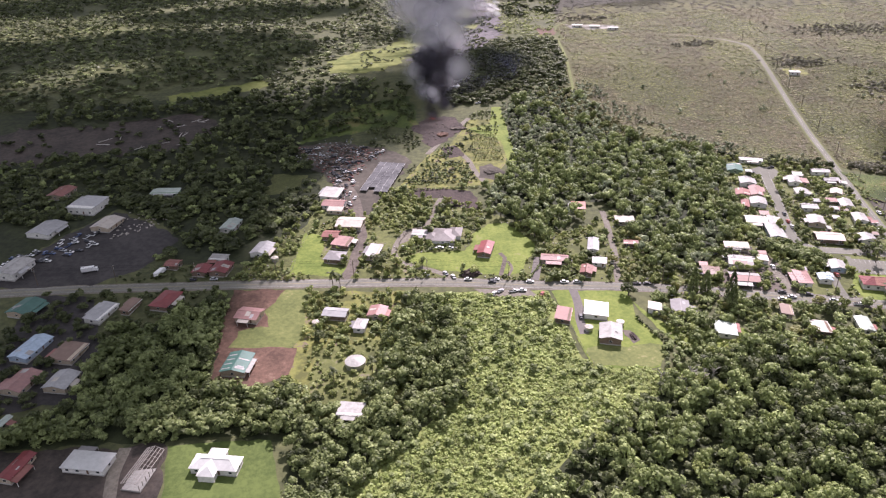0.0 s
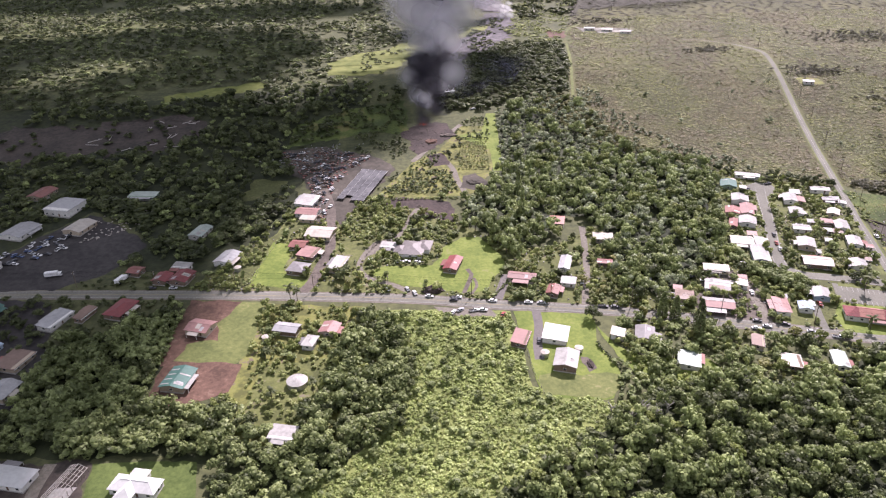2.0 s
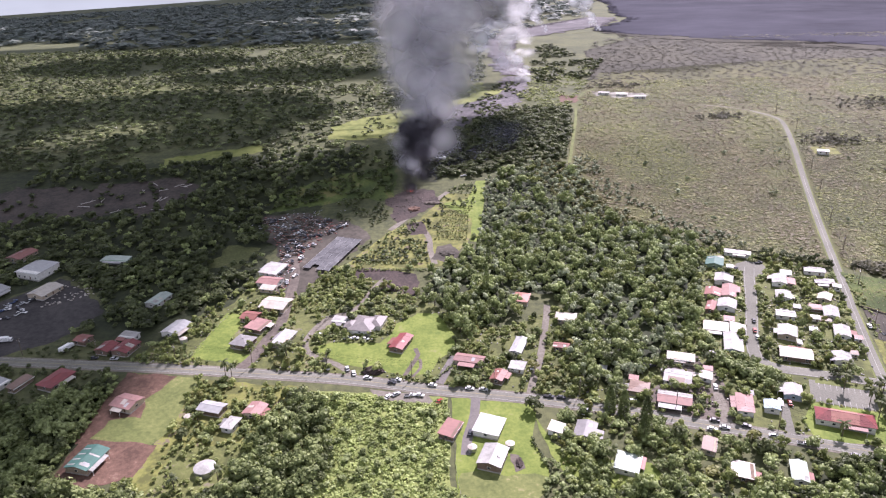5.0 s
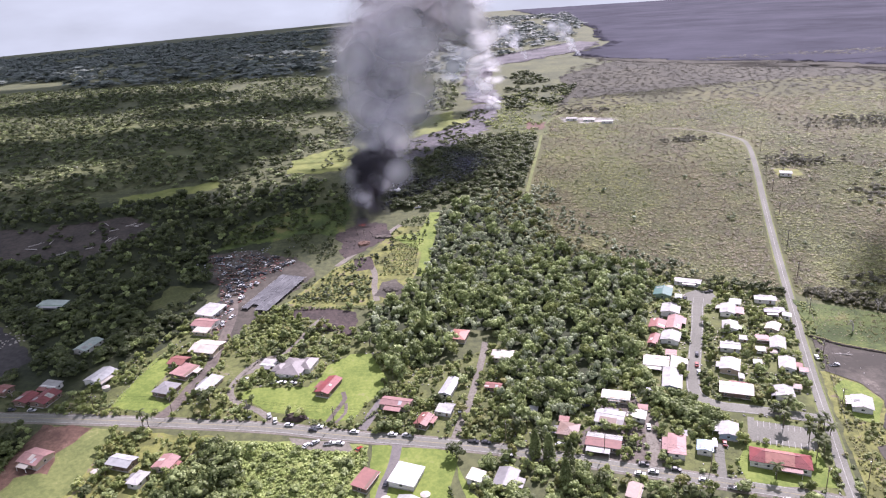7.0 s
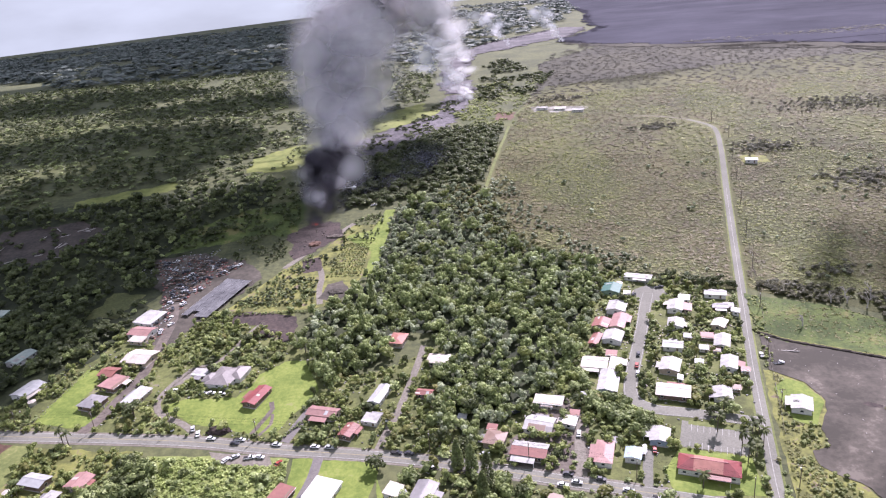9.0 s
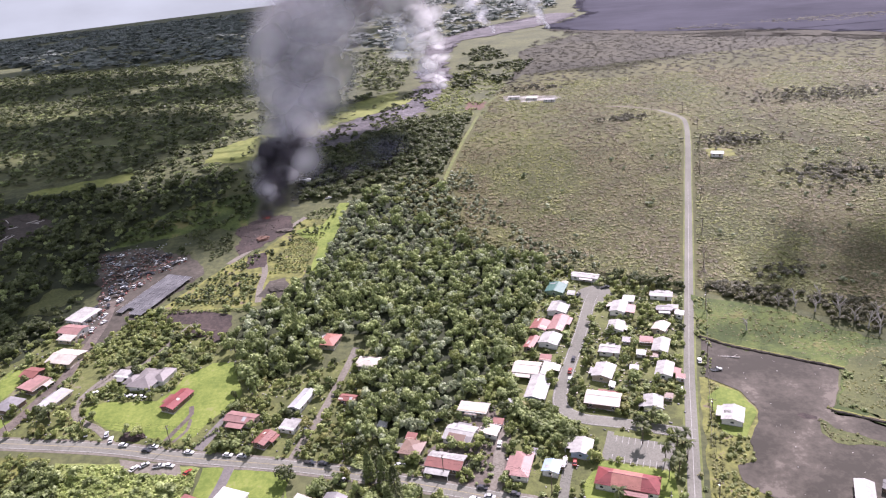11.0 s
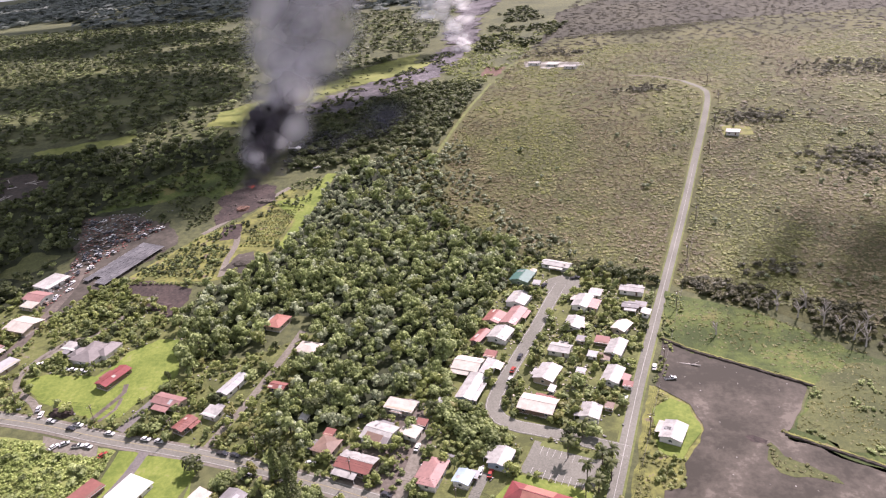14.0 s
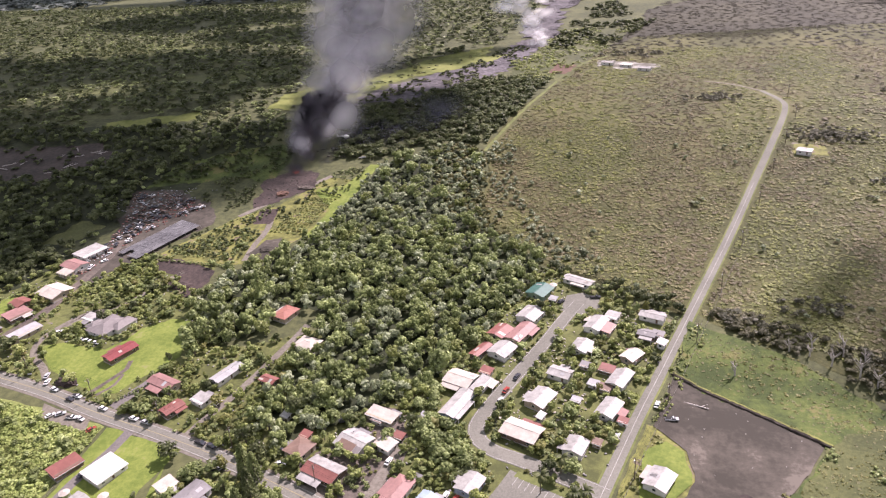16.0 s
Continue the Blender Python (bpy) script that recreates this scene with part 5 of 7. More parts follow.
def park(x, y, rot, paint="white", kind="car", label="", lift=0.16, tilt=(0, 0)):
    key = (kind, paint)
    m = pose(x, y, ground(x, y) + lift, tilt[0], tilt[1], rot)
    if key not in CARS:
        ob = CARS[key] = car(kind, paint)
        ob.matrix_world = m
    else:
        ob = copy_thing(CARS[key], m)
    what = "pickup truck" if kind == "pickup" else "car"
    return tagged(ob, label or f"{paint} {what} parked beside the road", "truck" if kind == "pickup" else "car", group="parked vehicles")


for x, y, rot, paint, kind in (
        (-37, 32, 120, "white", "car"), (-26, 31, 110, "silver", "car"), (-22, 27, 105, "white", "car"), (-14, 23, -10, "white", "car"),
        (1, 21, -10, "white", "pickup"), (-1, 18.5, -10, "dark", "car"), (20, 16, -10, "white", "car"), (39, 13, -10, "white", "car"), (46, 12, -10, "silver", "car"),
        (-2, 7, 60, "white", "car"), (2, 9, 40, "silver", "car"), (9, 8, 10, "white", "pickup"), (14, 8, -15, "white", "car"), (24, 3, 60, "red", "car"),
        (84, 5, -14, "dark", "car"), (78, 6, -14, "dark", "pickup"), (94, -6, 60, "silver", "pickup"), (150, -19, -16, "white", "car"), (153, -13, -16, "dark", "car"),
        (156, -18, -16, "silver", "car"), (187, -29, -18, "white", "pickup"), (206, -37, -18, "dark", "car"), (176, -24, -18, "silver", "car"), (166, -17, -18, "dark", "car"),
        (247, 43, 75, "white", "car"), (198, 62, 75, "red", "car"), (201, 72, 75, "dark", "car"), (197, 55, 75, "silver", "car"), (212, 135, 60, "dark", "car"),
        (229, 142, 10, "dark", "pickup"), (262, 65, 80, "white", "car"), (268, 58, 10, "silver", "pickup"), (188, 0, 80, "white", "car"), (192, -1, 80, "red", "car"),
        (161, 12, 80, "white", "car"), (162, 24, 80, "dark", "car"), (140, 26, 0, "white", "car"), (134, 30, 20, "dark", "car"), (156, 36, 60, "silver", "car"),
        (72, 30, 75, "white", "car"), (-48, 64, 60, "white", "car"), (-30, 60, 0, "silver", "car"), (-26, 60, 0, "white", "car"), (-20, 59, 0, "white", "car"),
        (39, -20, 80, "dark", "car"), (118, 2, 20, "silver", "car"), (-170, 44, 0, "dark", "car"), (-158, 43, 0, "silver", "car"), (35, 300, 20, "white", "pickup"), (40, 308, 30, "white", "car")):
    park(x, y, rot, paint, kind)
RJ = random.Random(11)
for k in range(46):
    row = k % 5
    x, y = -283 + row * 10 + RJ.uniform(-4, 4), 62 + row * 7 + (k // 5) * 2.8 + RJ.uniform(-3, 3)
    park(x, y, RJ.choice((-17, 73)) + RJ.uniform(-8, 8), RJ.choice(("white", "white", "silver", "dark", "blue")), RJ.choice(("car", "pickup")), "vehicle standing in the gravel yard", 0.1)
YARD = [(-124, 230), (-92, 234), (-52, 214), (-66, 192), (-76, 172), (-78, 150), (-74, 118), (-94, 122), (-92, 160), (-106, 196)]
k = 0
while k < 96:
    x, y = RJ.uniform(-124, -52), RJ.uniform(112, 234)
    if inside(YARD, [x], [y])[0] and abs(x + 79) + abs(y - 120) > 6:
        park(x, y, RJ.uniform(0, 360), RJ.choice(("white", "rusty", "rusty", "rusty", "silver", "dark", "dark", "dark")), RJ.choice(("car", "car", "pickup")),
             "stripped scrap car in the cinder yard", RJ.choice((0.05, 0.1, 0.8)), (RJ.uniform(-8, 8), RJ.uniform(-6, 6)))
        k += 1


def box_truck(x, y, rot):
    root = new("box_truck")
    root.matrix_world = pose(x, y, ground(x, y) + 0.1, 0, 0, rot)
    part("box_body", box(-4.5, 2.6, -1.25, 1.25, 1.0, 3.4, 0.06), CARPAINT["white"], root)
    part("cab", box(2.7, 4.6, -1.15, 1.15, 0.6, 2.6, 0.2), CARPAINT["white"], root)
    part("windscreen", box(4.1, 4.65, -1.0, 1.0, 1.6, 2.4), GLASS, root)
    part("chassis", box(-4.4, 4.4, -0.5, 0.5, 0.55, 0.98), TYRE, root)
    for px in (-3.2, -2.2, 3.5):
        for s in (-1, 1):
            part("wheel", tube((px, s * 0.9, 0.5), (px, s * 1.22, 0.5), 0.5, 0.5, 14), TYRE, root)
    return tagged(root, "white box truck parked beside the red houses", "truck")


box_truck(-190, 53, 70)
box_truck(-232, 62, 10)


# ---- poles, wires, fences, walls ----
def utility_pole(x, y, rot, high=11):
    root = new("utility_pole")
    root.matrix_world = pose(x, y, ground(x, y), 0, 0, rot)
    part("shaft", tube((0, 0, -0.8), (0, 0, high), 0.2, 0.13, 8), POLEWOOD, root)
    part("crossarm", box(-1.4, 1.4, -0.08, 0.08, high - 0.9, high - 0.7), POLEWOOD, root)
    for i in (-1.2, 0.4, 1.2):
        part("insulator", tube((i, 0, high - 0.7), (i, 0, high - 0.42), 0.07, 0.05, 6), TRIM, root)
    part("transformer", tube((0.34, 0, high - 2.6), (0.34, 0, high - 1.6), 0.26, 0.26, 10), METAL, root)
    return tagged(root, "wooden utility pole with a crossarm and transformer", "utility pole", group="utility poles")


def pole_line(pts, shift, every, high=11):
    line = smooth_line(pts)
    at, last, prev = [], None, 1e9
    run = every
    for i in range(1, len(line)):
        run += (line[i] - line[i - 1]).length
        if run >= every:
            run = 0
            d = (line[i] - line[i - 1]).normalized()
            n = Vector((-d.y, d.x, 0))
            p = line[i] + n * shift
            at.append((p, math.degrees(math.atan2(n.y, n.x))))
    for p, rot in at:
        utility_pole(p.x, p.y, rot, high)
    for k, (off, drop) in enumerate(((-1.2, 0.42), (0.4, 0.42), (1.2, 0.42), (0, 3.2))):
        bm = bmesh.new()
        for (p, ra), (q, rb) in zip(at, at[1:]):
            a = p + Vector((math.cos(radians(ra)), math.sin(radians(ra)), 0)) * off
            b = q + Vector((math.cos(radians(rb)), math.sin(radians(rb)), 0)) * off
            za, zb = ground(p.x, p.y) + high - drop, ground(q.x, q.y) + high - drop
            pts3 = []
            for j in range(9):
                u = j / 8
                c = a.lerp(b, u)
                pts3.append((c.x, c.y, za + (zb - za) * u - 4 * u * (1 - u) * 0.9))
            for s, e in zip(pts3, pts3[1:]):
                add_tube(bm, s, e, 0.025, 0.025, 3)
        tagged(new("power_line", bm_mesh("power_line", bm, WIRE)), "thin black overhead power line", "wire")


pole_line(MAIN[1:-2], 6.6, 42)
pole_line(ridge[1:12], -8.5, 46)


def fence(pts, label, every=4.0, high=1.3, mat=FENCEWOOD):
    line = smooth_line(pts, every)
    root = new("fence")
    for p in line:
        z = ground(p.x, p.y)
        part("post", box(p.x - 0.07, p.x + 0.07, p.y - 0.07, p.y + 0.07, z - 0.3, z + high), mat, root)
    for h in (0.5, high - 0.1):
        for a, b in zip(line, line[1:]):
            part("rail", tube((a.x, a.y, ground(a.x, a.y) + h), (b.x, b.y, ground(b.x, b.y) + h), 0.03, 0.03, 4), mat, root)
    return tagged(root, label, "fence")


fence([(250, 5), (262, 50), (276, 100), (290, 152), (307, 216)], "weathered roadside fence along the cinder lot", 5.0)
fence([(-150, 40), (-118, 41), (-112, 66), (-106, 92)], "weathered wooden fence round a lawn")
fence([(32, -28), (33, -45), (35, -58)], "weathered garden fence beside the meadow")


def earth_bank(pts, label, high=0.9, wide=2.6):
    """A long low bank: a bare soil face towards the lot and a grassed top."""
    rng = np.random.default_rng(5)
    line = smooth_line(pts, 1.5)
    body, top = bmesh.new(), bmesh.new()
    rows, tops = [], []
    for i, p in enumerate(line):
        q = line[min(i + 1, len(line) - 1)] - line[max(i - 1, 0)]
        side = Vector((q.y, -q.x, 0)).normalized()
        h = high * rng.uniform(0.7, 1.25)
        z = ground(p.x, p.y) + 0.3
        prof = ((wide * 0.5, -0.3), (wide * 0.36, h * 0.7), (wide * 0.1, h), (-wide * 0.3, h * 0.8), (-wide * 0.6, -0.3))
        row = []
        for u, dz in prof:
            u += rng.uniform(-0.2, 0.2)
            row.append(Vector((p.x + side.x * u, p.y + side.y * u, z + dz)))
        rows.append([body.verts.new(v) for v in row])
        tops.append([top.verts.new(v + Vector((0, 0, 0.05))) for v in row[2:]])
    for bm, grid in ((body, rows), (top, tops)):
        for a, b in zip(grid, grid[1:]):
            for k in range(len(a) - 1):
                bm.faces.new((a[k], b[k], b[k + 1], a[k + 1]))
        bmesh.ops.recalc_face_normals(bm, faces=bm.faces[:])
    ob = new("earth_bank", bm_mesh("earth_bank", body, DARK_SHADED_SOIL))
    tagged(ob, label, "bank", kind="structure")
    part("grass_top", top, GARDEN, ob, "rough yellow-green grass")
    return ob


def hedge(pts, label, mat, high=(1.2, 2.2), step=1.6, shapes="bush", wide=(1.8, 2.8)):
    line = smooth_line(pts, step)
    rng = np.random.default_rng(int(abs(pts[0][0] * 37 + pts[0][1] * 11)))
    X = np.array([p.x for p in line]) + rng.uniform(-0.35, 0.35, len(line)) * step
    Y = np.array([p.y for p in line]) + rng.uniform(-0.3, 0.3, len(line)) * step
    return stand("hedge", X, Y, shapes, mat, high, wide, label, "hedge", rng)


for pts, high in (([(268, 88), (298, 72), (327, 55)], 0.9), ([(307, 24), (323, 15), (345, 2)], 0.7)):
    earth_bank(pts, "low grassed earth bank along the cinder lot", high)
    hedge([(x - 0.5, y + 1.2) for x, y in pts], "tufts of yellow-green grass on the bank", LEAF_YELLOW, (0.6, 1.3), 1.1, "scrub", (1.2, 2.6))
hedge([(67, -24), (70, -34), (74, -48), (68, -65)], "dark clipped hedge along a lawn", LEAF_DARK)
hedge([(198, 50), (199, 36), (206, 32), (222, 27)], "dark clipped hedge at the street corner", LEAF_DARK, (0.8, 1.3))
hedge([(-48, 62), (-30, 63), (-10, 64)], "bushy hedge in front of a house", LEAF)
hedge([(22, 22), (30, 34), (34, 48)], "bushy hedge along a driveway", LEAF)
hedge([(-152, 44), (-136, 43), (-120, 42)], "dark roadside hedge", LEAF_DARK)
hedge([(-40, 142), (-20, 142), (0, 142), (12, 140)], "row of bushes above the excavation", LEAF)
for k in range(17):
    a = k / 16
    if k == 7:
        continue
    hedge([(15 + 5 * a, 188 + 48 * a), (37 + 2 * a, 187 + 48 * a)], "row of yellow-green garden crops", (LEAF_LIGHT, LEAF_YELLOW, LEAF)[k % 3], (0.6, 1.6), 1.8, "bush", (1.5, 2.8))
hedge([(17, 242), (28, 243), (41, 240)], "dark bushy hedge at the head of the plots", LEAF_DARK, (1.5, 3.0), 1.8, "bush", (2, 3.4))
hedge([(15, 209), (26, 209), (38, 208)], "dark strip of bushes between two plots", LEAF_DARK, (0.5, 1.2), 1.6, "bush", (1.2, 2))
for k in range(9):
    a = k / 8
    hedge([(-37 + 18 * a, 152 + 38 * a), (-12 + 15 * a, 150 + 36 * a)], "row of low garden crops", (LEAF, LEAF_LIGHT, LEAF_DARK)[k % 3], (0.6, 2.0), 2.6 + k % 2, "bush", (1.4, 3.2))
hedge([(-44, 160), (-34, 158), (-20, 154), (-8, 152)], "dark overgrown bank in the garden", LEAF_DARK, (1.0, 2.6), 1.7, "bush", (2, 3.6))
hedge([(-22, 196), (-12, 208), (-2, 222)], "bushes beside the farm track", LEAF, (0.8, 2.2), 2.4, "bush", (1.6, 3.2))
hedge([(24, 272), (36, 278), (44, 276)], "dark bushes in the grass", LEAF_DARK, (2, 4), 2.5, "bush", (2.5, 4))


def stripes(a, b, n, long, parent_label):
    """Stall lines from a to b, each long metres, square to the row."""
    a, b = Vector((*a, 0)), Vector((*b, 0))
    d = (b - a).normalized()
    q = Vector((-d.y, d.x, 0))
    lot = bpy.data.objects["parking_lot"]
    for i in range(n):
        p = a.lerp(b, i / (n - 1))
        bm = bmesh.new()
        vs = []
        for u, v in ((-0.09, 0), (0.09, 0), (0.09, long), (-0.09, long)):
            c = p + d * u + q * v
            vs.append(bm.verts.new((c.x, c.y, ground(c.x, c.y) + 0.16)))
        bm.faces.new(vs)
        part("stall_line", bm, PAINT_WHITE, lot)


stripes((207, -1), (229, -8), 10, 4.8, "")
stripes((211, 10.5), (231, 4), 9, 4.6, "")


# ---- palms, conifers, dead trees ----
def palm(x, y, high, label="tall coconut palm with drooping fronds"):
    root = new("palm_tree")
    root.matrix_world = pose(x, y, ground(x, y), 0, 0, (x * 37 + y * 11) % 360)
    bm = bmesh.new()
    pts = [Vector((0.25 * (i / 5) ** 2, 0, high * i / 5 - (0.5 if i == 0 else 0))) for i in range(6)]
    for i in range(5):
        add_tube(bm, pts[i], pts[i + 1], 0.24 - 0.02 * i, 0.22 - 0.02 * i, 7)
    part("trunk", bm, BARK, root)
    if "frond" not in CROWNS:
        bm = bmesh.new()
        rows = []
        for i in range(8):
            u = i / 7
            cx, cz = 3.4 * u, 0.9 * math.sin(u * 2.2) - 1.6 * u * u
            w = 0.55 * math.sin(math.pi * (0.12 + 0.86 * u)) + 0.04
            rows.append([bm.verts.new((cx, s * w, cz - abs(s) * 0.28 * w)) for s in (-1, 0, 1)])
        for p, q in zip(rows, rows[1:]):
            for j in (0, 1):
                bm.faces.new((p[j], p[j + 1], q[j + 1], q[j]))
        CROWNS["frond"] = bm_mesh("frond", bm, LEAF_PALM)
    for i in range(16):
        f = part("frond", CROWNS["frond"], LEAF_PALM, root)
        f.matrix_basis = pose(0.25, 0, high, 0, -35 + (i % 4) * 22, i * 137.5)
    return tagged(root, label, "palm", group="palms")


for x, y, h in ((222, 9, 9), (229, -2, 8), (228, -12, 9), (235, 3, 9), (239, 6, 8), (233, -8, 7), (238, -2, 9), (-70, -50, 7), (-64, -58, 7), (-88, -54, 6), (100, -40, 8),
                (-86, 24, 8), (-90, 26, 9), (206, -24, 7), (228, 20, 8)):
    palm(x, y, h)


def conifer(x, y, high, wide, label, mat):
    """A tall narrow conifer: a straight trunk ringed with short drooping boughs."""
    root = new("conifer")
    root.matrix_world = pose(x, y, ground(x, y))
    rng = np.random.default_rng(int(abs(x) * 10))
    part("trunk", tube((0, 0, -0.5), (0, 0, high), 0.3, 0.05, 7), BARK, root)
    n = 1300
    u = rng.uniform(0.04, 1, n)
    a = rng.uniform(0, math.tau, n)
    rad = wide / 2 * (1 - u) ** 0.5 * rng.uniform(0.55, 1.0, n)
    c = np.stack([rad * np.cos(a), rad * np.sin(a), u * high], -1)
    out = np.stack([np.cos(a), np.sin(a), np.full(n, -0.25)], -1)
    t = unit(out + rng.normal(size=(n, 3)) * 0.3)
    b = unit(np.cross(t, rng.normal(size=(n, 3))))
    s = rng.uniform(0.35, 0.7, (n, 1))
    V = np.stack([c - t * s, c - b * s * 0.5, c + t * s, c + b * s * 0.5], 1).reshape(-1, 3)
    f = np.arange(n)[:, None] * 4
    part("crown", mesh_np("crown", V, np.concatenate([f + np.array([[0, 1, 2]]), f + np.array([[0, 2, 3]])]), mat), mat, root)
    return tagged(root, label, "conifer")


for x, y, h, w in ((50, 110, 21, 5), (52, 141, 20, 5), (106, -5, 15, 6.5), (112, -7, 14, 6.5), (119, -21, 21, 8), (117, -27, 17, 7)):
    conifer(x, y, h, w, "tall narrow green conifer above the trees", LEAF_DARK if h > 19 and x > 60 else LEAF)


def dead_tree(x, y, high, seed, lean=0.0):
    rng = random.Random(seed)
    root = new("dead_tree")
    root.matrix_world = pose(x, y, ground(x, y), 0, lean, rng.uniform(0, 360))
    part("trunk", tube((0, 0, -0.5), (0.3, 0, high * 0.6), 0.42, 0.24, 6), DEADWOOD, root)
    for i in range(7):
        z = high * (0.25 + 0.05 * i)
        a, l = rng.uniform(0, 6.3), high * rng.uniform(0.3, 0.5)
        e = (0.2 + l * 0.55 * math.cos(a), l * 0.55 * math.sin(a), z + l * 0.75)
        limb = part("limb", tube((0.2, 0, z), e, 0.2, 0.09, 5), DEADWOOD, root)
        for j in range(2):
            b = a + rng.uniform(-0.9, 0.9)
            m = (0.2 + (e[0] - 0.2) * 0.6, e[1] * 0.6, z + (e[2] - z) * 0.6)
            part("twig", tube(m, (m[0] + l * 0.3 * math.cos(b), m[1] + l * 0.3 * math.sin(b), m[2] + l * 0.35), 0.1, 0.04, 4), DEADWOOD, limb)
    return tagged(root, "bare pale dead tree with forked limbs", "dead tree", group="dead trees")


for i, (x, y, h) in enumerate(((344, 98, 13), (354, 88, 13), (350, 94, 11), (358, 84, 12), (334, 104, 10), (318, 112, 9), (294, 92, 8), (340, 112, 12), (362, 96, 12), (348, 108, 9), (370, 88, 12), (328, 116, 9), (384, 78, 12), (372, 76, 10), (326, 110, 7), (74, -74, 10), (80, -77, 9), (70, -78, 8), (86, -74, 9), (62, -72, 7))):
    dead_tree(x, y, h, i, 8 if i % 2 else -6)


def fallen_log(x, y, rot, long):
    root = new("fallen_log")
    root.matrix_world = pose(x, y, ground(x, y) + 0.4, 0, 0, rot)
    part("stem", tube((-long / 2, 0, 0), (long / 2, 0, 0.2), 0.4, 0.22, 7), DEADWOOD, root)
    part("branch", tube((long * 0.15, 0, 0.1), (long * 0.4, long * 0.2, 0.8), 0.18, 0.08, 5), DEADWOOD, root)
    return tagged(root, "pale fallen log on the cleared ground", "log", group="logs")


fallen_log(278, 70, -14, 10)
for i in range(14):
    fallen_log(-250 + RJ.uniform(-34, 50), 268 + RJ.uniform(-26, 30), RJ.uniform(0, 180), RJ.uniform(6, 14))

# ---- heaps and rubble ----


def heap(name, x, y, rx, ry, high, mat, label, seed):
    bm = bmesh.new()
    bmesh.ops.create_icosphere(bm, subdivisions=4, radius=1)
    for v in bm.verts:
        p = v.co.copy()
        k = 1 + 0.35 * noise.noise(p * 2.3 + Vector((seed, 0, 0))) + 0.16 * noise.noise(p * 7 + Vector((0, seed, 0)))
        v.co = (p.x * rx * k, p.y * ry * k, max(-0.4, p.z * high * k))
    ob = tagged(new(name, bm_mesh(name, bm, mat)), label, "heap")
    ob.matrix_world = pose(x, y, ground(x, y))
    return ob


heap("soil_mound", -12, 29, 5.5, 3.4, 3.2, BURNT, "dark brown heap of soil and brush beside the road", 1.0)
heap("soil_mound", -4, 240, 5, 4, 1.6, RED_SOIL, "burnt brown heap of soil", 2.0)
heap("soil_mound", 10, 250, 7, 3, 1.5, BROWN_SOIL, "grey-brown heap of soil", 3.0)
heap("soil_mound", -10, 118, 9, 5, 1.6, BURNT, "dark bank of excavated earth", 4.0)
heap("soil_mound", 24, 166, 6, 5, 1.2, CINDER, "heap of dark volcanic cinder", 5.0)
heap("soil_mound", 60.5, -39, 1.6, 3.4, 0.9, BURNT, "brown earth heap on a lawn", 6.0)


def scrap(name, outline, n, size, mat, label, seed, lawns=True):
    """Small loose pieces strewn about, too many to count."""
    rng = np.random.default_rng(seed)
    xs, ys = [p[0] for p in outline], [p[1] for p in outline]
    X, Y = rng.uniform(min(xs), max(xs), n * 5), rng.uniform(min(ys), max(ys), n * 5)
    ok = inside(outline, X, Y)
    for line, half in BLOCKED:
        for px, py in line:
            ok &= (X - px) ** 2 + (Y - py) ** 2 > half ** 2
    if not lawns:
        for o in OPEN:
            ok &= ~inside(o, X, Y)
    X, Y = X[ok][:n], Y[ok][:n]
    cube = np.array([(a, b, c) for c in (-1, 1) for b in (-1, 1) for a in (-1, 1)], float)
    tri = np.array([(0, 2, 1), (1, 2, 3), (4, 5, 6), (5, 7, 6), (0, 1, 4), (1, 5, 4), (2, 6, 3), (3, 6, 7), (0, 4, 2), (2, 4, 6), (1, 3, 5), (3, 7, 5)])
    VV, TT = [], []
    for i, (x, y) in enumerate(zip(X, Y)):
        a = rng.uniform(0, math.tau)
        s = rng.uniform(0.3, 1.0, 3) * size
        v = cube * s * np.array([1, 0.7, 0.35]) * rng.uniform(0.8, 1.1, (8, 1))
        ca, sa = math.cos(a), math.sin(a)
        v = np.stack([v[:, 0] * ca - v[:, 1] * sa + x, v[:, 0] * sa + v[:, 1] * ca + y, v[:, 2] + ground(x, y) + 0.3], -1)
        VV.append(v)
        TT.append(tri + 8 * i)
    ob = new(name, mesh_np(name, np.concatenate(VV), np.concatenate(TT), mat))
    return tagged(ob, label, "scrap", kind="stuff")


scrap("scrap_metal", YARD, 110, 1.0, ROOF["grey"], "pale scrap metal strewn over the cinder yard", 1)
scrap("scrap_metal", YARD, 260, 0.9, ROOF["rust"], "rusty scrap strewn over the cinder yard", 2)
scrap("scrap_metal", [(-148, 222), (-97, 246), (-56, 240), (-76, 214), (-112, 200)], 80, 0.8, ROOF["grey"], "pale scrap scattered through rough grass", 3)
scrap("debris", [(-28, 258), (-10, 277), (10, 275), (16, 252), (-3, 226), (-16, 214)], 60, 0.7, STONE, "grey burnt debris on the cleared ground", 4)
scrap("debris", [(-232, 100), (-200, 116), (-190, 150), (-228, 150)], 110, 0.9, ROOF["cream"], "pale clutter behind the yard", 5)
scrap("yard_clutter", VILLAGE, 300, 0.6, ROOF["white"], "pale household clutter in the yards", 6, False)
scrap("yard_clutter", VILLAGE, 300, 0.7, ROOF["slate"], "dark household clutter in the yards", 7, False)
scrap("yard_clutter", [(240, 30), (247, 60), (266, 122), (196, 150), (176, 50), (200, 34)], 200, 0.7, ROOF["cream"], "household clutter between the houses", 8, False)
scrap("pale_stones", [(268, 82), (318, 56), (300, 24), (330, 0), (330, -50), (272, -40), (278, 30)], 36, 0.32, CONCRETE, "pale stones and scraps on the cinder lot", 12)
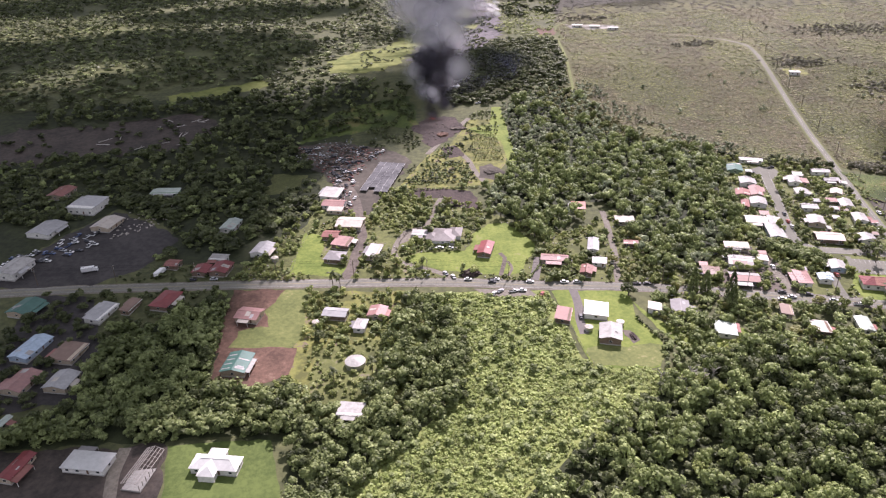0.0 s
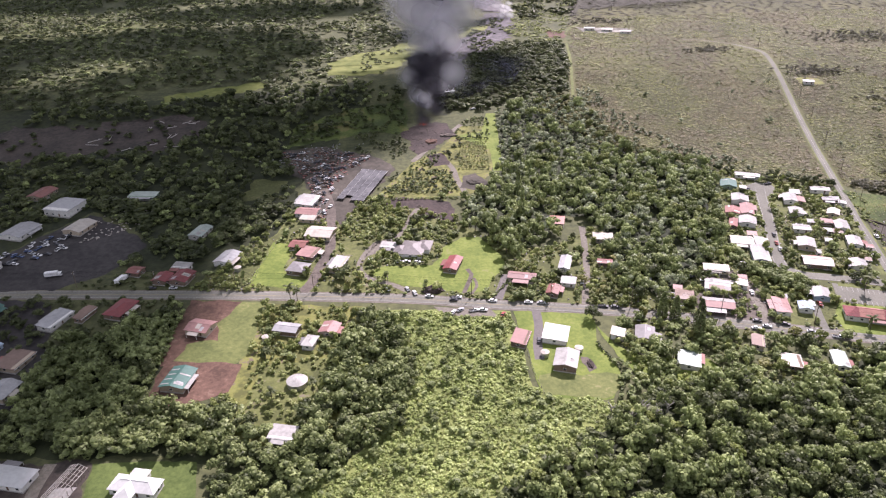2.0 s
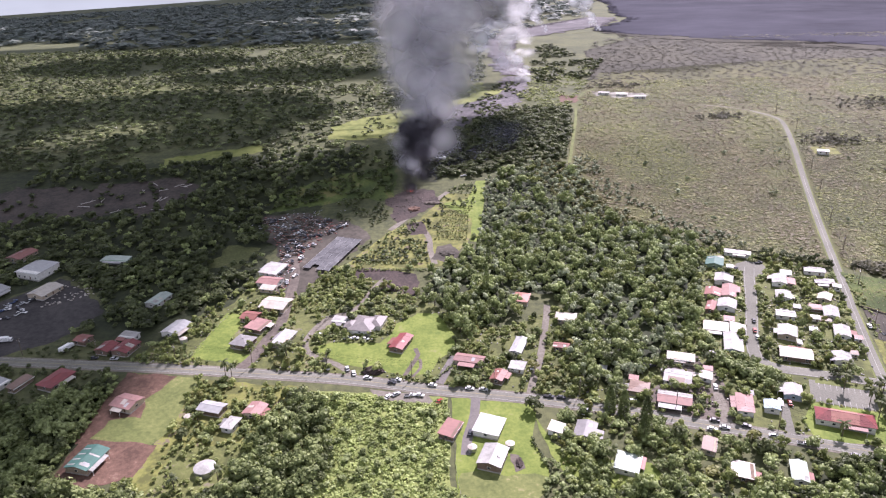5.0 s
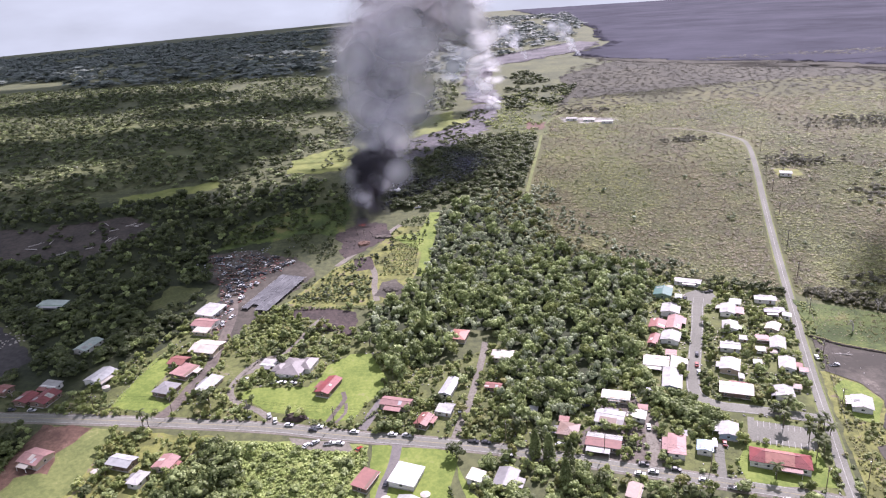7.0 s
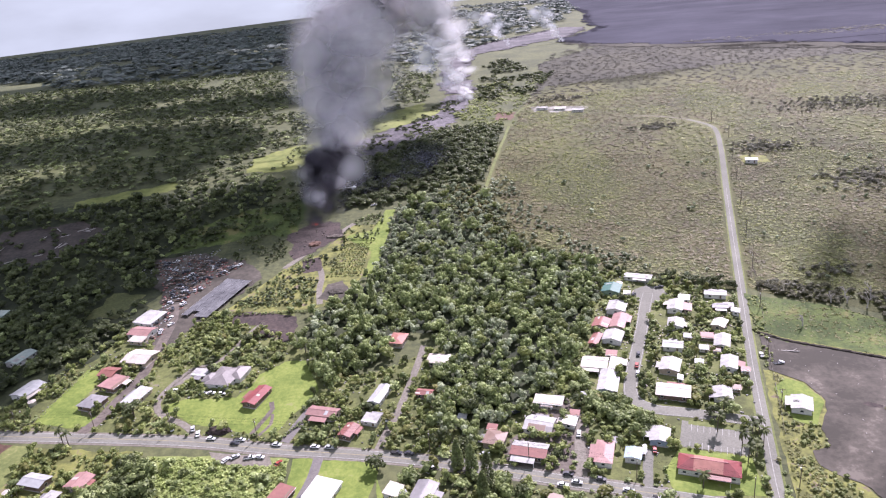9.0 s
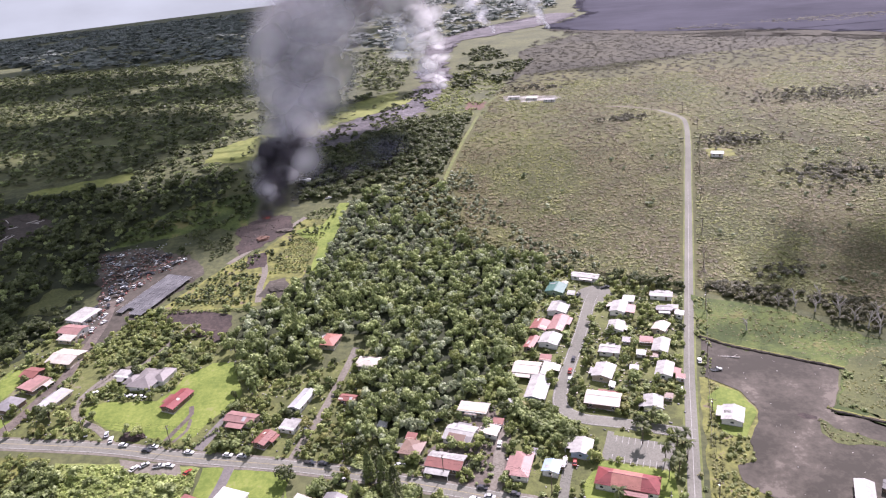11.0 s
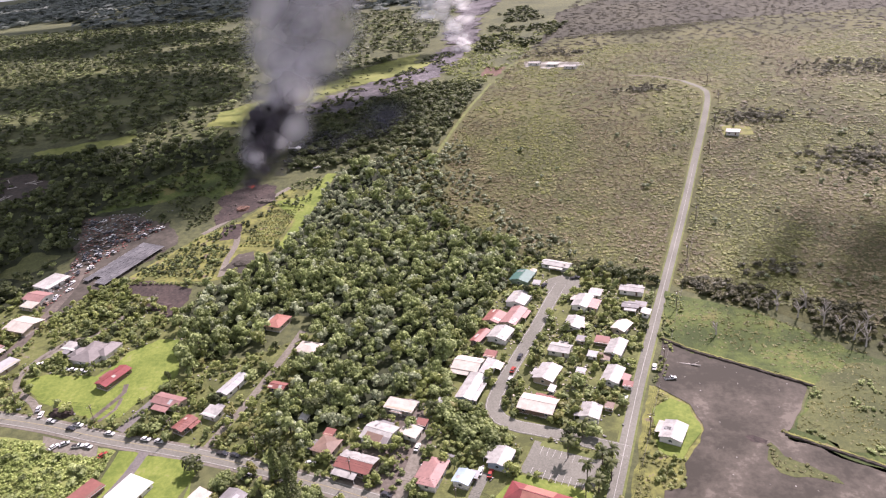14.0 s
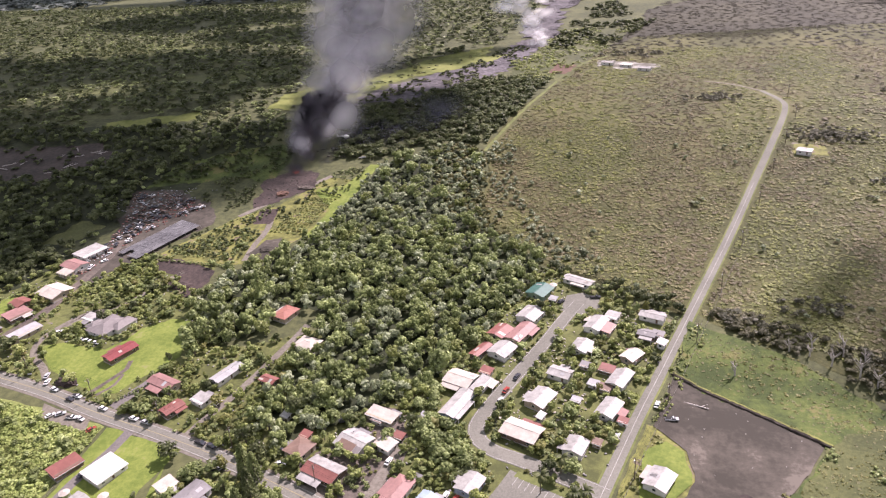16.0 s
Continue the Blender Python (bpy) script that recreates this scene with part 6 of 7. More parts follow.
scrap("lava_rubble", [(-9, 292), (-8, 400), (40, 430), (90, 508), (60, 400), (20, 300)], 200, 1.2, STONE, "dark broken lava rubble", 9)

# ---- helicopter over the smoke ----
PAINTW = CARPAINT["white"]
heli = new("helicopter")
heli.matrix_world = pose(18, 312, ground(18, 312) + 12, 0, 0, 20)
bm = bmesh.new()
bmesh.ops.create_uvsphere(bm, u_segments=16, v_segments=10, radius=1)
bmesh.ops.transform(bm, matrix=Matrix.Diagonal((2.4, 1.0, 1.1, 1)), verts=bm.verts[:])
part("cabin", bm, PAINTW, heli)
part("tail_boom", tube((-1.8, 0, 0.3), (-6.8, 0, 0.7), 0.35, 0.14, 8), PAINTW, heli)
part("tail_fin", box(-7.2, -6.4, -0.05, 0.05, 0.3, 2.0), PAINTW, heli)
part("rotor_mast", tube((0, 0, 0.9), (0, 0, 1.7), 0.14, 0.1, 8), METAL, heli)
for i in range(3):
    part("rotor_blade", box(0, 5.3, -0.12, 0.12, -0.02, 0.03), METAL, heli).matrix_basis = pose(0, 0, 1.7, 0, 0, 40 + 120 * i)
for s in (-1, 1):
    part("skid", tube((-1.6, s * 1.0, -1.5), (1.8, s * 1.0, -1.5), 0.07, 0.07, 6), METAL, heli)
    for px in (-0.9, 0.9):
        part("skid_strut", tube((px, s * 0.5, -0.8), (px, s * 1.0, -1.5), 0.05, 0.05, 5), METAL, heli)
tagged(heli, "small white helicopter hovering beside the smoke", "helicopter")


# ---- fire at the foot of the smoke ----
FLAME = bpy.data.materials.new("flame")
FLAME.use_nodes = True
em = FLAME.node_tree.nodes.new("ShaderNodeEmission")
em.inputs[0].default_value, em.inputs[1].default_value = (1.0, 0.14, 0.04, 1), 0.6
FLAME.node_tree.links.new(em.outputs[0], FLAME.node_tree.nodes["Material Output"].inputs[0])
bm = bmesh.new()
for i in range(6):
    x, y = RJ.uniform(-3.5, 3.5), RJ.uniform(-1.5, 1.5)
    add_tube(bm, (x, y, -0.2), (x + RJ.uniform(-0.5, 0.5), y + 0.2, RJ.uniform(0.8, 2.2)), RJ.uniform(0.25, 0.5), 0.03, 5)
fire = tagged(new("fire", bm_mesh("fire", bm, FLAME)), "orange flames at the foot of the smoke", "fire")
fire.matrix_world = pose(-9, 273, ground(-9, 273))


# ---- forests, scrub and garden plants ----
r = RNG


def woods(outline, big, small, tall, shapes, mats, label, gap=2.5, high=(9, 16), wide=(8, 15), low=(4, 9), narrow=(4.5, 8), bare=0.05):
    """Tall trees standing over a denser, lower canopy."""
    X, Y = spots(outline, big, r, gap=gap + 2, thin=0.12)
    stand("forest", X, Y, shapes[0], mats[0], (high[0] * tall, high[1] * tall), wide, label, "forest", r)
    X, Y = spots(outline, small, r, gap=gap, thin=bare, tscale=0.07)
    k = r.uniform(size=X.shape) < 0.6
    stand("forest", X[k], Y[k], shapes[1], mats[0], low, narrow, label, "forest", r)
    stand("forest", X[~k], Y[~k], shapes[1], mats[1], low, narrow, label + " with paler crowns", "forest", r)


FOREST_OLD = [(42, 178), (43, 196), (90, 206), (168, 198), (196, 172), (196, 150), (184, 118), (170, 70), (150, 46), (112, 8), (92, 20), (93, 90), (88, 104), (56, 72), (42, 68), (24, 90), (12, 104), (12, 136), (30, 150)]
FOREST_YOUNG = [(43, 196), (54, 292), (100, 326), (130, 320), (146, 232), (168, 198), (90, 206)]
woods(FOREST_OLD, 10.5, 5.2, 0.85, ("near", "mid"), (LEAF, LEAF_GREY), "dense green broadleaf forest", high=(8, 14), wide=(5, 11.5))
woods(FOREST_YOUNG, 9.0, 4.6, 0.5, ("mid", "mid"), (LEAF_GREY, LEAF), "young grey-green forest", wide=(4, 8), low=(2.5, 4.5), narrow=(3, 5.5))
X, Y = spots([(124, 326), (134, 350), (150, 330), (164, 262), (190, 214), (236, 172), (222, 164), (196, 172), (168, 198), (146, 232)], 4.4, r, gap=2, thin=0.35, tscale=0.05)
stand("forest", X, Y, "bush", LEAF_GREY, (1.5, 4), (2.5, 5), "grey-green saplings at the forest edge", "forest", r)
X, Y = spots([(100, 326), (132, 322), (148, 234), (172, 200), (150, 200), (118, 236), (96, 290)], 4.0, r, gap=1)
stand("forest", X, Y, "bush", LEAF_SCRUB, (2, 4.5), (3, 5.5), "olive brush at the forest edge", "forest", r)
X, Y = spots(FOREST, 34, r, gap=6)
stand("forest", X, Y, "near", LEAF, (11, 16), (10, 15), "broad old trees standing over the forest", "forest", r)
X, Y = spots(FOREST, 24, r, gap=5)
stand("forest", X, Y, "near", LEAF_LIGHT, (6, 11), (7, 11), "light green trees in the forest", "forest", r)
woods(FRONT_R, 10.0, 5.6, 0.9, ("near", "mid"), (LEAF, LEAF_DARK), "dense wet green forest", wide=(6, 14), bare=0.12)
X, Y = spots([(104, -60), (165, -64), (196, -40), (222, -46), (214, -66), (180, -90), (128, -155), (90, -150)], 12, r, gap=3)
stand("forest", X, Y, "near", LEAF_DARK, (8, 12), (9, 15), "tall dark trees behind the houses", "forest", r)
X, Y = spots(FRONT_R, 19, r, gap=5, thin=0.4)
stand("forest", X, Y, "near", LEAF_LIGHT, (5, 9), (6, 10), "light green trees at the forest edge", "forest", r)
woods(FRONT_L, 9.5, 5.2, 0.8, ("near", "mid"), (LEAF, LEAF_DARK), "dense green trees between houses", gap=2.4, narrow=(5, 9))
X, Y = spots([(-256, 38), (-206, 34), (-198, -8), (-204, -56), (-256, -64)], 6.5, r, gap=1.2, clear=False, thin=0.15)
stand("forest", X, Y, "mid", LEAF_DARK, (3, 7), (5, 9), "dark trees between the houses", "trees", r)
X, Y = spots(SOUTH_YARDS, 9, r, gap=2, thin=0.2)
stand("forest", X, Y, "near", LEAF, (4, 9), (6, 10), "leafy trees between the houses", "trees", r)
X, Y = spots([(-205, 40), (-150, 33), (-152, 8), (-176, 4), (-204, -6)], 4.2, r, gap=0.8, clear=False, thin=0.1)
stand("undergrowth", X, Y, "bush", LEAF_DARK, (1, 3.6), (2.5, 5), "dark bushes between the houses", "bushes", r)
X, Y = spots([(-230, 44), (-200, 42), (-150, 38), (-150, 60), (-190, 62), (-214, 54)], 4.6, r, gap=1.2, clear=False, thin=0.3)
stand("undergrowth", X, Y, "bush", LEAF_DARK, (1, 3.6), (2.5, 5), "dark bushes beside the road", "bushes", r)
LEFT_YARD = [(-232, 186), (-345, 190), (-330, 140), (-266, 116), (-240, 146), (-202, 116), (-190, 96), (-202, 64), (-186, 72), (-172, 76), (-150, 74), (-120, 100), (-106, 140), (-150, 150)]
woods(LEFT_YARD, 10, 6, 0.55, ("mid", "mid"), (LEAF_DARK, LEAF), "dark green trees behind the yards", gap=2, low=(2, 5), narrow=(4, 7))
woods(LEFT_NEAR, 13, 8.5, 0.7, ("mid", "far"), (LEAF_DARK, LEAF), "dark green woodland", gap=3, low=(3, 7), narrow=(5, 9))
woods(DARKWOOD, 9.5, 6.5, 0.5, ("mid", "far"), (LEAF_DARK, LEAF_DARK), "dark wood behind the smoke", low=(3, 6), narrow=(5, 9))
X, Y = spots(LEFT_FAR, 10.6, r, thin=0.1, tscale=0.014)
k = r.uniform(size=X.shape) < 0.6
stand("forest", X[k], Y[k], "low", LEAF_DARK, (3, 8), (7, 15), "distant dark green woodland", "forest", r)
stand("forest", X[~k], Y[~k], "low", LEAF, (2, 5), (6, 12), "distant light green bushland", "forest", r)
LEFT_WEST = [(-400, 330), (-660, 720), (-880, 1100), (-1100, 1100), (-1700, 1330), (-1400, 800), (-900, 480), (-600, 330)]
X, Y = spots(LEFT_WEST, 15, np.random.default_rng(31), thin=0.15, tscale=0.014)
stand("forest", X, Y, "low", LEAF_DARK, (3, 8), (10, 20), "distant dark green woodland", "forest", np.random.default_rng(32))
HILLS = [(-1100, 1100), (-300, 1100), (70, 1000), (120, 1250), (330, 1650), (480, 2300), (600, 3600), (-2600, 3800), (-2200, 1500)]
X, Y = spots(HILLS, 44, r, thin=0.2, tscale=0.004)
stand("forest", X, Y, "scrub", LEAF_HILL_HAZED, (6, 16), (30, 62), "distant hillside woodland with haze in its leaf colour", "forest", r)
X, Y = spots(RIGHT_FAR, 9, r, thin=0.5, tscale=0.02)
stand("forest", X, Y, "far", LEAF_DARK, (3, 7), (7, 14), "distant green bushland", "forest", r)
for outline, step, high, wide in ((SCRUB_NEAR, 2.5, (0.25, 0.9), (1.9, 4.6)), (SCRUB_MID, 4.5, (0.3, 1.1), (3.2, 7.0))):
    X, Y = spots(outline, step, r, gap=3.0)
    f = np.array([noise.noise(Vector((x * 0.017, y * 0.014, 7))) + 0.6 * noise.noise(Vector((x * 0.055, y * 0.05, 2))) for x, y in zip(X, Y)])
    f += r.uniform(-0.28, 0.28, f.shape)
    for k, m, label in ((f < -0.14, LEAF_SCRUB_BROWN, "low dry brown scrub bushes"), (f > 0.12, LEAF_SCRUB_GREEN, "low yellow-green scrub bushes"),
                        ((f >= -0.14) & (f <= 0.12), LEAF_SCRUB, "low olive scrub bushes")):
        stand("scrub", X[k], Y[k], "scrub", m, high, wide, label, "scrub", r)
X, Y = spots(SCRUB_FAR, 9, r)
stand("scrub", X, Y, "scrub", LEAF_FAR_SCRUB_SHADED, (0.4, 1.3), (4.5, 10), "distant low scrub with cloud shade in its colour", "scrub", r)
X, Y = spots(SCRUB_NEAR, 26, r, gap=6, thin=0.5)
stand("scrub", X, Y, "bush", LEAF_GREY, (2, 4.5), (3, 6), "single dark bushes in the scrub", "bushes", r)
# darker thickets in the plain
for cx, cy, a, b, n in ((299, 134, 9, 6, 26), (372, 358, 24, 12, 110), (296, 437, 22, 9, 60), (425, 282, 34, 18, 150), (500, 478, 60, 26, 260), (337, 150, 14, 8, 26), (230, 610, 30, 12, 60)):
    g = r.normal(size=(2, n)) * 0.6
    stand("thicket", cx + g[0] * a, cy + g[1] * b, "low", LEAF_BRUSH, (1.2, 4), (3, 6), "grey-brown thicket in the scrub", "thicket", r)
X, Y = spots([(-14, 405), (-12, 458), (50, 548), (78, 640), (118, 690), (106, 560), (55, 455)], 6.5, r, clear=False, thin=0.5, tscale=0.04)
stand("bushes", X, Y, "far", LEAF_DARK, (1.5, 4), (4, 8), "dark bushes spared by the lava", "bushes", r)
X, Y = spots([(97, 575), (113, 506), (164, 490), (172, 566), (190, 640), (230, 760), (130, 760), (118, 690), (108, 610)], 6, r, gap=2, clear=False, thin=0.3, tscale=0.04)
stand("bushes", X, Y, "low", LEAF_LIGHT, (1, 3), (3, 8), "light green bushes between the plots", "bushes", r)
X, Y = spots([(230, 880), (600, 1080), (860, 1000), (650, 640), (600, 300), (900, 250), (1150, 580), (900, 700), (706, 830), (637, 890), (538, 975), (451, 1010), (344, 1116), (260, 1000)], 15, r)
stand("scrub", X, Y, "scrub", LEAF_FAR_SCRUB_SHADED, (0.4, 1.1), (8, 16), "distant low scrub with cloud shade in its colour", "scrub", r)
X, Y = spots([(-102, 436), (-96, 392), (-46, 396), (-28, 420), (-14, 470), (18, 530), (60, 600), (0, 594), (-34, 500)], 9, r, clear=False, thin=0.65, tscale=0.03)
stand("bushes", X, Y, "low", LEAF_DARK, (1, 3), (3, 7), "dark bushes scattered over the pasture", "bushes", r)
X, Y = spots([(-62, 88), (-36, 92), (-28, 112), (-30, 128), (-44, 142), (-64, 128)], 2.8, r, gap=0.5, thin=0.25, tscale=0.08)
stand("bushes", X, Y, "bush", LEAF_LIGHT, (0.8, 2.8), (2, 4.5), "light green bushes round the excavation", "bushes", r)
X, Y = spots([(-34, 86), (-6, 90), (0, 98), (-16, 108), (-30, 124)], 3.2, r, gap=0.5, thin=0.2, tscale=0.08)
stand("bushes", X, Y, "bush", LEAF, (1, 3.4), (2.5, 5), "leafy bushes behind the grey house", "bushes", r)
X, Y = spots(BELT, 4.2, r, gap=2)
stand("hedge", X, Y, "mid", LEAF_DARK, (4, 7), (5, 7), "dark trees behind the houses", "trees", r)
X, Y = spots(GROVE, 3.6, r, gap=3, clear=False, thin=0.2, tscale=0.05)
stand("grove", X, Y, "bush", LEAF_THICKET, (1.5, 4.5), (3, 6.5), "grey-brown thicket at the field's edge", "thicket", r)
X, Y = spots(MEADOW, 1.55, r, gap=1, thin=0.06, tscale=0.12)
k = r.uniform(size=X.shape) < 0.75
stand("shrubs", X[k], Y[k], "scrub", LEAF_MEADOW, (0.5, 1.7), (1.6, 3.3), "light green meadow shrubs and cane", "shrubs", r)
stand("shrubs", X[~k], Y[~k], "scrub", LEAF_LIGHT, (0.6, 1.8), (1.2, 2.6), "light green meadow shrubs", "shrubs", r)
X, Y = spots(MEADOW, 7, r, gap=2, thin=0.45, tscale=0.05)
stand("shrubs", X, Y, "bush", LEAF, (1.5, 4.0), (3, 6.5), "leafy bushes standing in the meadow", "shrubs", r)
X, Y = spots(MEADOW, 17, r, gap=3)
stand("shrubs", X, Y, "near", LEAF, (2.5, 5.5), (3.5, 7), "darker trees standing in the meadow", "trees", r)
LABELS = {"leaf_green": "leafy mid-green tree in a yard", "leaf_light": "light green tree in a yard",
          "leaf_yellow": "yellow-green tree in a garden", "leaf_dark": "dark green tree in a yard"}
yard = []
for outline, step, gap in ((SOUTH_YARDS, 5.6, 1.2), (WEST_YARDS, 5.2, 1.0), (VILLAGE, 5.4, 0.6)):
    X, Y = spots(outline, step, r, gap=gap, thin=0.2, tscale=0.06)
    yard += list(zip(X, Y))
    X, Y = spots(outline, 3.1, r, gap=0.4, thin=0.3, tscale=0.06)
    k = r.uniform(size=X.shape) < 0.6
    stand("undergrowth", X[k], Y[k], "bush", LEAF, (0.7, 3.0), (1.8, 4.4), "leafy green garden bushes", "bushes", r)
    stand("undergrowth", X[~k], Y[~k], "bush", LEAF_YELLOW, (0.6, 2.0), (1.6, 3.4), "yellow-green garden bushes", "bushes", r)
yard = [yard[i] for i in r.permutation(len(yard))]
for x, y in yard[:280]:
    m = (LEAF, LEAF_LIGHT, LEAF_YELLOW, LEAF_DARK)[int(r.choice(4, p=(0.45, 0.27, 0.13, 0.15)))]
    tree(x, y, r.uniform(2.5, 8), r.uniform(3.5, 9), m, LABELS[m.name], r, "mid")
rest = np.array(yard[280:]).reshape(-1, 2)
stand("garden_trees", rest[:, 0], rest[:, 1], "mid", LEAF_LIGHT, (2, 6.5), (3, 6.5), "small leafy trees between the houses", "trees", r)
FIELD = [(276, 124), (312, 106), (368, 66), (400, 44), (345, 8), (314, 28), (334, 58), (276, 90)]
X, Y = spots([(260, 52), (272, 128), (284, 122), (276, 92), (266, 60)], 2.2, r, gap=0.6, clear=False, thin=0.3, tscale=0.08)
stand("bushes", X, Y, "bush", LEAF_LIGHT, (0.4, 1.8), (1.2, 3.2), "light green bushes beside the field", "bushes", r)
X, Y = spots([(-104, 20), (-48, 12), (-36, -8), (-30, -40), (-36, -66), (-60, -82), (-96, -76), (-102, -56)], 3.2, r, gap=0.8, clear=False, thin=0.4, tscale=0.08)
stand("undergrowth", X, Y, "bush", LEAF_LIGHT, (0.8, 3.0), (2, 4.4), "light green bushes round the water tank", "bushes", r)
X, Y = spots(FIELD, 2.0, r, gap=1.5, clear=False, thin=0.2, tscale=0.05)
stand("grass_tufts", X, Y, "scrub", LEAF_SCRUB, (0.2, 0.6), (0.8, 2.2), "olive tufts of tall grass", "grass", r)
X, Y = [], []
for k in range(7):
    q = r.uniform(0, 1, 70 - 6 * k) ** (0.8 + 0.2 * (k % 3))
    X.append(284 + 66 * q + 2.5 * k + r.normal(0, 1.5, q.size))
    Y.append(94 - 36 * q + 3.6 * k + 2.5 * np.sin(q * 9 + k) + r.normal(0, 0.8, q.size))
X, Y = np.concatenate(X), np.concatenate(Y)
stand("grass_tufts", X, Y, "scrub", LEAF_YELLOW, (0.3, 0.8), (1.0, 2.6), "yellow-green tufts of tall grass", "grass", r)
PLOTS = [(-40, 150), (-26, 186), (-2, 218), (10, 196), (8, 150), (-14, 144)]
ROADSIDE = [(242, -40), (251, 5), (262, 48), (268, 38), (278, 20), (268, -8), (262, -50), (250, -60)]
X, Y = spots(ROADSIDE, 2.6, r, gap=1.2, thin=0.3, tscale=0.09)
stand("bushes", X, Y, "bush", LEAF_LIGHT, (0.6, 2.6), (1.8, 4.0), "light green roadside bushes", "bushes", r)
X, Y = spots([(236, -58), (242, -26), (250, 10), (262, 50), (268, 40), (260, 8), (264, -8), (256, -12), (262, -50)], 1.6, r, gap=0.6, thin=0.3, tscale=0.1)
stand("grass_tufts", X, Y, "scrub", LEAF_YELLOW, (0.3, 0.9), (0.9, 2.2), "tussocks of roadside grass", "grass", r)
X, Y = spots(PLOTS, 3.6, r, gap=0.5, clear=False, thin=0.62, tscale=0.07)
stand("garden_plants", X, Y, "bush", LEAF, (0.8, 3.5), (2, 4.5), "garden bushes and young fruit trees", "bushes", r)
X, Y = spots([(-46, 152), (-34, 184), (-14, 194), (0, 216), (14, 236), (20, 250), (16, 190), (12, 150)], 3.4, r, gap=0.4, clear=False, thin=0.55, tscale=0.11)
stand("garden_plants", X, Y, "bush", LEAF_DARK, (0.8, 3.0), (2, 4.6), "dark bushes among the garden plots", "bushes", r)
X, Y = spots([(18, 240), (44, 246), (46, 290), (30, 282), (14, 262)], 3.6, r, gap=0.4, clear=False, thin=0.4, tscale=0.11)
stand("garden_plants", X, Y, "bush", LEAF, (0.8, 3.0), (2, 4.2), "leafy bushes at the head of the garden", "bushes", r)
X, Y = spots([(326, 54), (312, 27), (330, 16), (350, 6), (420, -16), (420, 38), (372, 66)], 2.6, r, gap=0.4, clear=False, thin=0.82, tscale=0.09)
stand("bushes", X, Y, "bush", LEAF, (0.5, 2.2), (1.2, 3.4), "leafy bushes in the rough field", "bushes", r)
X, Y = spots([(326, 54), (312, 27), (330, 16), (350, 6), (420, -16), (420, 38), (372, 66)], 1.7, r, gap=0.4, clear=False, thin=0.35, tscale=0.12)
stand("grass_tufts", X, Y, "scrub", LEAF_YELLOW, (0.3, 0.9), (0.9, 2.2), "yellow-green tussocks in the rough field", "grass", r)
PADDOCK = [(-118, 242), (-60, 264), (-24, 258), (-26, 322), (-70, 308), (-116, 280)]
X, Y = spots(PADDOCK, 4.8, r, gap=0.5, clear=False, thin=0.3, tscale=0.04)
stand("bushes", X, Y, "bush", LEAF_DARK, (1.5, 4.5), (3, 6.5), "dark bushes scattered over the pasture", "bushes", r)
CLEARING = [(-400, 290), (-281, 298), (-222, 308), (-190, 282), (-222, 242), (-286, 238), (-400, 220)]
X, Y = spots(CLEARING, 10, r, gap=0.5, clear=False, thin=0.6, tscale=0.04)
stand("bushes", X, Y, "far", LEAF_DARK, (1.5, 4.5), (4, 9), "dark bushes on the cleared ground", "bushes", r)
NEAR_LAND = [(-240, -130), (-104, -152), (130, -157), (220, -70), (300, -130), (360, -330), (-250, -430)]
X, Y = spots(NEAR_LAND, 26, r, gap=2)
stand("forest", X, Y, "far", LEAF, (4, 10), (8, 16), "green woodland on the lower slope", "forest", r)
X, Y = spots([(64, -66), (72, -48), (69, -32), (80, -44), (92, -58), (84, -66)], 3.6, r, gap=0.6, clear=False)
stand("bushes", X, Y, "bush", LEAF, (1.5, 4), (3, 6), "leafy bushes below the lawn", "bushes", r)
X, Y = spots([(-150, -50), (-134, -57), (-107, -48), (-98, -60), (-112, -76), (-150, -70)], 3.3, r, gap=0.6, clear=False)
stand("bushes", X, Y, "bush", LEAF_LIGHT, (1.5, 4.5), (3, 6), "light green bushes round the red soil yard", "bushes", r)
X, Y = spots([(-150, 26), (-145, 28), (-146, -20), (-148, -48), (-153, -48), (-152, -10)], 3.2, r, gap=0.6, clear=False)
stand("bushes", X, Y, "bush", LEAF, (2, 5), (3, 6), "leafy bushes beside the red soil yard", "bushes", r)
# FRONT_R takes the dark leaf colour to paint shade between its crowns.
for outline, m in ((FRONT_R, LEAF_DARK), (FRONT_L, LEAF)):
    X, Y = spots(outline, 5.2, r, gap=1.2)
    stand("undergrowth", X, Y, "bush", m, (2, 5), (4, 7.5), "leafy bushes filling the gaps under the trees", "bushes", r)
X, Y = spots([(299, 18), (303, 12), (312, 6), (319, -2), (308, 1), (300, 3), (297, 9)], 1.9, r, gap=0.3, clear=False, thin=0.25, tscale=0.2)
stand("bushes", X, Y, "bush", LEAF_SCRUB, (0.3, 1.2), (1.0, 2.4), "low olive bushes on the cinder lot", "bushes", r)
for outline, step, shape, hh, ww in (([(156, 62), (168, 62), (172, 48), (184, 34), (192, 24), (194, 14), (188, 8), (178, 14), (168, 26), (162, 42)], 5.6, "near", (4.5, 8.5), (6.5, 10)),
                                    ([(157, -10), (164, -12), (167, 16), (161, 20)], 4.2, "mid", (2.5, 5), (3.5, 6)),
                                    ([(104, 24), (118, 22), (130, 40), (126, 56), (108, 50)], 6.5, "near", (5, 9), (6, 10))):
    X, Y = spots(outline, step, r, gap=0.3, clear=False)
    stand("garden_trees", X, Y, shape, LEAF, hh, ww, "dense leafy trees round the old houses", "trees", r)
X, Y = spots([(-62, 224), (-32, 212), (-22, 228), (-34, 262), (-68, 260)], 3.6, r, gap=0.4, clear=False, thin=0.5, tscale=0.06)
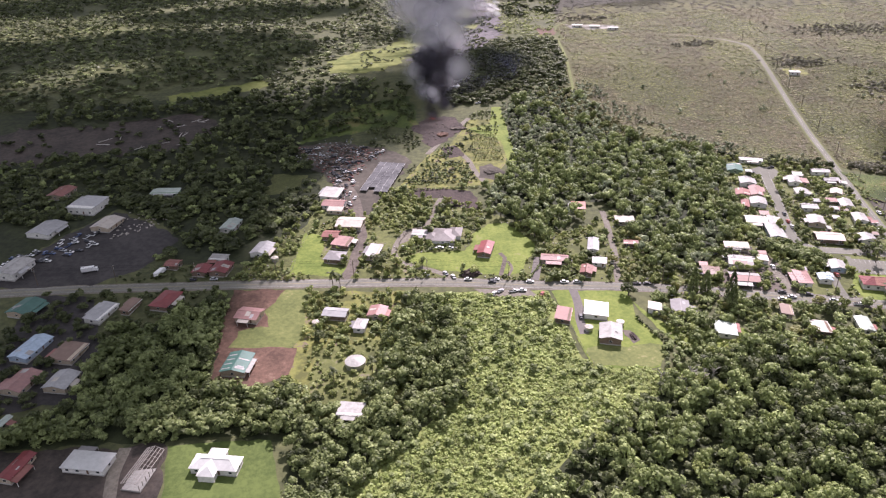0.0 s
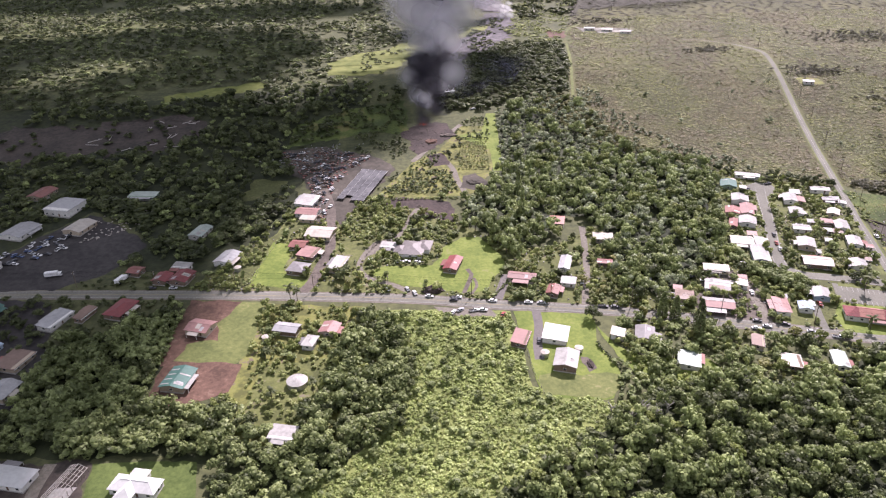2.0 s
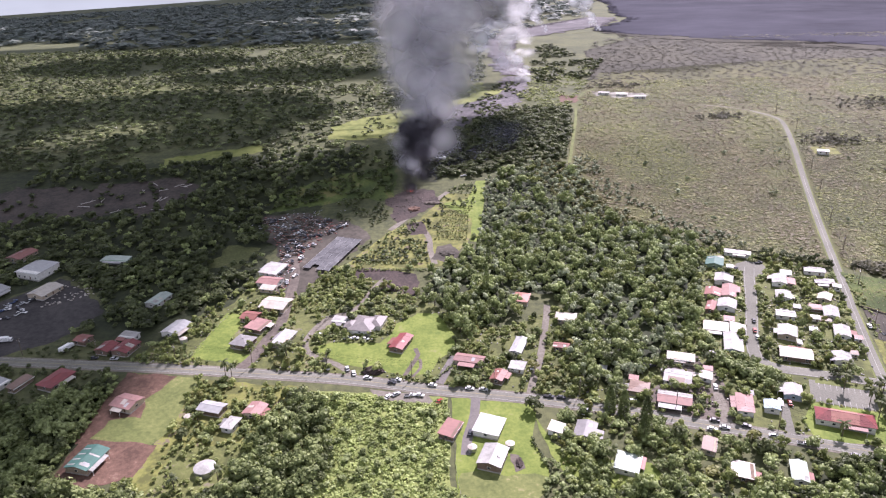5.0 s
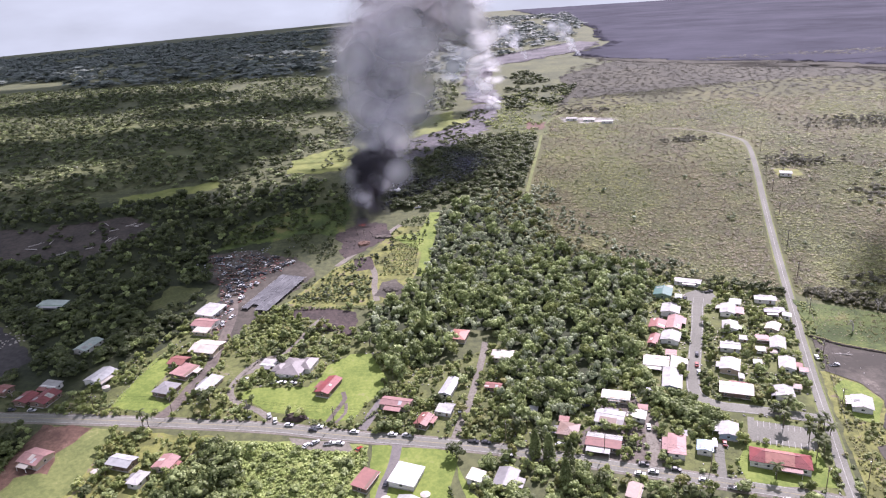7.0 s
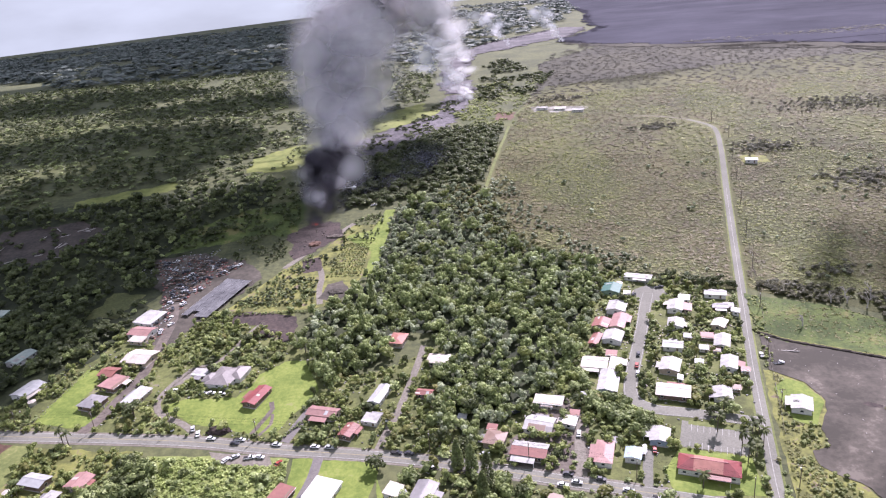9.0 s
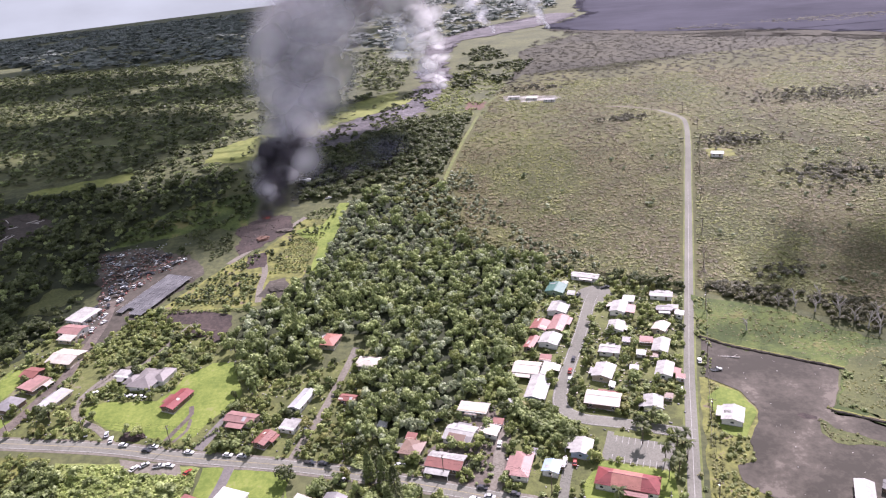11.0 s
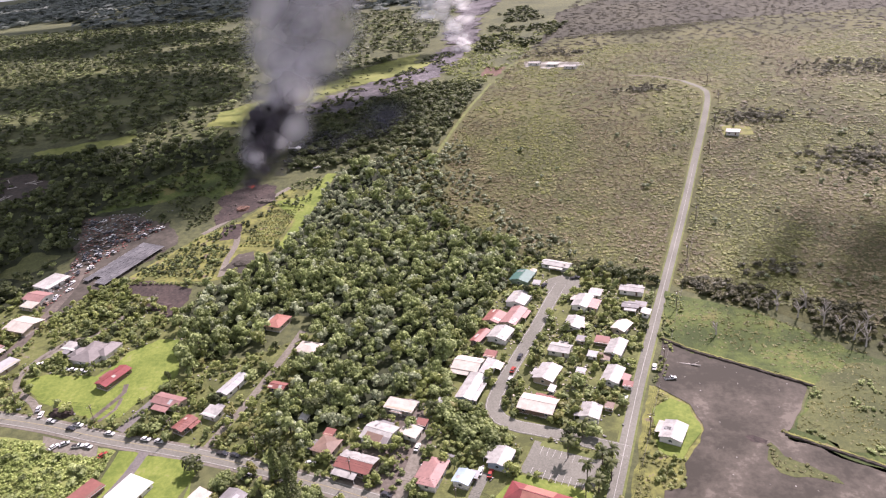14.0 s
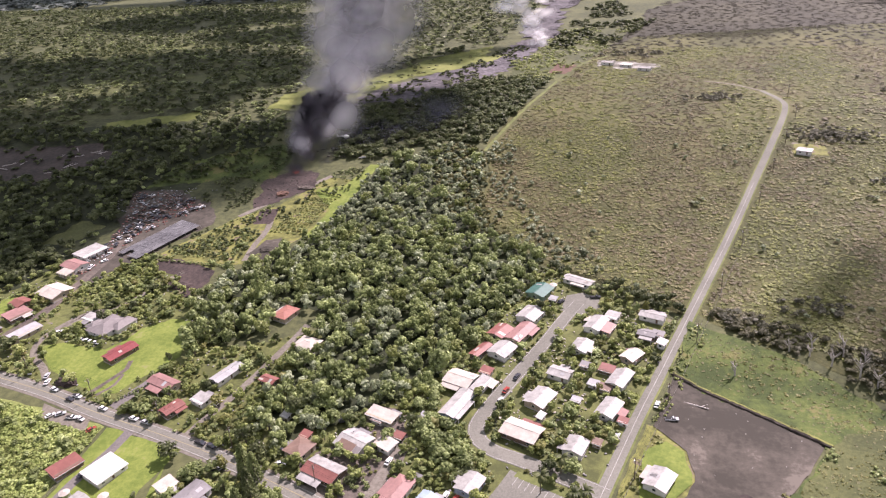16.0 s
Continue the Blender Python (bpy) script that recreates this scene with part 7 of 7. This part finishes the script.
stand("bushes", X, Y, "bush", LEAF_DARK, (1, 3.5), (2.5, 5), "dark bushes beside the burnt ground", "bushes", r)
# big single trees
for x, y, h, w, m in ((98, 10, 10, 10, LEAF_DARK), (104, 19, 11, 11, LEAF), (112, 31, 11, 11, LEAF_DARK), (121, 40, 12, 12, LEAF), (108, 2, 10, 9, LEAF_DARK), (132, -26, 9, 9, LEAF_DARK), (126, -18, 8, 8, LEAF), (168, -34, 9, 10, LEAF_DARK), (34, 66, 14, 12, LEAF), (30, 78, 15, 12, LEAF), (26, 88, 14, 11, LEAF), (38, 74, 15, 13, LEAF), (34, 88, 15, 12, LEAF), (18, 95, 12, 11, LEAF), (40, 60, 12, 11, LEAF), (70, -4, 8.5, 10.5, LEAF_DARK), (-62, 45, 9, 13, LEAF_DARK), (-20, 108, 7, 9, LEAF_DARK), (-40, -6, 8, 12, LEAF), (-28, 4, 7, 9, LEAF), (120, -30, 9, 9, LEAF),
                      (-90, 268, 8, 14, LEAF_DARK), (232, 22, 6, 9, LEAF), (224, 20, 6, 8, LEAF_DARK), (190, -30, 6, 9, LEAF), (182, 18, 7, 10, LEAF), (174, 26, 7, 10, LEAF)):
    tree(x, y, h, w, m, "large spreading tree with a dense crown", r)


# ---- clouds: they stand far towards the sun and shade part of the land ----
CLOUD = material("cloud", (0.8, 0.8, 0.8), (0.9, 0.9, 0.9), scale=0.004)


def cloud(puffs, high, label):
    """Cumulus of lumpy puffs; each puff is given by the place that it shades."""
    bm = bmesh.new()
    k = high / SUN_DIR.z
    for gx, gy, rx, ry in puffs:
        c = Vector((gx, gy, 0)) + SUN_DIR * k
        res = bmesh.ops.create_icosphere(bm, subdivisions=3, radius=1)
        for v in res["verts"]:
            p = v.co.copy()
            q = noise.noise(p * 1.7 + Vector((gx, gy, 0)) * 0.01) * 0.35 + noise.noise(p * 4 + Vector((gy, gx, 0)) * 0.01) * 0.12
            p *= 1 + q
            v.co = (c.x + p.x * rx, c.y + p.y * ry, c.z + p.z * 60)
    tagged(new("cumulus_cloud", bm_mesh("cumulus_cloud", bm, CLOUD)), label, "cloud", kind="structure")


cloud([(-360, 130, 190, 150), (-235, 70, 95, 80), (-205, 175, 88, 85), (-132, 228, 56, 58), (-62, 272, 46, 44), (-330, 270, 170, 80), (20, 360, 64, 50), (-520, 60, 200, 200),
       (-285, -30, 100, 80), (-192, -8, 60, 56), (345, 162, 10, 5), (376, 152, 14, 6), (398, 134, 12, 6), (366, 130, 8, 5), (414, 164, 16, 7), (330, 146, 7, 5), (-250, 372, 90, 30), (-232, -112, 70, 34), (-250, 110, 70, 60), (-215, 470, 90, 50), (-350, 530, 190, 70), (-250, 720, 170, 50), (-640, 420, 200, 160), (-520, 860, 200, 90), (-70, 300, 60, 30)],
      2600, "bright cumulus cloud drifting towards the sun")
cloud([(-2500, 5200, 2600, 1300), (-500, 1150, 480, 100), (-900, 1900, 500, 160), (-520, 1450, 440, 200), (-900, 2150, 700, 480), (-1600, 3300, 1500, 800), (-1500, 1500, 500, 500), (-900, 2600, 700, 500)], 2600, "distant cumulus cloud")


# ---- smoke ----
def plume(name, base, path, n, mat, label, rng, size=(0.22, 0.5), face=(0.1, -0.7, 0.6)):
    """Drifting smoke as many soft-edged wisps that widen and thin out with height."""
    u = np.linspace(0, 1, n) ** 1.2
    px, py, pz, pr = path(u)
    a, q = rng.uniform(0, math.tau, n), np.sqrt(rng.uniform(0, 1, n)) * 0.8
    c = np.stack([px + q * pr * np.cos(a), py + q * pr * np.sin(a), pz + rng.normal(0, 0.15, n) * pr], -1) + np.array(base)
    nn = unit(np.array(face) + rng.normal(size=(n, 3)) * 0.2)
    t = unit(np.cross(nn, rng.normal(size=(n, 3))))
    b = np.cross(nn, t)
    s = (pr * rng.uniform(size[0], size[1], n))[:, None]
    k = np.arange(8) * math.tau / 8
    V = (c[:, None] + t[:, None] * s[:, None] * np.cos(k)[None, :, None] + b[:, None] * s[:, None] * np.sin(k)[None, :, None])
    fan = np.array([[0, i, i + 1] for i in range(1, 7)])
    T = (np.arange(n)[:, None, None] * 8 + fan).reshape(-1, 3)
    me = mesh_np(name, V.reshape(-1, 3), T, mat)
    uv = np.stack([0.5 + 0.5 * np.cos(k), 0.5 + 0.5 * np.sin(k)], -1)
    me.uv_layers.new(name="UVMap").data.foreach_set("uv", np.tile(uv[fan.ravel()], (n, 1)).astype(np.float32).ravel())
    return tagged(new(name, me), label, "smoke", kind="stuff")


def smoke_material(name, c, alpha, grain=0.09):
    """Thin smoke: each wisp is densest in its middle, torn by fine eddies, and fades out at its edge."""
    m = material(name, tuple(v * 0.85 for v in c), c, scale=0.03, rough=1.0, spec=0.0, translucent=0.5)
    nt = m.node_tree
    N, L = nt.nodes.new, nt.links.new
    out = next(n for n in nt.nodes if n.type == "OUTPUT_MATERIAL")
    old = out.inputs[0].links[0].from_socket
    uv, ds, fall = N("ShaderNodeUVMap"), N("ShaderNodeVectorMath"), N("ShaderNodeMapRange")
    ds.operation = "DISTANCE"
    ds.inputs[1].default_value = (0.5, 0.5, 0)
    L(uv.outputs[0], ds.inputs[0])
    fall.interpolation_type = "SMOOTHSTEP"
    fall.inputs["From Min"].default_value, fall.inputs["From Max"].default_value = 0.0, 0.47
    fall.inputs["To Min"].default_value, fall.inputs["To Max"].default_value = alpha, 0.0
    L(ds.outputs["Value"], fall.inputs["Value"])
    geo, nz, ed, mu = N("ShaderNodeNewGeometry"), N("ShaderNodeTexNoise"), N("ShaderNodeMapRange"), N("ShaderNodeMath")
    nz.inputs["Scale"].default_value, nz.inputs["Detail"].default_value = grain, 5
    L(geo.outputs["Position"], nz.inputs["Vector"])
    ed.inputs["From Min"].default_value, ed.inputs["From Max"].default_value = 0.36, 0.58
    ed.inputs["To Min"].default_value, ed.inputs["To Max"].default_value = 0.6, 1.0
    L(nz.outputs["Fac"], ed.inputs["Value"])
    mu.operation = "MULTIPLY"
    L(fall.outputs[0], mu.inputs[0])
    L(ed.outputs[0], mu.inputs[1])
    tr, mx = N("ShaderNodeBsdfTransparent"), N("ShaderNodeMixShader")
    L(mu.outputs[0], mx.inputs[0])
    L(tr.outputs[0], mx.inputs[1])
    L(old, mx.inputs[2])
    L(mx.outputs[0], out.inputs[0])
    return m


SMOKE_DARK = smoke_material("smoke_dark", (0.76, 0.73, 0.76), 0.74, 0.03)
SMOKE_SOOT = smoke_material("smoke_soot", (0.10, 0.092, 0.110), 0.54, 0.08)
SMOKE_DRIFT = smoke_material("smoke_drift", (0.16, 0.16, 0.21), 0.4, 0.06)
SMOKE_WHITE = smoke_material("smoke_white", (0.97, 0.97, 0.97), 0.78, 0.03)
SMOKE_VEIL = smoke_material("smoke_veil", (0.80, 0.86, 0.95), 0.4, 0.02)
r = np.random.default_rng(21)
FOOT = (-8, 279, ground(-8, 279))
plume("smoke_plume", FOOT, lambda u: (2 + 34 * u, 10 + 320 * u ** 1.15, 16 + 182 * u, 10 + 78 * u ** 0.72), 48, SMOKE_DARK, "dark grey smoke column rising from burning ground", r, (0.62, 1.0))
plume("smoke_plume", FOOT, lambda u: (8 * u, 34 * u - 5, 2 + 48 * u, 8 + 17 * u ** 0.8), 32, SMOKE_SOOT, "black soot rolling up at the foot of the smoke", r, (0.5, 0.9))
plume("smoke_plume", FOOT, lambda u: (8 + 80 * u, 15 + 95 * u, 4 + 14 * u, 12 + 14 * u), 18, SMOKE_DRIFT, "thin dark smoke drifting low over the wood", r, (0.5, 1.0))
VENT = (112, 664, ground(112, 664))
plume("smoke_plume", VENT, lambda u: (-75 * u ** 1.2, 70 * u, 2 + 200 * u, 11 + 56 * u), 74, SMOKE_WHITE, "white smoke rising from the far edge of the lava flow", r, (0.5, 0.95), (0.1, -0.45, 0.88))
plume("smoke_plume", VENT, lambda u: (-40 - 120 * u, 60 + 250 * u, 20 + 190 * u, 40 + 60 * u), 14, SMOKE_VEIL, "thin bluish smoke drifting over the distant lava", r, (0.4, 0.9))
for x, y, n in ((196, 1200, 24), (300, 1190, 26)):
    plume("smoke_plume", (x, y, ground(x, y)), lambda u: (-40 * u, 30 * u, 2 + 60 * u, 5 + 24 * u), n, SMOKE_WHITE, "small white smoke plume on the distant lava", r, (0.5, 0.9))
